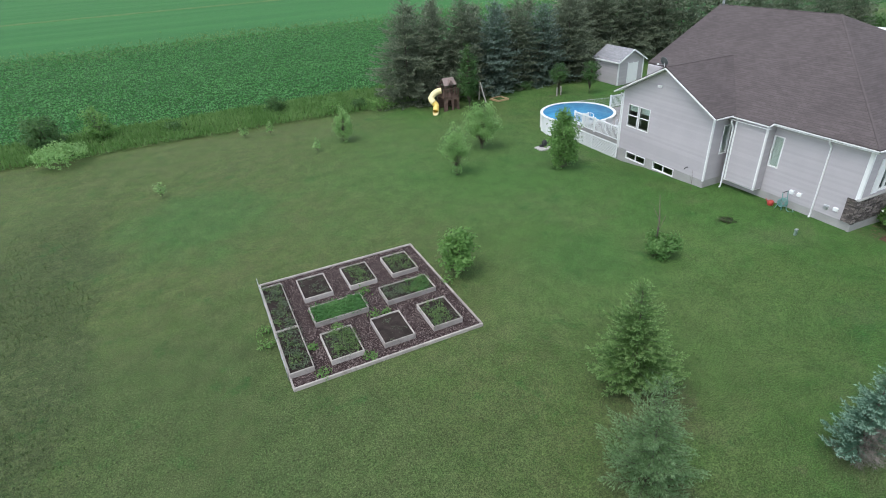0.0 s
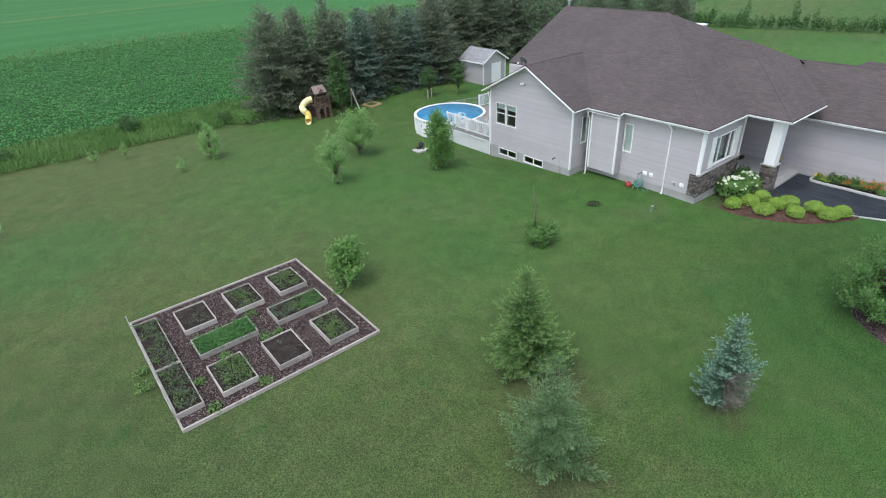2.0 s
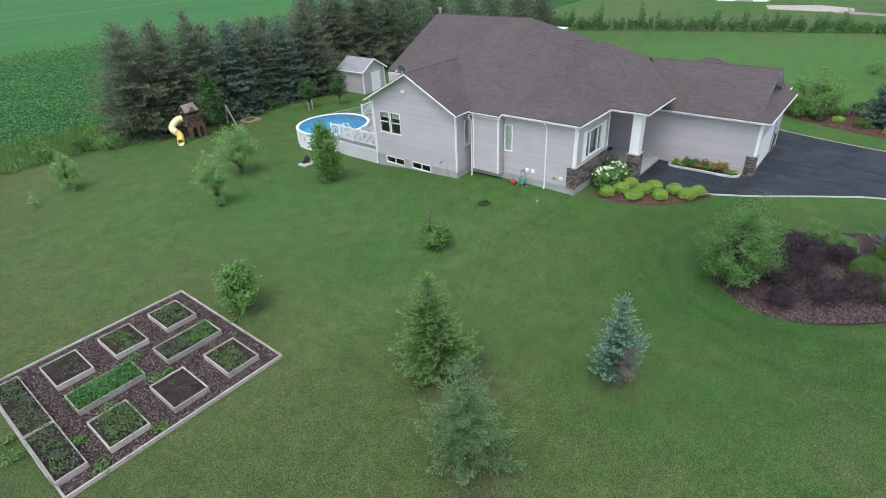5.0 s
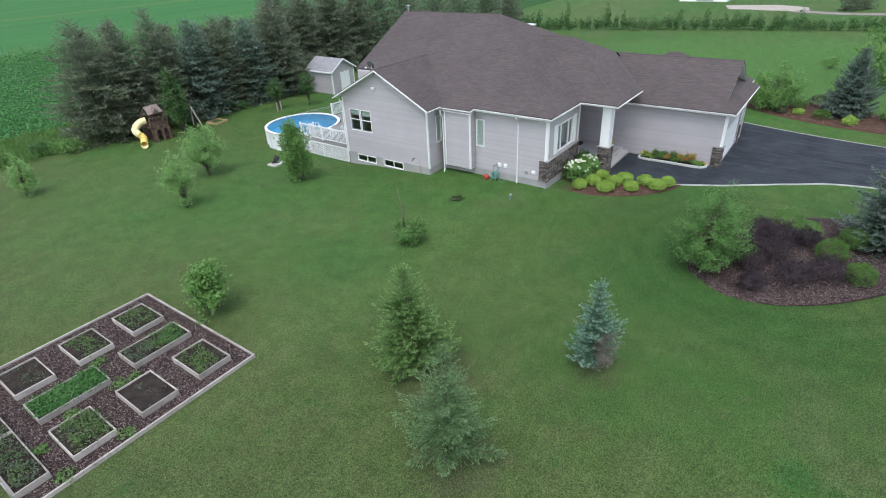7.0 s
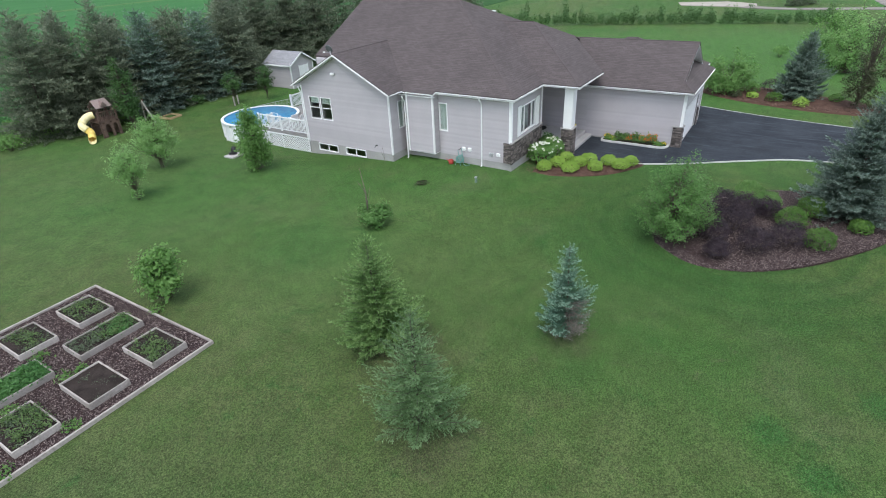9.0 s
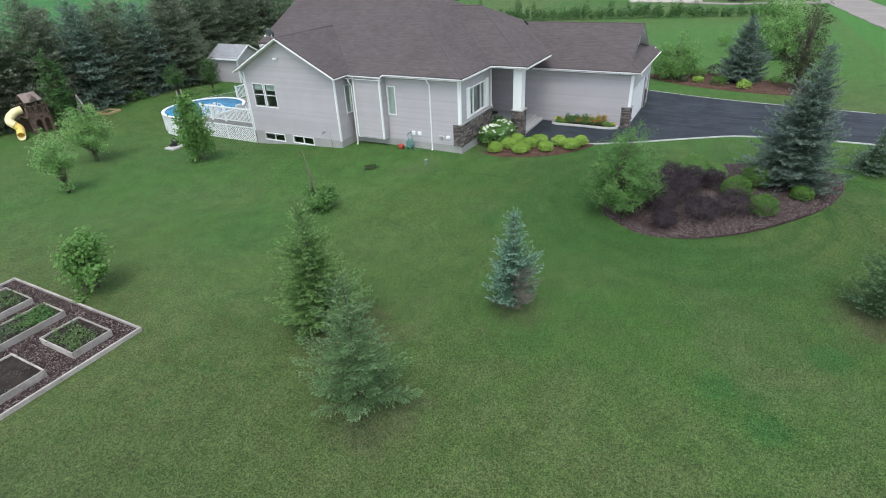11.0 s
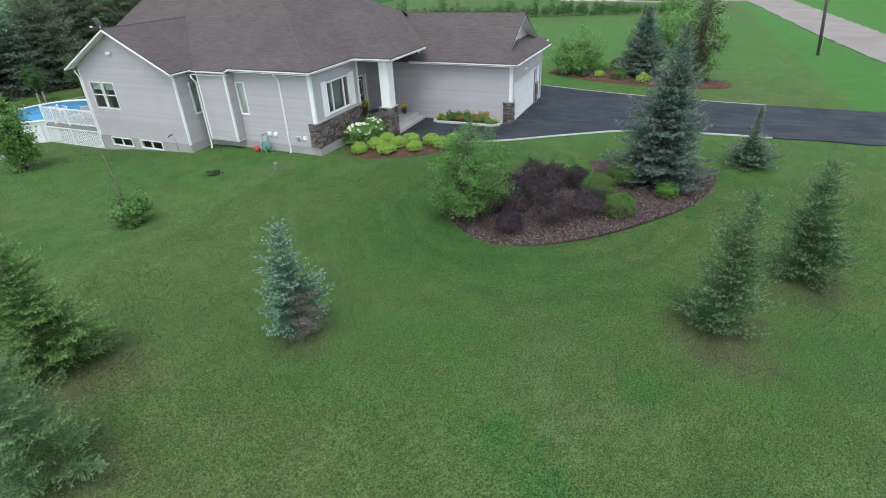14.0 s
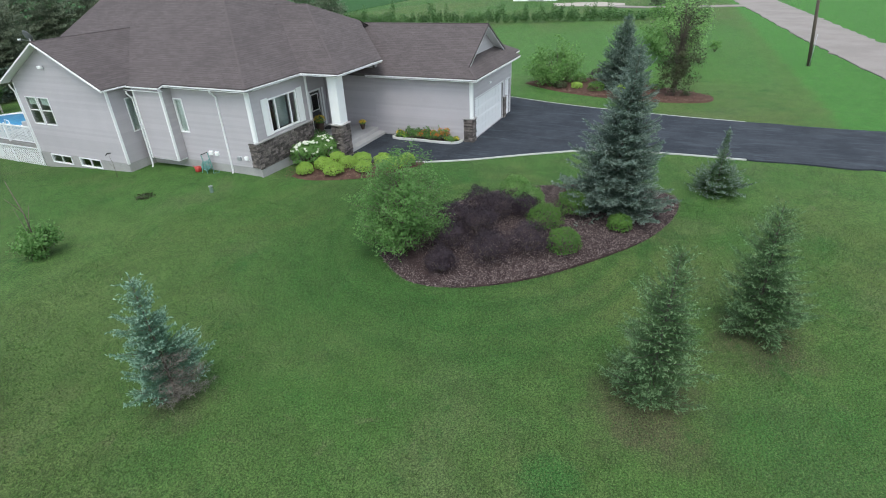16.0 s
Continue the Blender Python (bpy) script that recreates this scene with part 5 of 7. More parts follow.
def broadleaf(x, y, h, r, mat, label, seed, leaf=0.1, count=3500, low=0.15, clumps=40, stems=1, spread=0.3, trunk=0.05, bark=None, name="tree", category="tree", group="", lean=(0, 0), top=1.0, droop=0.0, lobes=None, upright=0.35):
    """A leafy tree or bush: stems fork to many shoots, and leaves stand along each shoot, so that the outline is feathery and open."""
    rng = np.random.default_rng(seed)
    tree = thing(name, x, y, 0, label, category, group)
    runs, pts, outs = [], [], []
    shoots = clumps * 3
    per = max(6, int(count * 1.5) // shoots)
    cz = h * (low + (1 - low) * 0.4)
    for k in range(shoots):
        if lobes:
            lx, ly, lz, lr = lobes[k % len(lobes)]
            v = rng.normal(0, 1, 3)
            v /= np.linalg.norm(v)
            v[2] = abs(v[2]) if rng.random() < 0.5 else v[2]
            c = np.array([lx, ly, lz]) + v * lr * rng.uniform(0.35, 1.08)
            rr = math.hypot(c[0], c[1])
        else:
            v = rng.normal(0, 1, 3)
            v /= np.linalg.norm(v)
            a = math.atan2(v[1], v[0])
            swell = (0.45 + 0.6 * rng.random() ** 0.6) * (1 + 0.14 * math.sin(2 * a + seed) + 0.12 * math.sin(4 * a + 3 * v[2] + seed))
            mid_z = h * (low + (1 - low) * 0.42 * top)
            c = np.array([v[0] * r * swell, v[1] * r * swell, mid_z + v[2] * swell * ((h - mid_z) if v[2] > 0 else (mid_z - low * h))])
            c[:2] += np.array(lean) * c[2] / h
            rr = math.hypot(c[0], c[1])
        st = (k % stems) / max(1, stems) * 6.28
        foot = np.array([math.cos(st) * 0.04 * stems, math.sin(st) * 0.04 * stems, 0.0]) if stems > 1 else np.zeros(3)
        b0 = np.array([c[0] * 0.35, c[1] * 0.35, max(0.08, c[2] - (upright + 0.4 * rng.random()) * (rr + 0.25 * r))])
        mid = (b0 + c) / 2 + np.array([0, 0, (0.1 + 0.6 * droop) * r])
        c[2] = max(0.05, c[2] - droop * rr)
        main = k < stems
        crotch = foot * 0.7 + np.array([c[0] * 0.05, c[1] * 0.05, b0[2] * (0.35 + 0.4 * rng.random())])
        if main:
            runs.append(([Vector(foot - np.array([0, 0, 0.05])), Vector(crotch), Vector(b0), Vector(c)], [trunk, trunk * 0.75, trunk * 0.45, 0.004]))
        else:
            runs.append(([Vector(crotch), Vector(b0), Vector(c)], [trunk * 0.3, trunk * 0.2, 0.003]))
        t = rng.uniform(0.3, 1.06, per) ** 0.7
        p = ((1 - t) ** 2)[:, None] * b0 + (2 * t * (1 - t))[:, None] * mid + (t * t)[:, None] * c
        p = p + rng.normal(0, 1, (per, 3)) * (spread * r * 0.3 * (1.15 - 0.6 * t) + leaf * 0.35)[:, None]
        p[:, 2] = np.maximum(p[:, 2], 0.04)
        o = p - np.array([lean[0] * 0.5, lean[1] * 0.5, cz])
        o /= np.linalg.norm(o, axis=1)[:, None] + 1e-9
        pts.append(p)
        outs.append(o)
    joined_tubes("stem", runs, bark or BARK, tree, 5)
    tri_obj("crown", leaves(np.concatenate(pts), np.concatenate(outs), leaf, rng, 0.6, 0.5), mat, tree, n=4)
    return tree


def round_shrub(x, y, r, h, mat, label, seed, leaf=0.05, count=2600, group="", lump=0.12, name="shrub", z0=0.0):
    """A dense rounded bush: leaves over a lumpy dome, with short stems below."""
    rng = np.random.default_rng(seed)
    b = thing(name, x, y, z0, label, "shrub", group)
    v = rng.normal(0, 1, (count, 3))
    v /= np.linalg.norm(v, axis=1)[:, None]
    v[:, 2] = np.where(v[:, 2] < -0.35, -v[:, 2], v[:, 2])
    wob = 1 + lump * (np.sin(v[:, 0] * 5 + seed) * np.sin(v[:, 1] * 6 + 2 * seed) + 0.7 * np.sin(v[:, 2] * 9 + seed)) + rng.normal(0, lump * 0.45, count)
    wob *= rng.uniform(0.72, 1.03, count) ** 0.6
    p = v * wob[:, None] * np.array([r, r, h * 0.56]) + np.array([0, 0, h * 0.46])
    p[:, 2] = np.maximum(p[:, 2], 0.03)
    runs = []
    for k in range(7):
        a = k * 0.9 + seed
        runs.append(([Vector((0.08 * math.cos(a) * r, 0.08 * math.sin(a) * r, -0.05)), Vector((0.55 * r * math.cos(a), 0.55 * r * math.sin(a), h * 0.5)), Vector((0.8 * r * math.cos(a), 0.8 * r * math.sin(a), h * 0.75))], [0.018, 0.011, 0.004]))
    joined_tubes("stem", runs, BARK, b, 4)
    tri_obj("leaves", leaves(p, v, leaf, rng, 0.6, 0.3), mat, b, n=4)
    return b


# single young spruces on the lawn
conifer(14.16, 4.35, 3.5, 1.0, BLUESPRUCE, "young blue spruce with bare dead lower twigs", 21, 0.05, 0.011, 0.065, 0.1, 0.05, 0.12, dead=0.37, lean=(-0.05, 0.12), fresh=NEWBLUE, taper=1.0, ragged=0.32, spikes=0.09)
conifer(10.82, 9.5, 4.15, 1.55, YOUNGSPRUCE, "young green spruce standing on the lawn", 22, 0.055, 0.012, 0.07, 0.2, 0.05, 0.08, fresh=NEWGREEN, taper=1.0, lean=(-0.12, 0.1), ragged=0.3)
conifer(8.4, 6.38, 4.0, 1.42, GREYSPRUCE, "thin grey-green young spruce with a sparse crown", 23, 0.052, 0.016, 0.09, 0.12, 0.07, 0.2, fresh=NEWGREY, taper=0.85, ragged=0.34, spikes=0.09)
conifer(18.24, -5.88, 3.9, 1.12, DUSKSPRUCE, "young green spruce with loose uneven boughs", 24, 0.052, 0.0145, 0.085, 0.1, 0.05, 0.1, lean=(0.1, -0.15), fresh=NEWGREY, taper=0.8, ragged=0.3, spikes=0.09)
conifer(21.82, -8.23, 3.72, 1.14, DUSKSPRUCE, "young green spruce with wide uneven boughs", 25, 0.052, 0.0135, 0.08, 0.12, 0.05, 0.08, lean=(-0.06, 0.14), fresh=NEWGREY, taper=0.8, ragged=0.3, spikes=0.09)
conifer(28.3, -3.5, 6.35, 2.4, ROWBLUE, "tall blue-green spruce in the mulch bed", 26, 0.068, 0.015, 0.095, 0.2, 0.02, 0.03, taper=1.12, fresh=NEWROW, tier=0.034, lean=(0.15, -0.4), ragged=0.3, spikes=0.08, full=1.15)
conifer(31.7, -7.3, 2.65, 1.7, DUSKSPRUCE, "small bushy spruce with a thin leader", 27, 0.06, 0.016, 0.08, 0.1, 0.03, 0.08, taper=3.0, fresh=NEWROW, ragged=0.4)
conifer(50.1, -0.9, 4.95, 2.15, ROWBLUE, "blue-green spruce in a planting bed", 28, 0.1, 0.02, 0.12, 0.15, 0.02, 0.0, fresh=NEWROW, tier=0.042, taper=1.0, ragged=0.22, full=1.2)

# the windbreak row behind the lawn
row = [(18.5, 47.4, 9.2, 3.1, 0), (21.4, 47.6, 8.9, 2.7, 0), (24.0, 47.0, 9.3, 2.9, 0), (27.3, 46.6, 8.3, 2.9, 1), (30.0, 47.0, 8.0, 2.7, 0), (32.8, 46.6, 7.6, 2.8, 1), (35.6, 46.2, 9.0, 3.0, 0),
       (39.5, 50.5, 10.4, 3.4, 0), (43.2, 50.6, 10.0, 3.4, 0), (47.4, 50.3, 10.6, 3.4, 0), (51.2, 50.0, 10.0, 3.3, 0), (55.5, 50.5, 10.5, 3.4, 0), (60.0, 49.5, 10.0, 3.3, 0), (66.0, 49.0, 9.0, 3.2, 0), (71.5, 48.5, 8.5, 3.2, 0), (77.0, 47.0, 8.0, 3.2, 0), (81.5, 46.0, 7.0, 3.0, 0), (25.7, 48.8, 7.4, 2.6, 0), (30.0, 48.6, 7.0, 2.6, 0), (37.0, 48.2, 8.2, 2.9, 0), (20.2, 50.3, 8.0, 2.8, 0), (22.6, 50.6, 8.2, 2.8, 0), (26.8, 50.0, 7.6, 2.8, 0), (33.0, 49.6, 7.6, 2.8, 0), (41.3, 52.6, 9.0, 3.2, 0), (45.4, 52.8, 9.2, 3.2, 0), (49.4, 52.6, 9.0, 3.2, 0), (53.5, 52.4, 9.0, 3.2, 0)]
for i, (x, y, h, r, blue) in enumerate(row):
    near = i < 10 or i == 17
    conifer(x, y, h, r * 1.2, ROWBLUE if blue else SPRUCE, "tall dusty blue spruce in a windbreak row" if blue else "tall dark green spruce in a windbreak row", 60 + i, 0.14 if near else 0.27, 0.046 if near else 0.14, 0.2 if near else 0.42, 0.34, 0.02, 0.04, taper=0.74, group="windbreak spruces", fresh=NEWROW if blue else NEWDARK, tier=0.048, ragged=0.2, spikes=0.2, full=1.05)

# broadleaved trees
broadleaf(20.55, 26.6, 3.8, 1.12, LEAF, "bushy young poplar with glossy leaves down to the ground", 31, 0.15, 5200, 0.06, 50, 3, 0.34, 0.03, lobes=[(0, 0, 0.8, 0.9), (0.35, -0.4, 1.5, 0.95), (-0.35, 0.45, 1.7, 0.95), (0.3, 0.4, 2.5, 0.9), (0.0, -0.4, 2.6, 0.9), (0, 0.1, 3.2, 0.6)], upright=0.8)
broadleaf(22.15, 42.3, 5.2, 0.95, DEEPLEAF, "slender dark-leaved tree beside the play tower", 32, 0.15, 3200, 0.2, 50, 1, 0.34, 0.06)
broadleaf(14.25, 29.2, 3.2, 0.95, PALELEAF, "thin pale green sapling with a leafy foot", 33, 0.1, 3200, 0.36, 44, 1, 0.34, 0.03)
round_shrub(14.25, 29.15, 0.35, 0.65, PALELEAF, "small clump of suckers at a sapling's foot", 34, 0.09, 350)
broadleaf(18.0, 32.6, 3.3, 1.25, PALELEAF, "open young tree with light green leaves", 35, 0.11, 5200, 0.3, 60, 2, 0.34, 0.035)
broadleaf(9.95, 40.0, 2.6, 0.85, PALELEAF, "small lime green sapling near the field edge", 36, 0.1, 2600, 0.1, 34, 2, 0.28, 0.03)
for x, y, h, s in ((5.15, 45.0, 1.3, 37), (7.5, 38.8, 1.0, 38), (-3.2, 35.9, 1.1, 39), (3.2, 45.8, 0.9, 45)):
    broadleaf(x, y, h, 0.35, PALELEAF, "tiny pale sapling in the lawn", s, 0.1, 160, 0.3, 10, 1, 0.5, 0.012, name="sapling")
broadleaf(31.4, 41.8, 2.7, 0.8, DEEPLEAF, "staked young tree with a round crown", 40, 0.12, 1300, 0.42, 24, 1, 0.35, 0.03)
broadleaf(33.8, 40.3, 3.1, 0.75, DEEPLEAF, "slim young tree beside the shed", 41, 0.12, 1400, 0.35, 26, 1, 0.32, 0.03)
broadleaf(9.0, 18.65, 2.2, 0.9, LEAF, "small bushy fruit tree beside the raised beds", 42, 0.17, 1700, 0.2, 30, 3, 0.3, 0.04, lobes=[(0.2, -0.5, 1.8, 0.62), (0.1, 0.6, 1.5, 0.58), (-0.3, 0.0, 1.15, 0.68), (-0.1, 0.65, 0.85, 0.52), (-0.1, -0.65, 1.0, 0.5)])
broadleaf(17.75, 15.35, 1.6, 0.9, MAPLE, "low leafy bush with long bare shoots", 43, 0.13, 1700, 0.06, 34, 6, 0.24, 0.02, name="bush", category="bush", upright=1.1, lobes=[(0, 0, 0.4, 0.55), (0.3, 0.6, 0.45, 0.5), (-0.4, -0.2, 0.45, 0.5), (0.2, -0.65, 0.5, 0.5), (0.35, -0.4, 0.85, 0.4)])
sh = thing("bare_sapling", 17.95, 15.75, 0, "thin bare sapling with a few twigs", "sapling")
joined_tubes("stem", [([Vector((0, 0, -0.05)), Vector((0.1, 0.12, 1.4)), Vector((0.05, 0.3, 2.7))], [0.032, 0.024, 0.012]), ([Vector((0.06, 0.07, 0.9)), Vector((0.3, 0.0, 1.7))], [0.016, 0.008]), ([Vector((0.08, 0.15, 1.5)), Vector((-0.2, 0.3, 2.1))], [0.016, 0.008]), ([Vector((0, 0, 0)), Vector((-0.25, -0.1, 1.8))], [0.018, 0.008])], BARK, sh)
sk = thing("bare_sapling", 24.3, 19.6, 0, "thin bare sapling near the house wall", "sapling")
joined_tubes("stem", [([Vector((0, 0, -0.05)), Vector((0.05, 0.05, 0.7)), Vector((0.0, 0.1, 1.3))], [0.012, 0.009, 0.004]), ([Vector((0.03, 0.03, 0.5)), Vector((-0.15, 0.1, 1.0))], [0.008, 0.003])], BARK, sk)
round_shrub(22.9, 16.0, 0.36, 0.2, OLIVE, "low brownish weed clump in the lawn", 44, 0.1, 170, lump=0.3, name="weed_clump")
broadleaf(22.85, 2.75, 3.55, 1.72, MAPLE, "airy round maple at the end of the mulch bed", 46, 0.085, 12500, 0.12, 130, 5, 0.24, 0.03, top=0.9, droop=0.12)
broadleaf(50.3, 4.1, 3.1, 2.2, LEAF, "wide many-stemmed bush with light green leaves", 47, 0.16, 4500, 0.06, 60, 6, 0.25, 0.04, name="bush", category="bush")
broadleaf(48.25, -4.6, 6.4, 1.3, OLIVE, "slender birch with bronze-green drooping leaves", 48, 0.13, 3600, 0.1, 50, 2, 0.3, 0.06, lean=(0.5, -0.5), droop=0.35)
broadleaf(61.5, -4.2, 5.6, 2.2, PALELEAF, "light green young tree on the far lawn", 49, 0.2, 3600, 0.06, 50, 3, 0.3, 0.06)
broadleaf(66.0, -2.6, 4.6, 2.4, LEAF, "broad green bush on the far lawn", 50, 0.22, 3000, 0.04, 44, 4, 0.3, 0.05, name="bush", category="bush")
round_shrub(68.1, 1.3, 0.7, 1.0, LEAF, "small bush on the far lawn", 51, 0.16, 400, lump=0.3)
round_shrub(68.0, -7.1, 0.5, 0.9, LEAF, "small bush on the far lawn", 52, 0.16, 300, lump=0.3)
# bushes in the rough strip by the field
broadleaf(-11.7, 52.8, 2.6, 1.7, DEEPLEAF, "dark spreading willow bush at the field edge", 53, 0.2, 2600, 0.04, 46, 6, 0.24, 0.03, name="bush", category="bush")
broadleaf(-7.6, 52.3, 2.7, 1.3, LEAF, "upright green bush at the field edge", 54, 0.18, 2000, 0.04, 40, 6, 0.25, 0.03, name="bush", category="bush")
round_shrub(-9.9, 46.9, 1.75, 1.5, PALELEAF, "low rounded pale bush at the lawn's edge", 55, 0.16, 2200, lump=0.2, name="bush")
round_shrub(-16.5, 49.5, 1.3, 1.6, DEEPLEAF, "dark bush at the field edge", 56, 0.18, 1300, lump=0.25, name="bush")
broadleaf(6.9, 52.0, 1.5, 0.95, DEEPLEAF, "small dark bush among tall grass", 57, 0.16, 1100, 0.04, 26, 4, 0.3, 0.02, name="bush", category="bush")
for i, (x, y, r, h) in enumerate(((11.5, 49.2, 0.8, 1.0), (13.8, 48.2, 0.7, 0.9), (15.2, 46.6, 0.9, 1.1), (-2.0, 51.0, 0.7, 0.9), (23.5, 45.6, 0.9, 0.8), (29.8, 45.3, 0.8, 0.7))):
    round_shrub(x, y, r, h, DEEPLEAF if i % 2 else LEAF, "weedy bush at the edge of the lawn", 150 + i, 0.15, 500, lump=0.35, name="bush", group="edge bushes")

# far hedge of young trees along the next yard, and the yard itself
rng = np.random.default_rng(77)
hp, ho, hb = [], [], []
for k in range(120):
    f = k / 119
    for off in (0.0, 3.6):
        if off and rng.random() < 0.45:
            continue
        cx = 82.0 + 16.0 * f ** 0.8 + off - 1.8 + rng.normal(0, 0.35)
        cy = 47.0 - 53.0 * f + rng.normal(0, 0.2)
        hh = (rng.uniform(0.8, 1.8) if rng.random() > 0.15 else rng.uniform(2.0, 3.2)) * (1.35 if f < 0.32 else 1.0)
        n_ = int(90 * hh)
        p = rng.normal(0, 1, (n_, 3))
        p *= rng.random((n_, 1)) ** 0.45 / np.linalg.norm(p, axis=1)[:, None]
        p = p * np.array([0.55, 0.55, hh * 0.5]) + np.array([cx, cy, hh * 0.5])
        p[:, 2] = np.maximum(p[:, 2], 0.05)
        o = p - np.array([cx, cy, hh * 0.3])
        o /= np.linalg.norm(o, axis=1)[:, None]
        hp.append(p)
        ho.append(o)
hedge = tri_obj("hedge", leaves(np.concatenate(hp), np.concatenate(ho), 0.2, rng, 0.65, 0.4), DEEPLEAF, n=4)
tagged(hedge, "loose hedge of young shelterbelt trees along the next yard", "hedge", kind="stuff")
flat("far_yard", [(114.2, 10.0), (115.5, 20.0), (121.0, 21.5), (123.0, 13.0), (120.0, 8.0), (116.0, 7.5)], 0.04, YARD, "pale gravel yard beyond the hedge", "yard")
flat("far_lane", smooth_line([(113.0, 10.0), (110.8, 3.0), (111.5, -4.0), (113.0, -12.5)]) + list(reversed(smooth_line([(116.0, 9.0), (113.6, 3.0), (114.4, -4.0), (116.0, -11.6)]))), 0.05, GRAVEL, "pale gravel lane to the next yard", "lane")
fh = thing("garage_building", 130.0, 27.0, 0, "low white building across the next yard", "building")
box("wall", -3, 3, -4.5, 4.5, -0.2, 3.0, WHITE, fh)
mesh_obj("roof", [(-3.4, -4.9, 2.9), (3.4, -4.9, 2.9), (3.4, 4.9, 2.9), (-3.4, 4.9, 2.9), (0, -4.9, 4.6), (0, 4.9, 4.6)], [(0, 1, 4), (3, 5, 2), (0, 4, 5, 3), (1, 2, 5, 4), (3, 2, 1, 0)], SHED_SHINGLE, fh)
box("door", -3.06, -2.98, -2.0, 1.2, 0.05, 2.2, GREYMETAL, fh)
conifer(117.0, 2.0, 5.5, 2.2, SPRUCE, "dark spruce beside the next yard's lane", 90, 0.3, 0.16, 0.4, 0.3, 0.02, tier=0.08)
conifer(119.5, 0.2, 5.0, 2.0, SPRUCE, "dark spruce beside the next yard's lane", 91, 0.3, 0.16, 0.4, 0.3, 0.02, tier=0.08)

# mulch island with its shrubs
isl = smooth_line([(22.05, 3.3), (20.9, 1.7), (21.1, -0.1), (22.35, -2.0), (24.3, -3.75), (26.5, -5.2), (29.1, -5.95), (30.7, -5.6), (31.1, -3.6), (30.2, -1.0), (28.6, 1.4), (26.0, 3.0), (23.8, 3.7), (22.05, 3.3)])[:-1]


def mound(name, outline_, height, mat, label, category, rim=-0.04, zfun=None):
    """A gently raised bed inside an outline."""
    cx = sum(p[0] for p in outline_) / len(outline_)
    cy = sum(p[1] for p in outline_) / len(outline_)
    vs, fs = [], []
    k = len(outline_)
    for i, (s, zz) in enumerate(((1.0, rim), (0.994, 0.02), (0.75, 0.6), (0.45, 0.95))):
        for x, y in outline_:
            px, py = cx + (x - cx) * s, cy + (y - cy) * s
            top = height * zz if zfun is None else zfun(px, py)
            vs.append((px, py, rim if i == 0 else top + 0.012 * noise.noise(Vector((px * 1.5, py * 1.5, 0)))))
    vs.append((cx, cy, height if zfun is None else zfun(cx, cy)))
    for i in range(3):
        for j in range(k):
            j2 = (j + 1) % k
            fs.append((i * k + j, i * k + j2, (i + 1) * k + j2, (i + 1) * k + j))
    for j in range(k):
        fs.append((3 * k + j, 3 * k + (j + 1) % k, 4 * k))
    ob = mesh_obj(name, vs, fs, mat, smooth=True)
    bm = bmesh.new()
    bm.from_mesh(ob.data)
    bmesh.ops.recalc_face_normals(bm, faces=bm.faces)
    bm.to_mesh(ob.data)
    bm.free()
    return tagged(ob, label, category, kind="structure")


def inside(outline_, x, y):
    hit = False
    j = len(outline_) - 1
    for i in range(len(outline_)):
        (xi, yi), (xj, yj) = outline_[i], outline_[j]
        if (yi > y) != (yj > y) and x < (xj - xi) * (y - yi) / (yj - yi) + xi:
            hit = not hit
        j = i
    return hit


def chips(name, outline_, count, zfun, size, mat, label, seed):
    r = np.random.default_rng(seed)
    xs, ys = [p[0] for p in outline_], [p[1] for p in outline_]
    pts = []
    while len(pts) < count:
        x, y = r.uniform(min(xs), max(xs)), r.uniform(min(ys), max(ys))
        if inside(outline_, x, y):
            pts.append((x, y, zfun(x, y)))
    p = np.array(pts)
    co = leaves(p, np.tile([0, 0, 1.0], (len(p), 1)), size, r, 0.4, 0.8)
    return tagged(tri_obj(name, co, mat, n=4), label, "mulch", kind="stuff")


icx, icy = sum(p[0] for p in isl) / len(isl), sum(p[1] for p in isl) / len(isl)


def island_z(x, y):
    d = math.hypot((x - icx) / 5.2, (y - icy) / 4.6)
    return -0.005 + 0.14 * max(0, 1 - d * d)


mound("mulch_island", isl, 0.14, MULCH, "raised oval bed of reddish bark mulch", "mulch bed", zfun=island_z)
chips("bark_chips", [(icx + (a - icx) * 1.012, icy + (b - icy) * 1.012) for a, b in isl], 36000, lambda x, y: island_z(x, y) + 0.015, 0.056, CHIP, "scattered brown and grey bark chips", 81)
for i, (x, y, r, h) in enumerate(((26.4, 1.26, 0.55, 1.0), (26.0, 0.3, 0.6, 1.05), (26.55, -0.6, 0.5, 0.85), (24.5, 0.56, 0.66, 1.1), (24.8, 1.75, 0.6, 1.0), (22.9, -0.4, 0.62, 1.0), (23.9, -1.47, 0.64, 1.05), (21.75, 0.85, 0.45, 0.75), (23.3, 1.2, 0.55, 0.95))):
    round_shrub(x, y, r * 1.08, h, PURPLE, "dark purple-leaved barberry in bark mulch", 100 + i, 0.05, 4000, "purple shrubs", lump=0.2, z0=0.03)
for i, (x, y, r, h) in enumerate(((25.7, -1.55, 0.66, 1.0), (27.3, -2.25, 0.62, 1.0), (24.2, -2.6, 0.58, 0.95), (26.6, -4.1, 0.44, 0.62), (28.25, 0.35, 0.66, 0.95), (27.4, -0.5, 0.6, 0.9))):
    round_shrub(x, y, r, h, BOX if i < 4 else LEAF, "clipped round green shrub in bark mulch", 120 + i, 0.055, 3200, "round green shrubs", lump=0.09, z0=0.02)

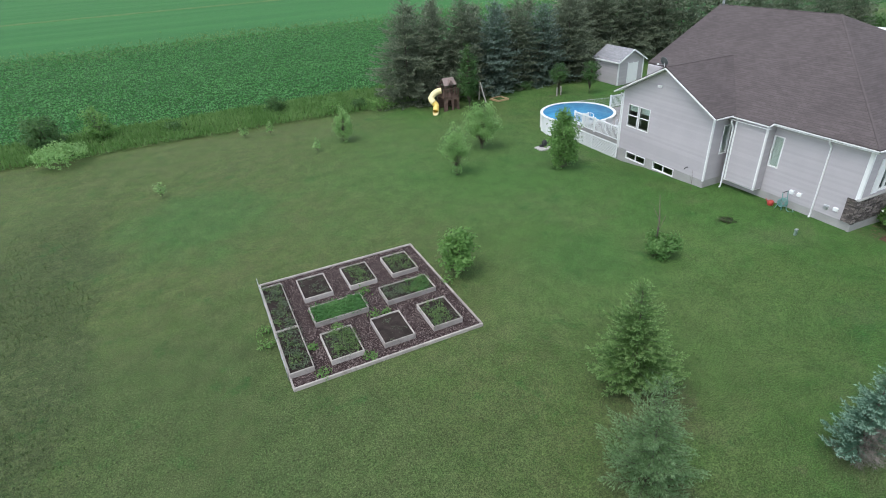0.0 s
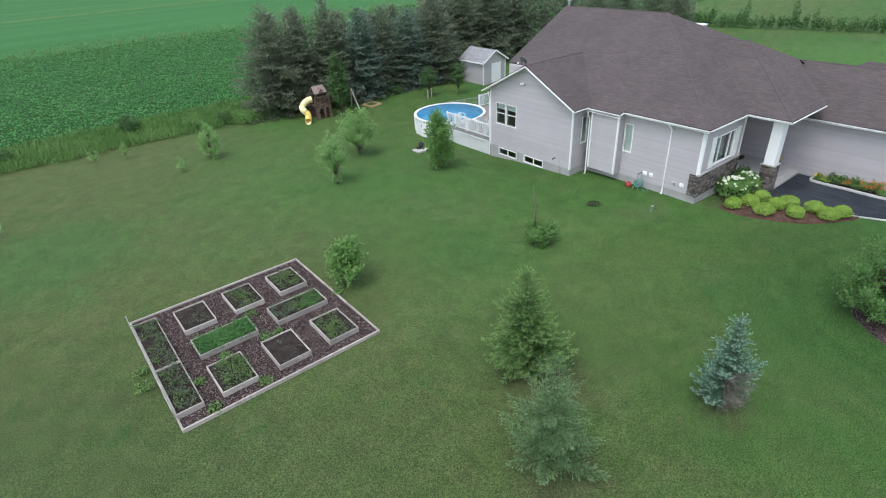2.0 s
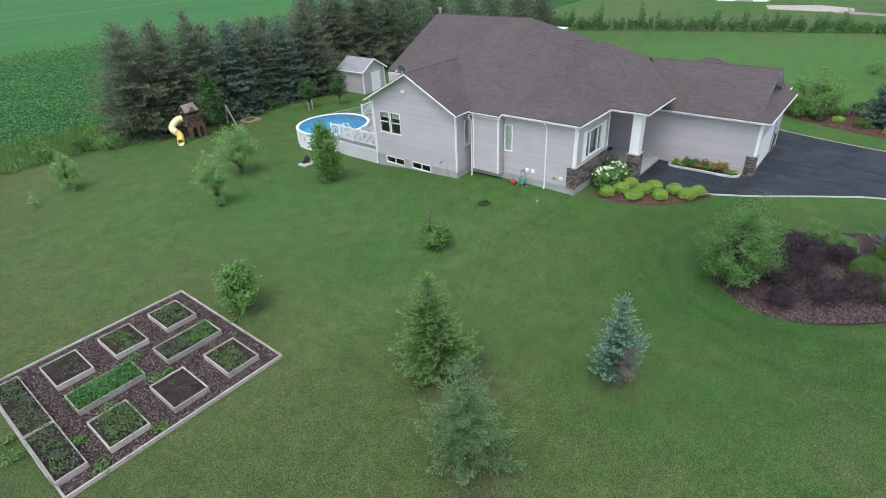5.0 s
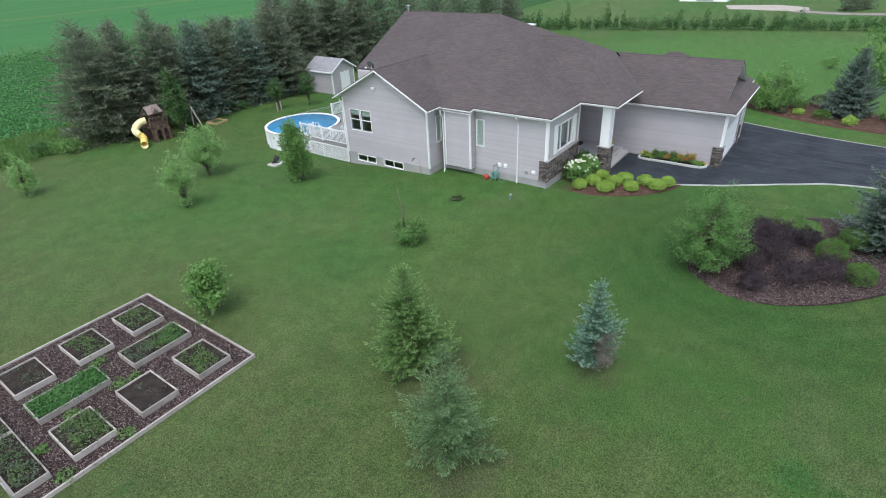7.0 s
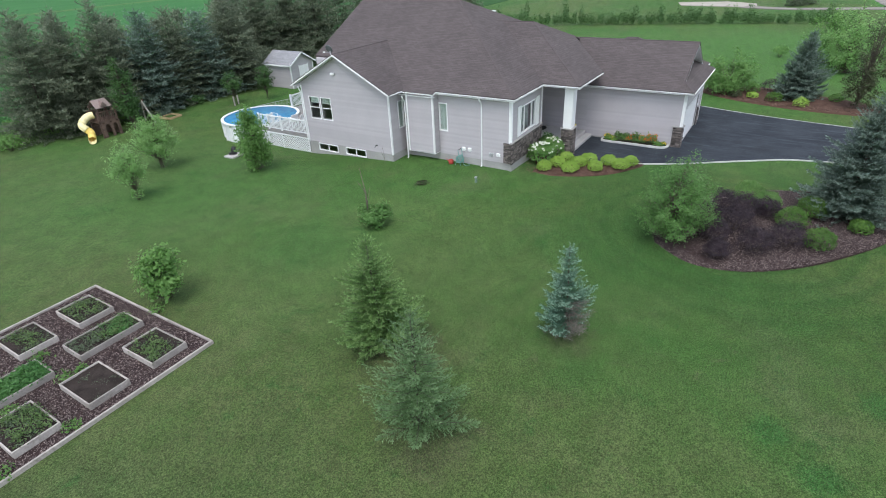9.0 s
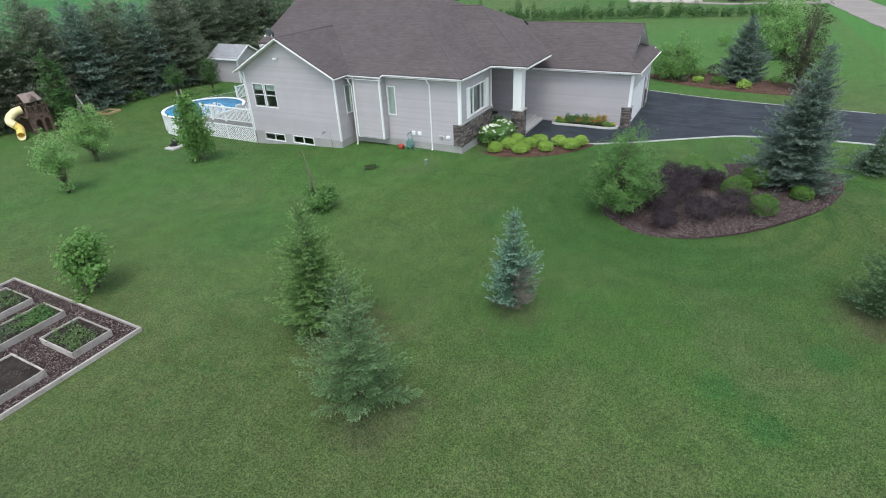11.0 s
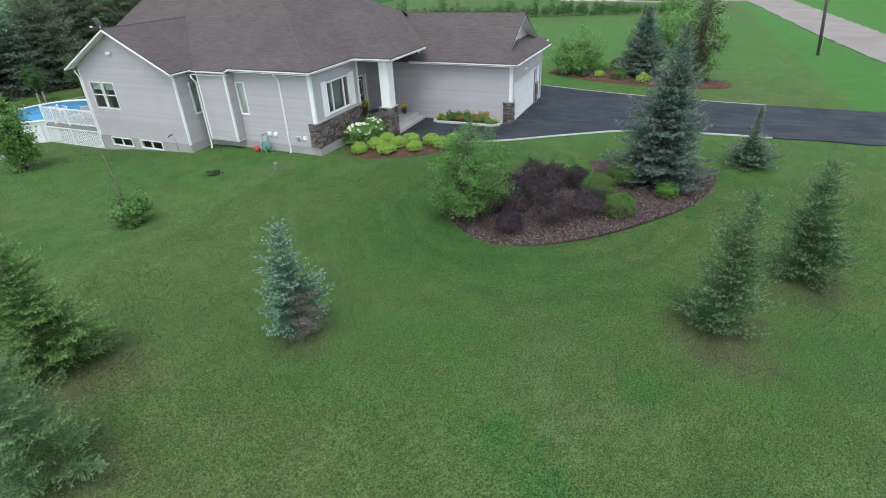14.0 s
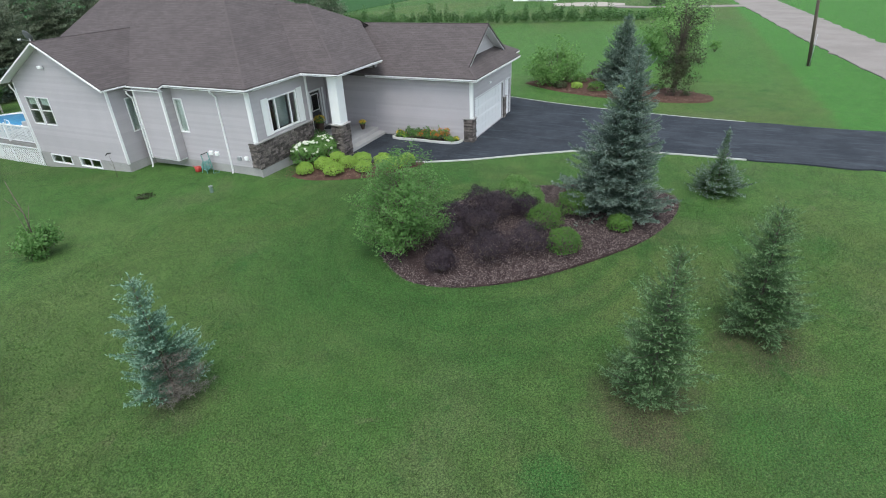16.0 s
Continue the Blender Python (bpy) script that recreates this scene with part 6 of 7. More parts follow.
# planting bed at the picture window and porch
fb = smooth_line([(26.7, 12.15), (27.0, 10.9), (27.7, 8.9), (28.8, 7.3), (30.6, 6.1), (31.3, 6.0)]) + list(reversed(west_edge[:9])) + [(30.8, 10.7), (30.8, 12.15)]
mound("front_bed", fb, 0.08, REDMULCH, "reddish mulch bed below the picture window", "mulch bed")
chips("bark_chips", fb, 1800, lambda x, y: 0.09, 0.08, REDCHIP, "scattered brown bark chips", 82)
for i, (x, y) in enumerate(((27.75, 10.75), (28.65, 10.3), (28.1, 9.35), (29.6, 10.1), (29.15, 9.2), (29.9, 8.85), (28.9, 8.15), (30.1, 7.75), (29.75, 6.95), (30.45, 6.6))):
    round_shrub(x, y, 0.42 + 0.04 * (i % 3), 0.62, LIME, "low mounded lime green shrub", 130 + i, 0.06, 2600, "lime shrubs", lump=0.07)
hy = round_shrub(29.0, 11.5, 0.85, 1.15, LEAF, "hydrangea bush covered in white flower heads", 141, 0.12, 2200, lump=0.12, name="hydrangea")
hy2 = round_shrub(30.15, 11.25, 0.8, 1.2, LEAF, "hydrangea bush covered in white flower heads", 142, 0.12, 2000, lump=0.12, name="hydrangea")
round_shrub(30.6, 11.75, 0.6, 1.2, DEEPLEAF, "dark green rounded bush beside the porch", 143, 0.09, 1500)
for b, n_, s in ((hy, 46, 1), (hy2, 34, 2)):
    r_ = random.Random(s)
    for k in range(n_):
        a, e = r_.uniform(0, 6.28), r_.uniform(0.25, 1.5)
        c = Vector((0.8 * math.cos(a) * math.cos(e), 0.8 * math.sin(a) * math.cos(e), 0.55 + 0.62 * math.sin(e)))
        bm = bmesh.new()
        bmesh.ops.create_icosphere(bm, subdivisions=2, radius=r_.uniform(0.055, 0.085), matrix=Matrix.Translation(c) @ Matrix.Diagonal((1, 1, 0.75, 1)))
        for v in bm.verts:
            v.co += Vector((r_.uniform(-1, 1), r_.uniform(-1, 1), r_.uniform(-1, 1))) * 0.014
        part("flower_head", bm, BLOOM, b)

# the bed behind the driveway
bb = smooth_line([(50.2, 6.4), (48.6, 4.2), (47.4, 1.6), (46.6, -2.0), (46.7, -5.4), (47.6, -7.0), (49.4, -6.6), (51.4, -3.0), (53.0, 1.0), (52.6, 5.0), (50.2, 6.4)])[:-1]
mound("far_bed", bb, 0.12, REDMULCH, "reddish mulch bed beyond the driveway", "mulch bed")
chips("bark_chips", bb, 2500, lambda x, y: 0.1, 0.13, REDCHIP, "scattered brown bark chips", 83)
for i, (x, y, r, h, m_) in enumerate(((49.1, 2.1, 0.42, 0.5, LIME), (48.4, 0.6, 0.6, 0.75, BOX), (47.5, -1.2, 0.5, 0.7, LIME), (51.6, 1.0, 0.8, 1.0, PURPLE), (49.9, -3.4, 0.5, 0.6, LEAF), (49.0, 3.3, 0.5, 0.5, OLIVE), (50.8, 2.2, 0.5, 0.8, LEAF), (49.7, 0.3, 0.45, 0.6, OLIVE))):
    round_shrub(x, y, r, h, m_, "low rounded shrub in the far mulch bed", 160 + i, 0.1, 700, "far bed shrubs")


# fine grass over the lawn, thicker where the camera comes near
def lawn_tufts():
    r = np.random.default_rng(3)
    n_ = 360000
    x = np.concatenate([r.uniform(-8, 36, n_ // 2), r.uniform(4, 30, n_ // 2)])
    y = np.concatenate([r.uniform(-14, 40, n_ // 2), r.uniform(-13, 13, n_ // 2)])
    clear_ = ~((x > 0.5) & (x < 8.15) & (y > 14.6) & (y < 22.25))
    clear_ &= ~((x > 24.5) & (y > 9) & (y < 30))
    ring_ = np.nonzero((((x - icx) / 6.4) ** 2 + ((y - icy) / 5.6) ** 2) < 1.0)[0]
    clear_[[i for i in ring_ if inside(isl, x[i], y[i])]] = False
    clear_ &= ~((x > 29) & (y > -3))
    x, y = x[clear_], y[clear_]
    p = np.stack([x, y, ground_z(x, y) - 0.006], 1)
    k = np.array([noise.noise(Vector((a * 0.45, b * 0.45, 9.0))) for a, b in zip(x[::4], y[::4])]).repeat(4)[: len(x)]
    keep = r.random(len(x)) < 0.7 + k
    co = blades(p[keep], 0.06, 0.026, 0.9, r)
    tagged(tri_obj("lawn_grass", co, SHORTGRASS, n=4), "short mown grass blades", "grass", kind="stuff")


# coarse weeds on the worn ground at the west side
rw_ = np.random.default_rng(19)
wx, wy = rw_.uniform(-11, -5.5, 26000), rw_.uniform(8, 36, 26000)
wk = wx + 1.6 * np.sin(wy * 0.7) + rw_.normal(0, 0.7, 26000) < -6.6 - 4 * rw_.random(26000) ** 2
wk &= rw_.random(26000) < np.clip((37 - wy) / 16, 0, 0.55)
wx, wy = wx[wk], wy[wk]
WEEDS = foliage("coarse_weeds", (0.06, 0.105, 0.035), (0.14, 0.17, 0.075), thin=0.4, patch=1.5)
tagged(tri_obj("weeds", blades(np.stack([wx, wy, ground_z(wx, wy) - 0.01], 1), 0.12, 0.045, 0.9, rw_), WEEDS, n=4), "coarse brownish weeds in thin grass", "weeds", kind="stuff")


SHORTGRASS = foliage("short_grass", (0.042, 0.118, 0.026), (0.145, 0.21, 0.075), thin=0.5, patch=0.3)
lawn_tufts()


# ---- vegetable garden ----
def plank(parent, x0, x1, y0, y1, z0, z1, name="board"):
    ob = box(name, -(x1 - x0) / 2, (x1 - x0) / 2, -(y1 - y0) / 2, (y1 - y0) / 2, -(z1 - z0) / 2, (z1 - z0) / 2, TIMBER, parent, bevel=0.006)
    ob.location = ((x0 + x1) / 2, (y0 + y1) / 2, (z0 + z1) / 2)
    return ob


flat("garden_floor", [(0.64, 14.78), (8.02, 14.78), (8.02, 22.1), (0.64, 22.1)], 0.03, MULCH, "brown bark mulch paths between raised beds", "mulch bed", thick=0.1)
gp = [(0.65, 14.79), (8.0, 14.79), (8.0, 22.08), (0.65, 22.08)]
chips("bark_chips", gp, 21000, lambda x, y: 0.05, 0.07, CHIP, "scattered brown bark chips", 84)
edge = thing("garden_edging", 4.31, 18.43, 0, "square edging of weathered timbers round the vegetable garden", "edging")
for a, b, c, d in ((-3.72, -1.3, -3.72, -3.65), (-1.3, 1.2, -3.72, -3.65), (1.2, 3.74, -3.72, -3.65), (-3.72, -1.2, 3.63, 3.7), (-1.2, 1.3, 3.63, 3.7), (1.3, 3.74, 3.63, 3.7)):
    plank(edge, a + 0.004, b - 0.004, c, d, -0.05, 0.11, "timber")
for c, d in ((-3.65, -1.2), (-1.2, 1.2), (1.2, 3.63)):
    plank(edge, -3.72, -3.65, c + 0.004, d - 0.004, -0.05, 0.11, "timber")
    plank(edge, 3.67, 3.74, c + 0.004, d - 0.004, -0.05, 0.11, "timber")


def raised_bed(x0, x1, y0, y1, plants, label, seed, h=0.26, t=0.042):
    w, d = (x1 - x0) / 2, (y1 - y0) / 2
    bed = thing("raised_bed", x0 + w, y0 + d, 0, label, "raised bed", "raised beds")
    plank(bed, -w, w, -d, -d + t, 0.0, h)
    plank(bed, -w, w, d - t, d, 0.0, h)
    plank(bed, -w, -w + t, -d + t + 0.002, d - t - 0.002, 0.0, h)
    plank(bed, w - t, w, -d + t + 0.002, d - t - 0.002, 0.0, h)
    n_ = 14
    vs = [(-w + t + (2 * w - 2 * t) * i / n_, -d + t + (2 * d - 2 * t) * j / n_, h - 0.06 + 0.025 * noise.noise(Vector((x0 + i * 0.5, y0 + j * 0.5, 0)))) for j in range(n_ + 1) for i in range(n_ + 1)]
    fs = [(j * (n_ + 1) + i, j * (n_ + 1) + i + 1, (j + 1) * (n_ + 1) + i + 1, (j + 1) * (n_ + 1) + i) for j in range(n_) for i in range(n_)]
    mesh_obj("soil", vs, fs, SOIL, bed, "dark garden soil", smooth=True)
    r = np.random.default_rng(seed)
    for mat, count, size, height, lo, hi in plants:
        count, size = int(count * 1.5), size * 0.85
        clumps = max(3, count // 22)
        c = np.stack([r.uniform(-w + 0.12, w - 0.12, clumps) , r.uniform(-d + 0.12, d - 0.12, clumps), np.full(clumps, h - 0.05)], 1)
        c[:, 0] = -w + 0.1 + (2 * w - 0.2) * (lo + (hi - lo) * r.random(clumps))
        p = np.repeat(c, 22, 0) + r.normal(0, 1, (clumps * 22, 3)) * np.array([0.09, 0.09, height * 0.4])
        p[:, 2] = np.maximum(p[:, 2], h - 0.05) + np.abs(r.normal(0, height * 0.25, len(p)))
        p[:, 0] = np.clip(p[:, 0], -w - 0.04, w + 0.04)
        p[:, 1] = np.clip(p[:, 1], -d - 0.04, d + 0.04)
        ob = tri_obj("vegetables", leaves(p, r.normal(0, 0.4, p.shape) + np.array([0, 0, 0.6]), size, r, 0.55, 0.5), mat, n=4)
        ob.location = bed.location
        tagged(ob, "leafy vegetable plants growing in a raised bed", "vegetables", kind="stuff")
    return bed


VEG = foliage("vegetable_leaves", (0.05, 0.105, 0.03), (0.16, 0.235, 0.085), patch=5.0)
LETTUCE = foliage("lettuce_leaves", (0.04, 0.13, 0.03), (0.1, 0.225, 0.065))
HERB = foliage("grey_green_leaves", (0.06, 0.09, 0.05), (0.14, 0.175, 0.11))
raised_bed(2.15, 3.41, 19.69, 21.41, [(HERB, 240, 0.06, 0.06, 0, 1)], "white-grey board bed of dark soil with seedlings", 1)
raised_bed(4.17, 5.42, 19.67, 21.39, [(VEG, 420, 0.085, 0.16, 0.2, 0.8), (HERB, 260, 0.07, 0.1, 0, 1)], "board bed with a leafy green crop", 2)
raised_bed(6.15, 7.41, 19.66, 21.35, [(VEG, 500, 0.085, 0.18, 0, 1), (HERB, 300, 0.07, 0.1, 0, 1)], "board bed filled with leafy plants", 3)
raised_bed(2.15, 4.40, 17.79, 19.01, [(LETTUCE, 4200, 0.1, 0.14, 0, 1)], "board bed packed with bright green lettuce", 4)
raised_bed(5.22, 7.43, 17.77, 18.97, [(VEG, 480, 0.085, 0.18, 0.3, 1), (HERB, 500, 0.08, 0.14, 0, 0.5), (LETTUCE, 400, 0.1, 0.12, 0.55, 1)], "long board bed with mixed green vegetables", 5)
raised_bed(2.13, 3.39, 15.31, 17.05, [(VEG, 800, 0.09, 0.2, 0.15, 1), (HERB, 300, 0.08, 0.12, 0, 1)], "board bed with tall leafy vegetables", 6)
raised_bed(4.16, 5.41, 15.26, 17.01, [(HERB, 90, 0.05, 0.05, 0, 1)], "board bed of bare dark soil", 7)
raised_bed(6.18, 7.44, 15.27, 16.99, [(VEG, 560, 0.085, 0.16, 0, 0.75), (HERB, 200, 0.07, 0.1, 0, 1)], "board bed with a low green crop", 8)
raised_bed(0.62, 1.52, 18.05, 21.54, [(VEG, 320, 0.085, 0.2, 0, 1), (HERB, 600, 0.09, 0.18, 0, 1)], "narrow board bed with climbing plants along a wire fence", 9)
raised_bed(0.62, 1.52, 15.35, 18.03, [(VEG, 260, 0.085, 0.2, 0, 1), (HERB, 560, 0.09, 0.18, 0, 1)], "narrow board bed with sparse greens along a wire fence", 10)
wf = thing("wire_fence", 0.56, 18.5, 0, "low wire fence on thin pale posts", "fence")
for k in range(6):
    tube("post", [(0, -3.1 + k * 1.27, -0.05), (0, -3.1 + k * 1.27, 0.66)], 0.012, GREYMETAL, wf)
for z in (0.2, 0.34, 0.48, 0.63):
    tube("wire", [(0, -3.1, z), (0, 3.25, z)], 0.006, GREYMETAL, wf, sides=4)
rw = random.Random(9)
for k, (x, y) in enumerate(((1.75, 15.0), (3.5, 15.05), (2.9, 17.3), (4.6, 19.2), (5.0, 17.3), (0.25, 18.6), (0.2, 17.6), (1.7, 16.6), (8.2, 18.2), (4.5, 17.4))):
    round_shrub(x, y, 0.2 + rw.random() * 0.14, 0.24, LEAF, "weed tuft beside the garden boards", 200 + k, 0.09, 110, "garden weeds", 0.3, "weed_clump")


# ---- pool and deck ----
PX, PY, PR, PH = 27.0, 33.35, 2.8, 1.3
pool = thing("swimming_pool", PX, PY, -0.33, "round above-ground pool with white wall and blue water", "pool")
SEG = 36
for k in range(SEG):
    a0, a1 = 2 * math.pi * k / SEG, 2 * math.pi * (k + 1) / SEG
    if k == 0:
        vs = []
        for a in (0.004, 2 * math.pi / SEG - 0.004):
            for rr in (PR, PR - 0.05):
                for z in (-0.05, PH - 0.02):
                    vs.append((rr * math.cos(a), rr * math.sin(a), z))
        wall_me = bpy.data.meshes.new("wall_panel")
        wall_me.from_pydata(vs, [], [(0, 4, 5, 1), (2, 3, 7, 6), (1, 5, 7, 3), (0, 2, 6, 4), (0, 1, 3, 2), (4, 6, 7, 5)])
        wall_me.materials.append(PVC)
        vs = []
        for a in (0.002, 2 * math.pi / SEG - 0.002):
            for rr in (PR + 0.09, PR - 0.12):
                for z in (PH - 0.03, PH + 0.02):
                    vs.append((rr * math.cos(a), rr * math.sin(a), z))
        cap_me = bpy.data.meshes.new("top_rail")
        cap_me.from_pydata(vs, [], [(0, 4, 5, 1), (2, 3, 7, 6), (1, 5, 7, 3), (0, 2, 6, 4), (0, 1, 3, 2), (4, 6, 7, 5)])
        cap_me.materials.append(WHITE)
    for n_, me in (("wall_panel", wall_me), ("top_rail", cap_me)):
        ob = new(n_, me)
        ob.parent = pool
        ob.rotation_euler = (0, 0, a0)
    if k % 2 == 0:
        up = beam("upright", ((PR + 0.04) * math.cos(a0), (PR + 0.04) * math.sin(a0), -0.05), ((PR + 0.04) * math.cos(a0), (PR + 0.04) * math.sin(a0), PH), 0.1, 0.06, WHITE, pool, bevel=0.01)
lathe("liner", [(PR - 0.06, PH - 0.04), (PR - 0.07, 0.06), (PR - 0.25, 0.0), (0.1, 0.0)], 0, 0, 0, LINER, pool, "blue vinyl liner", 48)
lathe("water", [(0.02, 0.96), (PR - 0.075, 0.96), (PR - 0.075, 0.94), (0.02, 0.94)], 0, 0, 0, WATER, pool, "clear blue water", 48)

deck = thing("pool_deck", 28.5, 28.5, 0, "raised grey deck with white railing and lattice skirt", "deck")
DZ = 0.85
x = 25.05
while x < 31.4:
    dx = x + 0.07 - PX
    end = PY - math.sqrt(max(0.0, (PR + 0.12) ** 2 - dx * dx)) if abs(dx) < PR + 0.12 else 33.0
    end = min(end, 31.2 if x < 27.5 else 33.0)
    y0 = 26.5 if x < 28.65 else 28.3
    ob = box("deck_board", -0.066, 0.066, -(end - y0) / 2, (end - y0) / 2, -0.03, 0.0, DECKWOOD, deck)
    ob.location = (x + 0.07 - 28.5, (y0 + end) / 2 - 28.5, DZ)
    x += 0.14
box("rim_joist", 25.02 - 28.5, 25.06 - 28.5, -2.0, 2.75, DZ - 0.22, DZ - 0.032, DECKWOOD, deck)


def railing(name, ax, ay, bx, by, z0, parent, h=0.98, gap=0.12, posts=2, at=None):
    run = new(name)
    run.parent = parent
    a, b = Vector((ax, ay, 0)), Vector((bx, by, 0))
    L = (b - a).length
    for q in at or [k / posts for k in range(posts + 1)]:
        p = a.lerp(b, q)
        box("post", p.x - 0.05, p.x + 0.05, p.y - 0.05, p.y + 0.05, z0 - 0.02, z0 + h + 0.06, PVC, run, bevel=0.008)
    for z, w in ((z0 + h - 0.04, 0.085), (z0 + 0.1, 0.06)):
        beam("rail", (ax, ay, z), (bx, by, z), w * 0.6, w, PVC, run, bevel=0.006)
    n_ = int(L / gap)
    me = None
    for k in range(1, n_):
        p = a.lerp(b, k / n_)
        if me is None:
            bm = add_box(bmesh.new(), -0.016, 0.016, -0.016, 0.016, z0 + 0.1, z0 + h - 0.05)
            me = bpy.data.meshes.new("baluster")
            bm.to_mesh(me)
            bm.free()
            me.materials.append(PVC)
        ob = new("baluster", me)
        ob.parent = run
        ob.location = (p.x, p.y, 0)


railing("railing", 25.08 - 28.5, 26.56 - 28.5, 25.08 - 28.5, 31.25 - 28.5, DZ, deck, at=(0.0, 0.53, 1.0))
railing("railing", 25.08 - 28.5, 30.3 - 28.5, 25.5 - 28.5, 30.3 - 28.5, DZ, deck, posts=1)
railing("railing", 29.9 - 28.5, 33.0 - 28.5, 31.25 - 28.5, 33.0 - 28.5, DZ, deck, posts=1)
railing("railing", 31.35 - 28.5, 28.35 - 28.5, 31.35 - 28.5, 33.0 - 28.5, DZ, deck, posts=3)
lat = new("lattice")
lat.parent = deck
lat["label"] = "white diagonal lattice skirt"
LZ, LH = -0.36, 0.98
for y0, y1 in ((26.5, 29.0), (29.09, 31.25)):
    for d in (1, -1):
        c = y0 - LH
        while c < y1:
            # each slat is cut off at the panel's ends
            f0, f1 = max(0.0, (y0 - c) / LH), min(1.0, (y1 - c) / LH)
            if f1 - f0 > 0.05:
                z0_, z1_ = (f0, f1) if d > 0 else (1 - f0, 1 - f1)
                px = 25.03 - 28.5 - 0.008 * d
                beam("slat", (px, c + f0 * LH - 28.5, LZ + LH * z0_), (px, c + f1 * LH - 28.5, LZ + LH * z1_), 0.012, 0.07 if d > 0 else 0.03, PVC, lat)
            c += 0.19
    beam("lattice_post", (25.0 - 28.5, y1 + 0.045 - 28.5, LZ), (25.0 - 28.5, y1 + 0.045 - 28.5, LZ + LH), 0.05, 0.08, PVC, lat)
beam("lattice_rail", (25.0 - 28.5, -2.0, 0.63), (25.0 - 28.5, 2.75, 0.63), 0.04, 0.06, PVC, lat)
# dark sheet behind the lattice, standing in for the shade under the deck
box("underdeck_shade_sheet", 25.3 - 28.5, 25.34 - 28.5, -2.0, 2.2, -0.38, 0.6, UNLIT, deck)
for px, py in ((25.3, 30.1), (28.0, 28.5), (31.2, 28.5), (31.2, 32.8), (30.0, 32.9)):
    box("deck_post", px - 28.55, px - 28.45, py - 28.55, py - 28.45, -0.45, DZ - 0.03, DECKWOOD, deck)
lad = thing("pool_ladder", 25.75, 30.2, -0.1, "white A-frame ladder over the pool wall", "ladder")
for s in (-0.25, 0.25):
    tube("rail", [(s, 0.0, 0.95), (s, 0.1, 1.75), (s, 0.45, 1.8), (s, 0.6, 1.0)], 0.025, WHITE, lad)
for z in (1.1, 1.35, 1.6):
    beam("rung", (-0.25, 0.05, z), (0.25, 0.05, z), 0.08, 0.03, WHITE, lad)


def deck_chair(x, y, turn):
    ch = thing("deck_chair", x, y, DZ, "white plastic garden chair on the pool deck", "chair", "deck chairs")
    ch.rotation_euler = (0, 0, radians(turn))
    box("seat", -0.25, 0.25, -0.25, 0.25, 0.38, 0.42, PVC, ch, bevel=0.01)
    b_ = box("backrest", -0.25, 0.25, -0.02, 0.02, -0.25, 0.25, PVC, ch, bevel=0.01)
    b_.location, b_.rotation_euler = (0, 0.27, 0.66), (radians(-14), 0, 0)
    for sx in (-0.22, 0.22):
        for sy in (-0.22, 0.22):
            beam("leg", (sx, sy, 0), (sx, sy, 0.38), 0.04, 0.04, PVC, ch)
        beam("armrest", (sx * 1.1, -0.22, 0.62), (sx * 1.1, 0.28, 0.62), 0.05, 0.03, PVC, ch)


deck_chair(26.3, 27.8, 30)
deck_chair(27.2, 28.3, -50)
deck_chair(26.2, 29.0, 160)
pump = thing("pool_pump", 21.75, 30.35, -0.07, "black pool pump on a small concrete pad", "pump")
box("pad", -0.5, 0.5, -0.4, 0.4, -0.05, 0.06, PAVING, pump, bevel=0.01)
lathe("filter_tank", [(0.05, 0.0), (0.17, 0.02), (0.19, 0.2), (0.17, 0.42), (0.08, 0.5), (0.03, 0.55)], 0.1, 0.05, 0.06, BLACK, pump)
tube("motor", [(-0.3, 0.05, 0.2), (0.0, 0.05, 0.2)], 0.09, BLACK, pump)
tube("hose", [(0.2, 0.1, 0.3), (0.7, 0.4, 0.12), (1.6, 1.2, 0.1), (2.3, 2.1, 0.4)], 0.025, BLACK, pump)
pf = thing("wire_fence", 31.6, 35.6, -0.33, "low chain-link fence behind the pool", "fence")
for dx, dy in ((-2.6, 0.6), (-0.9, 0.2), (0.9, -0.3), (2.2, -0.7)):
    tube("post", [(dx, dy, -0.05), (dx, dy, 1.2)], 0.025, GREENBOX, pf)
tube("top_rail", [(-2.6, 0.6, 1.18), (-0.9, 0.2, 1.18), (0.9, -0.3, 1.18), (2.2, -0.7, 1.18)], 0.018, GREYMETAL, pf, sides=6)
wires = []
for s in range(60):
    f = s / 59
    xa = -2.6 + 4.8 * f
    ya = 0.6 - 1.3 * f
    for d in (0.5, -0.5):
        wires.append(([Vector((xa, ya, 0.02 if d > 0 else 1.16)), Vector((xa + 0.9, ya - 0.24, 1.16 if d > 0 else 0.02))], [0.003, 0.003]))
joined_tubes("mesh", wires, GREYMETAL, pf, 3)

# stakes beside the young tree
for dx in (0.0, 0.55):
    st = thing("tree_stake", 30.85 + dx, 41.3 + dx * 0.3, 0, "short pale wooden tree stake", "stake")
    box("stake", -0.05, 0.05, -0.05, 0.05, -0.05, 0.75, TIMBER, st, bevel=0.008)

# ---- shed ----
shed = thing("shed", 39.15, 42.6, 0, "taupe garden shed with grey shingles and white door", "shed")
hw, hd = 1.5, 1.7
bm = bmesh.new()
add_box(bm, -hw, hw, -hd, hd, -0.1, 2.3)
part("wall", bm, SIDING, shed)
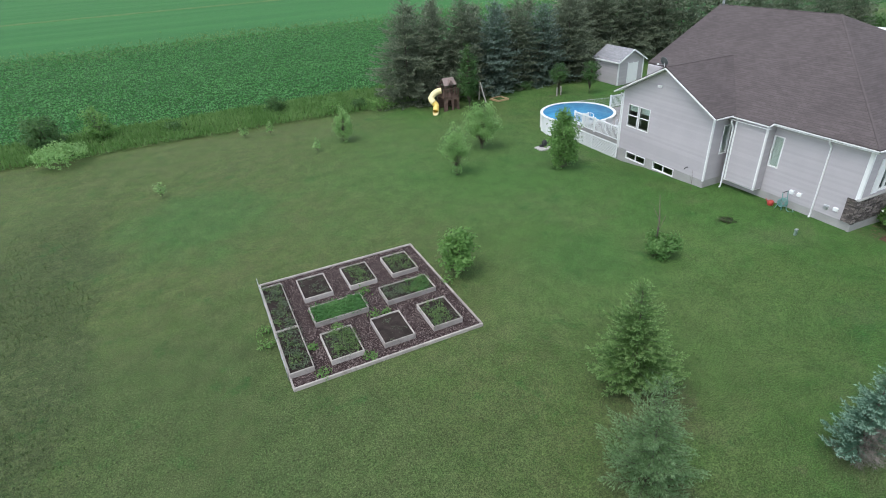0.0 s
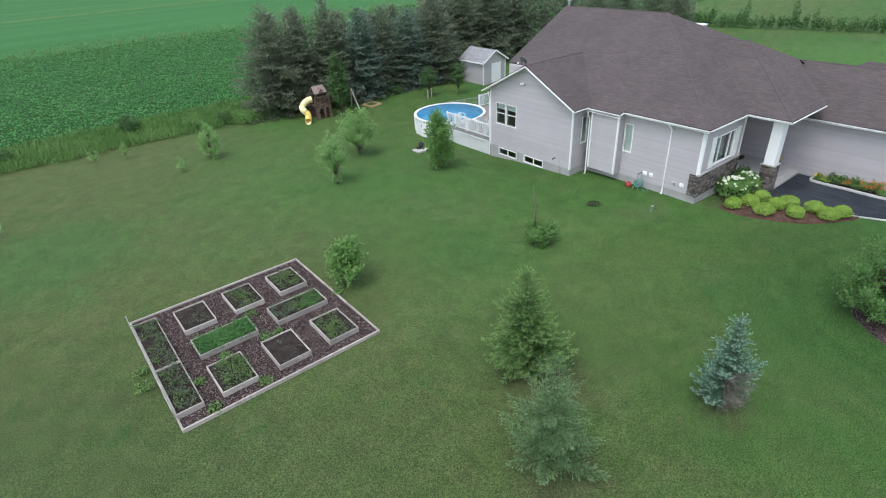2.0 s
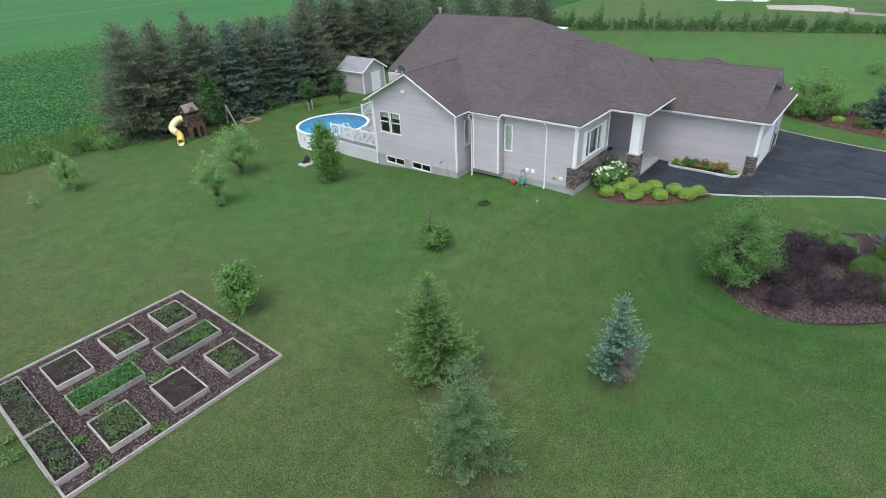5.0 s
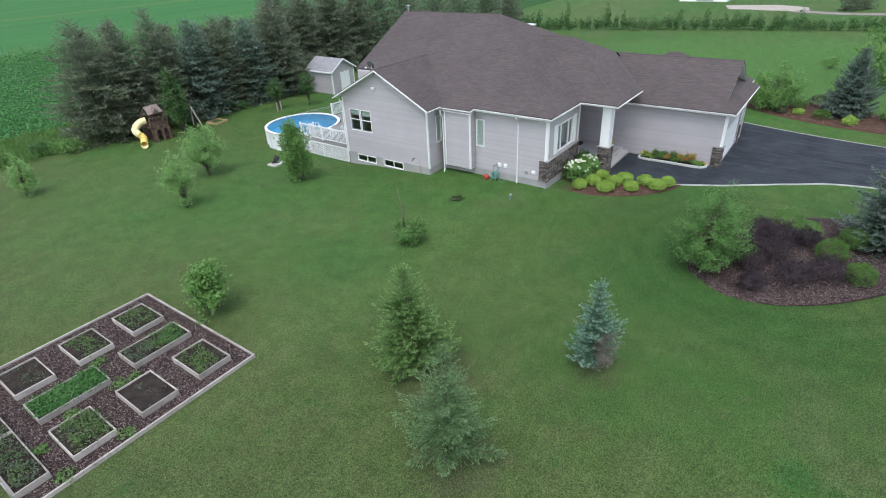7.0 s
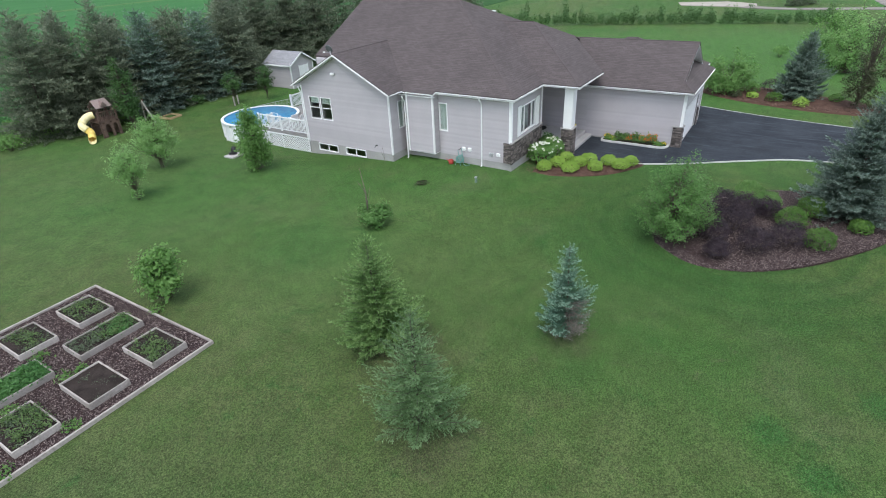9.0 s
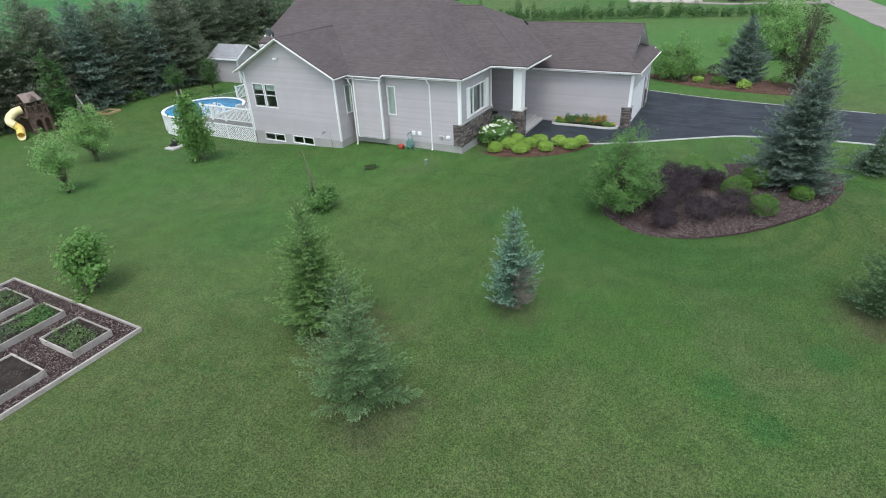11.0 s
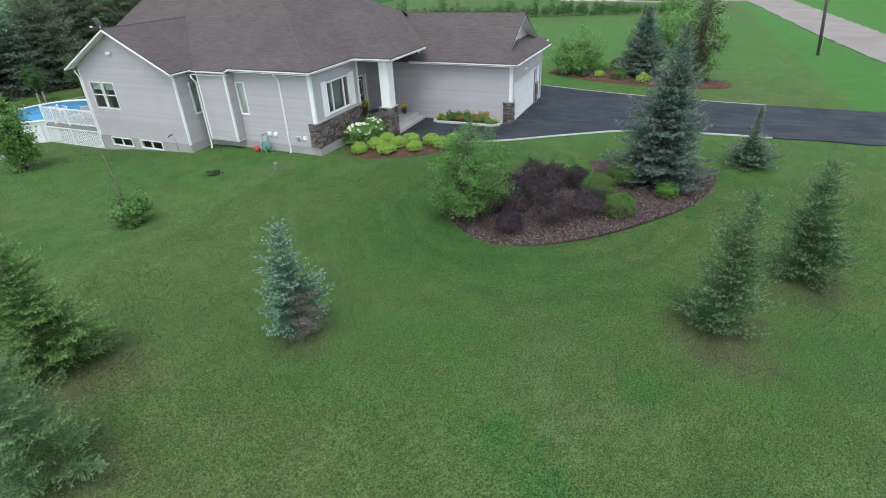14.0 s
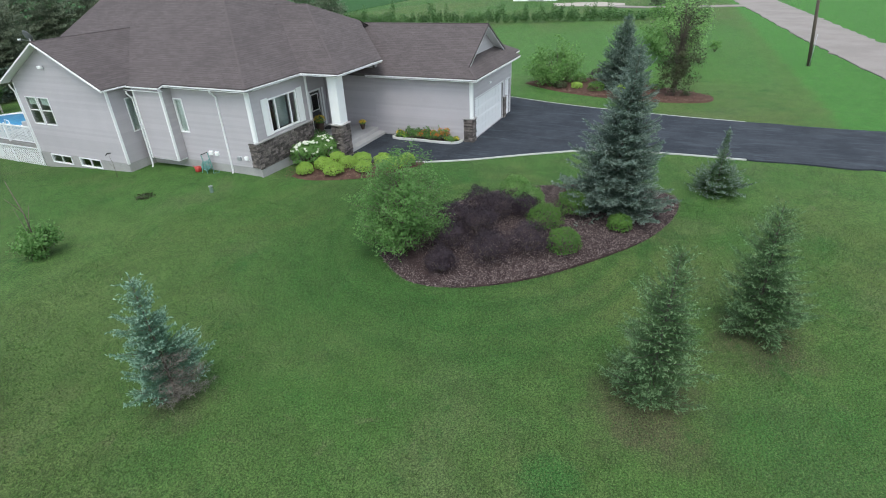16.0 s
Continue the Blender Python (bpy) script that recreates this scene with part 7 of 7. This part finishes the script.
for s in (-1, 1):
    mesh_obj("gable", [(-hw, s * hd, 2.3), (hw, s * hd, 2.3), (0, s * hd, 3.15), (-hw, s * (hd - 0.1), 2.3), (hw, s * (hd - 0.1), 2.3), (0, s * (hd - 0.1), 3.15)], [(0, 1, 2), (5, 4, 3), (0, 3, 4, 1), (1, 4, 5, 2), (2, 5, 3, 0)], SIDING, shed)
for k in range(19):
    z = 0.08 + k * 0.118
    for m_, ln in ((Matrix.Translation((-hw - 0.002, 0, z)) @ Matrix.Rotation(radians(-90), 4, "Z"), 2 * hd), (Matrix.Translation((0, -hd - 0.002, z)), 2 * hw)):
        ob = new("siding_board", CLAP)
        ob.parent = shed
        ob.matrix_basis = m_ @ Matrix.Diagonal((ln, 0.014, 0.118, 1))
for a, b in (((-hw - 0.22, 2.16), (0, 3.22)), ((hw + 0.22, 2.16), (0, 3.22))):
    roof_plane([(a[0], -hd - 0.25, a[1]), (a[0], hd + 0.25, a[1]), (b[0], hd + 0.25, b[1]), (b[0], -hd - 0.25, b[1])], shed, SHED_SHINGLE, thick=0.07)
for a, b in (((-hw - 0.24, -hd - 0.27, 2.12), (0, -hd - 0.27, 3.18)), ((hw + 0.24, -hd - 0.27, 2.12), (0, -hd - 0.27, 3.18)), ((-hw - 0.24, -hd - 0.27, 2.12), (-hw - 0.24, hd + 0.27, 2.12))):
    beam("fascia", a, b, 0.05, 0.12, WHITE, shed)
for sx in (-1, 1):
    box("corner_trim", sx * hw - 0.06, sx * hw + 0.06, -hd - 0.03, -hd + 0.05, 0.0, 2.28, WHITE, shed)
door = box("door", -0.35, 0.75, -hd - 0.05, -hd - 0.014, 0.06, 1.95, WHITE, shed, "white double door", bevel=0.01)
for a in (-0.42, 0.2, 0.75):
    box("door_trim", a, a + 0.07, -hd - 0.07, -hd - 0.012, 0.05, 2.02, WHITE, shed)
round_shrub(42.4, 40.0, 0.8, 2.4, PALELEAF, "tall loose lilac beside the shed", 211, 0.14, 1100, lump=0.3)

# ---- play tower, slide, swing beam and sandbox ----
play = thing("play_tower", 20.62, 43.4, 0, "brown wooden play tower with a yellow tube slide", "play tower")
play.scale = (0.87, 0.87, 0.87)
for sx in (-0.8, 0.8):
    for sy in (-0.75, 0.75):
        box("post", sx - 0.05, sx + 0.05, sy - 0.05, sy + 0.05, -0.1, 2.24, BROWNWOOD, play, bevel=0.008)
for k in range(11):
    ob = box("platform_board", -0.8, 0.8, -0.068, 0.068, -0.02, 0.02, BROWNWOOD, play)
    ob.location = (0, -0.72 + k * 0.144, 1.45)
box("beam", -0.85, 0.85, -0.8, -0.72, 1.28, 1.42, BROWNWOOD, play)
box("beam", -0.85, -0.77, -0.75, 0.75, 1.28, 1.42, BROWNWOOD, play)
for y in (-0.77, 0.77):
    for k in range(9):
        a = -0.7 + k * 0.175
        box("railing_slat", a - 0.035, a + 0.035, y - 0.012, y + 0.012, 1.47, 2.15, BROWNWOOD, play)
    box("railing_cap", -0.82, 0.82, y - 0.05, y + 0.05, 2.15, 2.2, BROWNWOOD, play)
for k in range(4):
    a = -0.05 + k * 0.2
    box("railing_slat", -0.812, -0.788, a - 0.035, a + 0.035, 1.47, 2.15, BROWNWOOD, play)
for k in range(6):
    z = 0.02 + k * 0.2
    box("wall_board", -0.78, -0.45, -0.8, -0.77, z, z + 0.19, BROWNWOOD, play)
    box("wall_board", 0.0, 0.22, -0.8, -0.77, z, z + 0.19, BROWNWOOD, play)
    box("wall_board", 0.6, 0.78, -0.8, -0.77, z, z + 0.19, BROWNWOOD, play)
    box("wall_board", -0.74, 0.74, 0.74, 0.77, z, z + 0.19, BROWNWOOD, play)
    box("wall_board", 0.77, 0.8, -0.7, 0.7, z, z + 0.19, BROWNWOOD, play)
for c0, c1 in ((-0.45, 0.0), (0.22, 0.6)):
    n_ = 8
    vs, fs = [], []
    cx, hw2 = (c0 + c1) / 2, (c1 - c0) / 2
    for i in range(n_ + 1):
        a = math.pi * i / n_
        for yv in (-0.8, -0.77):
            vs.append((cx - hw2 * math.cos(a), yv, 0.85 + 0.25 * math.sin(a)))
            vs.append((cx - hw2 * math.cos(a), yv, 1.28))
    for i in range(n_):
        b_ = i * 4
        fs += [(b_, b_ + 4, b_ + 5, b_ + 1), (b_ + 2, b_ + 3, b_ + 7, b_ + 6), (b_, b_ + 2, b_ + 6, b_ + 4)]
    mesh_obj("arch", vs, fs, BROWNWOOD, play)
for s in (-1, 1):
    mesh_obj("canopy_slope", [(-0.7, s * 0.68, 2.52), (0.7, s * 0.68, 2.52), (0.62, 0, 3.12), (-0.62, 0, 3.12), (-0.7, s * 0.68, 2.48), (0.7, s * 0.68, 2.48), (0.62, 0, 3.08), (-0.62, 0, 3.08)],
             [(0, 1, 2, 3), (7, 6, 5, 4), (0, 4, 5, 1), (1, 5, 6, 2), (2, 6, 7, 3), (3, 7, 4, 0)], surface("canopy_boards_%d" % (s + 2), (0.2, 0.15, 0.14), (0.28, 0.22, 0.2), 3, 30, 0.75, 0.1), play, "faded red-brown roof")
for sx in (-0.58, 0.58):
    for sy in (-0.56, 0.56):
        beam("canopy_post", (sx, sy, 1.45), (sx, sy, 2.56), 0.07, 0.07, BROWNWOOD, play)
dorm = surface("dormer_boards", (0.16, 0.11, 0.1), (0.22, 0.16, 0.145), 3, 30, 0.75, 0.1)
mesh_obj("canopy_dormer", [(-0.28, -0.78, 2.62), (0.28, -0.78, 2.62), (0, -0.78, 3.0), (-0.28, -0.2, 2.62), (0.28, -0.2, 2.62), (0, -0.12, 3.0)], [(0, 1, 2), (5, 4, 3), (0, 2, 5, 3), (2, 1, 4, 5), (1, 0, 3, 4)], dorm, play, "small gabled dormer of the tower roof")


def slide():
    pts = [Vector(p) for p in ((-0.75, 0.0, 1.95), (-1.2, 0.1, 1.88), (-1.75, 0.0, 1.6), (-2.0, -0.25, 1.3), (-1.85, -0.5, 1.02), (-1.72, -0.68, 0.76), (-1.85, -0.95, 0.5), (-2.05, -1.25, 0.32))]
    fine = []
    for i in range(len(pts) - 1):
        a, b, c, d = pts[max(i - 1, 0)], pts[i], pts[i + 1], pts[min(i + 2, len(pts) - 1)]
        for k in range(5):
            t = k / 5
            fine.append(0.5 * (2 * b + (c - a) * t + (2 * a - 5 * b + 4 * c - d) * t * t + (3 * b - a - 3 * c + d) * t ** 3))
    fine.append(pts[-1])
    cut = len(fine) * 5 // 9
    for n_, run, m_ in (("slide_upper_tube", fine[: cut + 1], PALEYELLOW), ("slide_lower_tube", fine[cut:], YELLOW)):
        vs, fs = [], []
        for rad in (0.3, 0.275):
            v, f = tube_data(run, [rad] * len(run), 16)
            o_ = len(vs)
            vs += v
            fs += [tuple(i + o_ for i in g) for g in f[:-2]]
        e_ = len(run) * 16
        for k in range(16):
            k2 = (k + 1) % 16
            fs.append((k, k2, e_ + k2, e_ + k))
            fs.append((e_ - 16 + k, e_ - 16 + k2, 2 * e_ - 16 + k2, 2 * e_ - 16 + k))
        mesh_obj(n_, vs, fs, m_, play, smooth=True)
    vs, fs = [], []
    for i, (yv, zc) in enumerate(((-1.2, 0.24), (-1.65, 0.14))):
        for k in range(9):
            a = math.pi + math.pi * k / 8
            for rad in (0.31, 0.28):
                vs.append((-2.03 - 0.2 * i + rad * math.cos(a), yv, max(0.02, zc + 0.12 + rad * 0.7 * math.sin(a))))
    for k in range(8):
        fs += [(2 * k, 2 * k + 2, 18 + 2 * k + 2, 18 + 2 * k), (2 * k + 1, 18 + 2 * k + 1, 18 + 2 * k + 3, 2 * k + 3)]
    fs += [(0, 18, 19, 1), (16, 17, 35, 34)]
    mesh_obj("slide_lip", vs, fs, PALEYELLOW, play, smooth=True)


slide()
swing = thing("swing_frame", 24.1, 43.85, 0, "brown wooden swing beam on a leaning A-frame", "swing frame")
beam("beam", (-2.7, -0.35, 1.8), (0.15, 0.05, 1.75), 0.1, 0.14, BROWNWOOD, swing, bevel=0.01)
beam("leg", (0, 0, 1.75), (0.25, -0.7, -0.05), 0.1, 0.1, TIMBER, swing, bevel=0.01)
beam("leg", (0, 0, 1.75), (0.25, 0.7, -0.05), 0.1, 0.1, TIMBER, swing, bevel=0.01)
beam("brace", (0.1, -0.3, 1.0), (0.1, 0.3, 1.0), 0.06, 0.08, BROWNWOOD, swing)
SANDWOOD = surface("tan_timber", (0.36, 0.25, 0.13), (0.46, 0.34, 0.2), 2.0, 30, 0.8, 0.2)
sand = thing("sandbox", 25.85, 43.35, 0, "square timber sandbox on the grass", "sandbox")
sand.rotation_euler = (0, 0, radians(8))
for a, b, c, d in ((-0.75, 0.75, -0.75, -0.62), (-0.75, 0.75, 0.62, 0.75), (-0.75, -0.62, -0.62, 0.62), (0.62, 0.75, -0.62, 0.62)):
    plank(sand, a * 0.85, b * 0.85, c * 0.85, d * 0.85, -0.02, 0.14, "timber").data.materials[0] = SANDWOOD
box("sand", -0.52, 0.52, -0.52, 0.52, -0.05, 0.05, LAWN, sand, "grass grown over the sand")

# ---- small things by the house ----
pt = thing("utility_post", 24.25, 13.3, 0.1, "short grey-green utility post in the lawn", "post")
box("post", -0.07, 0.07, -0.05, 0.05, -0.15, 0.3, GREENBOX, pt, bevel=0.012)
box("cap", -0.08, 0.08, -0.06, 0.06, 0.3, 0.36, GREYMETAL, pt, bevel=0.015)
reel = thing("hose_reel", 26.2, 15.45, 0.15, "grey-green garden hose wound on a reel cart", "hose reel")
for k in range(7):
    pts = [(0.1 * math.sin(k * 1.9) * 0.3 + (k - 3) * 0.045, (0.19 + 0.015 * (k % 3)) * math.cos(a), 0.34 + (0.19 + 0.015 * (k % 3)) * math.sin(a)) for a in [2 * math.pi * i / 16 for i in range(17)]]
    tube("hose_coil", pts, 0.02, TEAL, reel, sides=6)
for s in (-0.2, 0.2):
    beam("frame_side", (s, -0.15, 0.0), (s, 0.0, 0.95), 0.03, 0.03, TEAL, reel)
    beam("frame_side", (s, 0.2, 0.0), (s, 0.0, 0.6), 0.03, 0.03, TEAL, reel)
beam("handle", (-0.2, 0.0, 0.95), (0.2, 0.0, 0.95), 0.03, 0.03, BLACK, reel)
tube("loose_hose", [(0.1, -0.2, 0.03), (-0.1, -0.45, 0.03), (0.1, -0.6, 0.03), (0.3, -0.4, 0.03)], 0.018, TEAL, reel, sides=6)
can = thing("watering_can", 26.1, 16.0, 0.15, "red plastic watering can on the grass", "watering can")
lathe("can_body", [(0.12, 0.0), (0.15, 0.03), (0.15, 0.22), (0.11, 0.27)], 0, 0, 0, RED, can)
tube("spout", [(0, 0.12, 0.08), (0, 0.3, 0.28)], [0.03, 0.018], RED, can)
tube("can_handle", [(0, -0.1, 0.25), (0, -0.2, 0.2), (0, -0.14, 0.05)], 0.012, RED, can)


def flower_pot(x, y, z, size, mat, seed, label):
    p = thing("flower_pot", x, y, z, label, "flower pot", "porch pots")
    lathe("pot", [(0.1 * size, 0.0), (0.17 * size, 0.2 * size), (0.2 * size, 0.38 * size), (0.22 * size, 0.42 * size), (0.17 * size, 0.42 * size), (0.16 * size, 0.36 * size)], 0, 0, 0, TERRACOTTA, p)
    r = np.random.default_rng(seed)
    v = r.normal(0, 1, (420, 3))
    v /= np.linalg.norm(v, axis=1)[:, None]
    q = v * np.array([0.24, 0.24, 0.18]) * size * r.uniform(0.5, 1, (420, 1)) + np.array([0, 0, 0.52 * size])
    tri_obj("leaves", leaves(q, v, 0.08, r), LEAF, p, n=4)
    v2 = v[:110].copy()
    v2[:, 2] = np.abs(v2[:, 2])
    tri_obj("flowers", leaves(v2 * np.array([0.26, 0.26, 0.2]) * size + np.array([0, 0, 0.54 * size]), v2, 0.08, r, 0.9, 0.4), mat, p, n=4)


mat_ = thing("doormat", 34.05, 13.55, 0.4, "dark oval doormat on the porch slab", "doormat")
bm = bmesh.new()
bmesh.ops.create_cone(bm, cap_ends=True, segments=28, radius1=0.5, radius2=0.49, depth=0.02, matrix=Matrix.Translation((0, 0, 0.012)) @ Matrix.Diagonal((1, 0.62, 1, 1)))
part("mat", bm, BLACK, mat_)
flower_pot(33.0, 13.5, 0.4, 1.3, GOLD, 1, "dark pot of yellow flowers on the porch slab")
flower_pot(34.2, 11.4, 0.4, 0.75, GOLD, 2, "dark pot of yellow flowers beside the garage wall")

# kerbed flower bed along the garage wall
pl = smooth_line([(34.84, 9.35), (34.3, 9.45), (34.1, 9.1), (34.12, 7.5), (34.12, 6.0), (34.35, 5.5), (34.76, 5.42)])
kerb("planter_kerb", pl, -0.05, 0.16, 0.12, KERB, "curved pale concrete edging round a flower bed")
flat("planter_soil", [(34.84, 9.3)] + [(a + 0.05, b) for a, b in pl[2:-2]] + [(34.84, 5.45)], 0.1, MULCH, "mulch in the flower bed by the garage", "flower bed", thick=0.2)
rp = random.Random(4)
for k in range(26):
    y = 5.7 + 3.5 * k / 25
    m_ = rp.choice((GOLD, GOLD, LIME, LEAF)) if y < 6.2 or y > 8.6 else rp.choice((ORANGE, GOLD, DEEPLEAF, ORANGE))
    if 6.2 < y < 6.9:
        m_ = ORANGE
    if 7.9 < y < 8.6:
        m_ = DEEPLEAF
    h_ = rp.uniform(0.35, 0.75) if 6.2 < y < 8.6 else rp.uniform(0.2, 0.32)
    fl_ = round_shrub(34.45 + rp.uniform(-0.16, 0.16), y, 0.2, h_, LEAF, "flowering bedding plant beside the garage", 300 + k, 0.08, 170, "bedding plants", 0.3, "flower", 0.1)
    r_ = np.random.default_rng(400 + k)
    v = r_.normal(0, 1, (34, 3))
    v[:, 2] = np.abs(v[:, 2])
    v /= np.linalg.norm(v, axis=1)[:, None]
    tri_obj("blossoms", leaves(v * np.array([0.2, 0.2, h_ * 0.55]) + np.array([0, 0, h_ * 0.5]), v, 0.085, r_, 0.9, 0.4), m_, fl_, n=4)

# ---- utility pole at the road ----
pole = thing("utility_pole", 61.8, -14.1, 0, "weathered brown wooden utility pole beside the road", "utility pole")
tube("pole", [(0, 0, -0.3), (0.05, 0.5, 4.5), (0.1, 1.0, 9.0)], [0.135, 0.115, 0.095], POLEWOOD, pole, sides=12)
beam("crossarm", (-0.9, 1.2, 8.4), (1.1, 0.65, 8.4), 0.1, 0.12, POLEWOOD, pole)
tube("ground_wire_guard", [(-0.17, 0, 0.0), (-0.16, 0, 2.4)], 0.025, GREYMETAL, pole, sides=6)
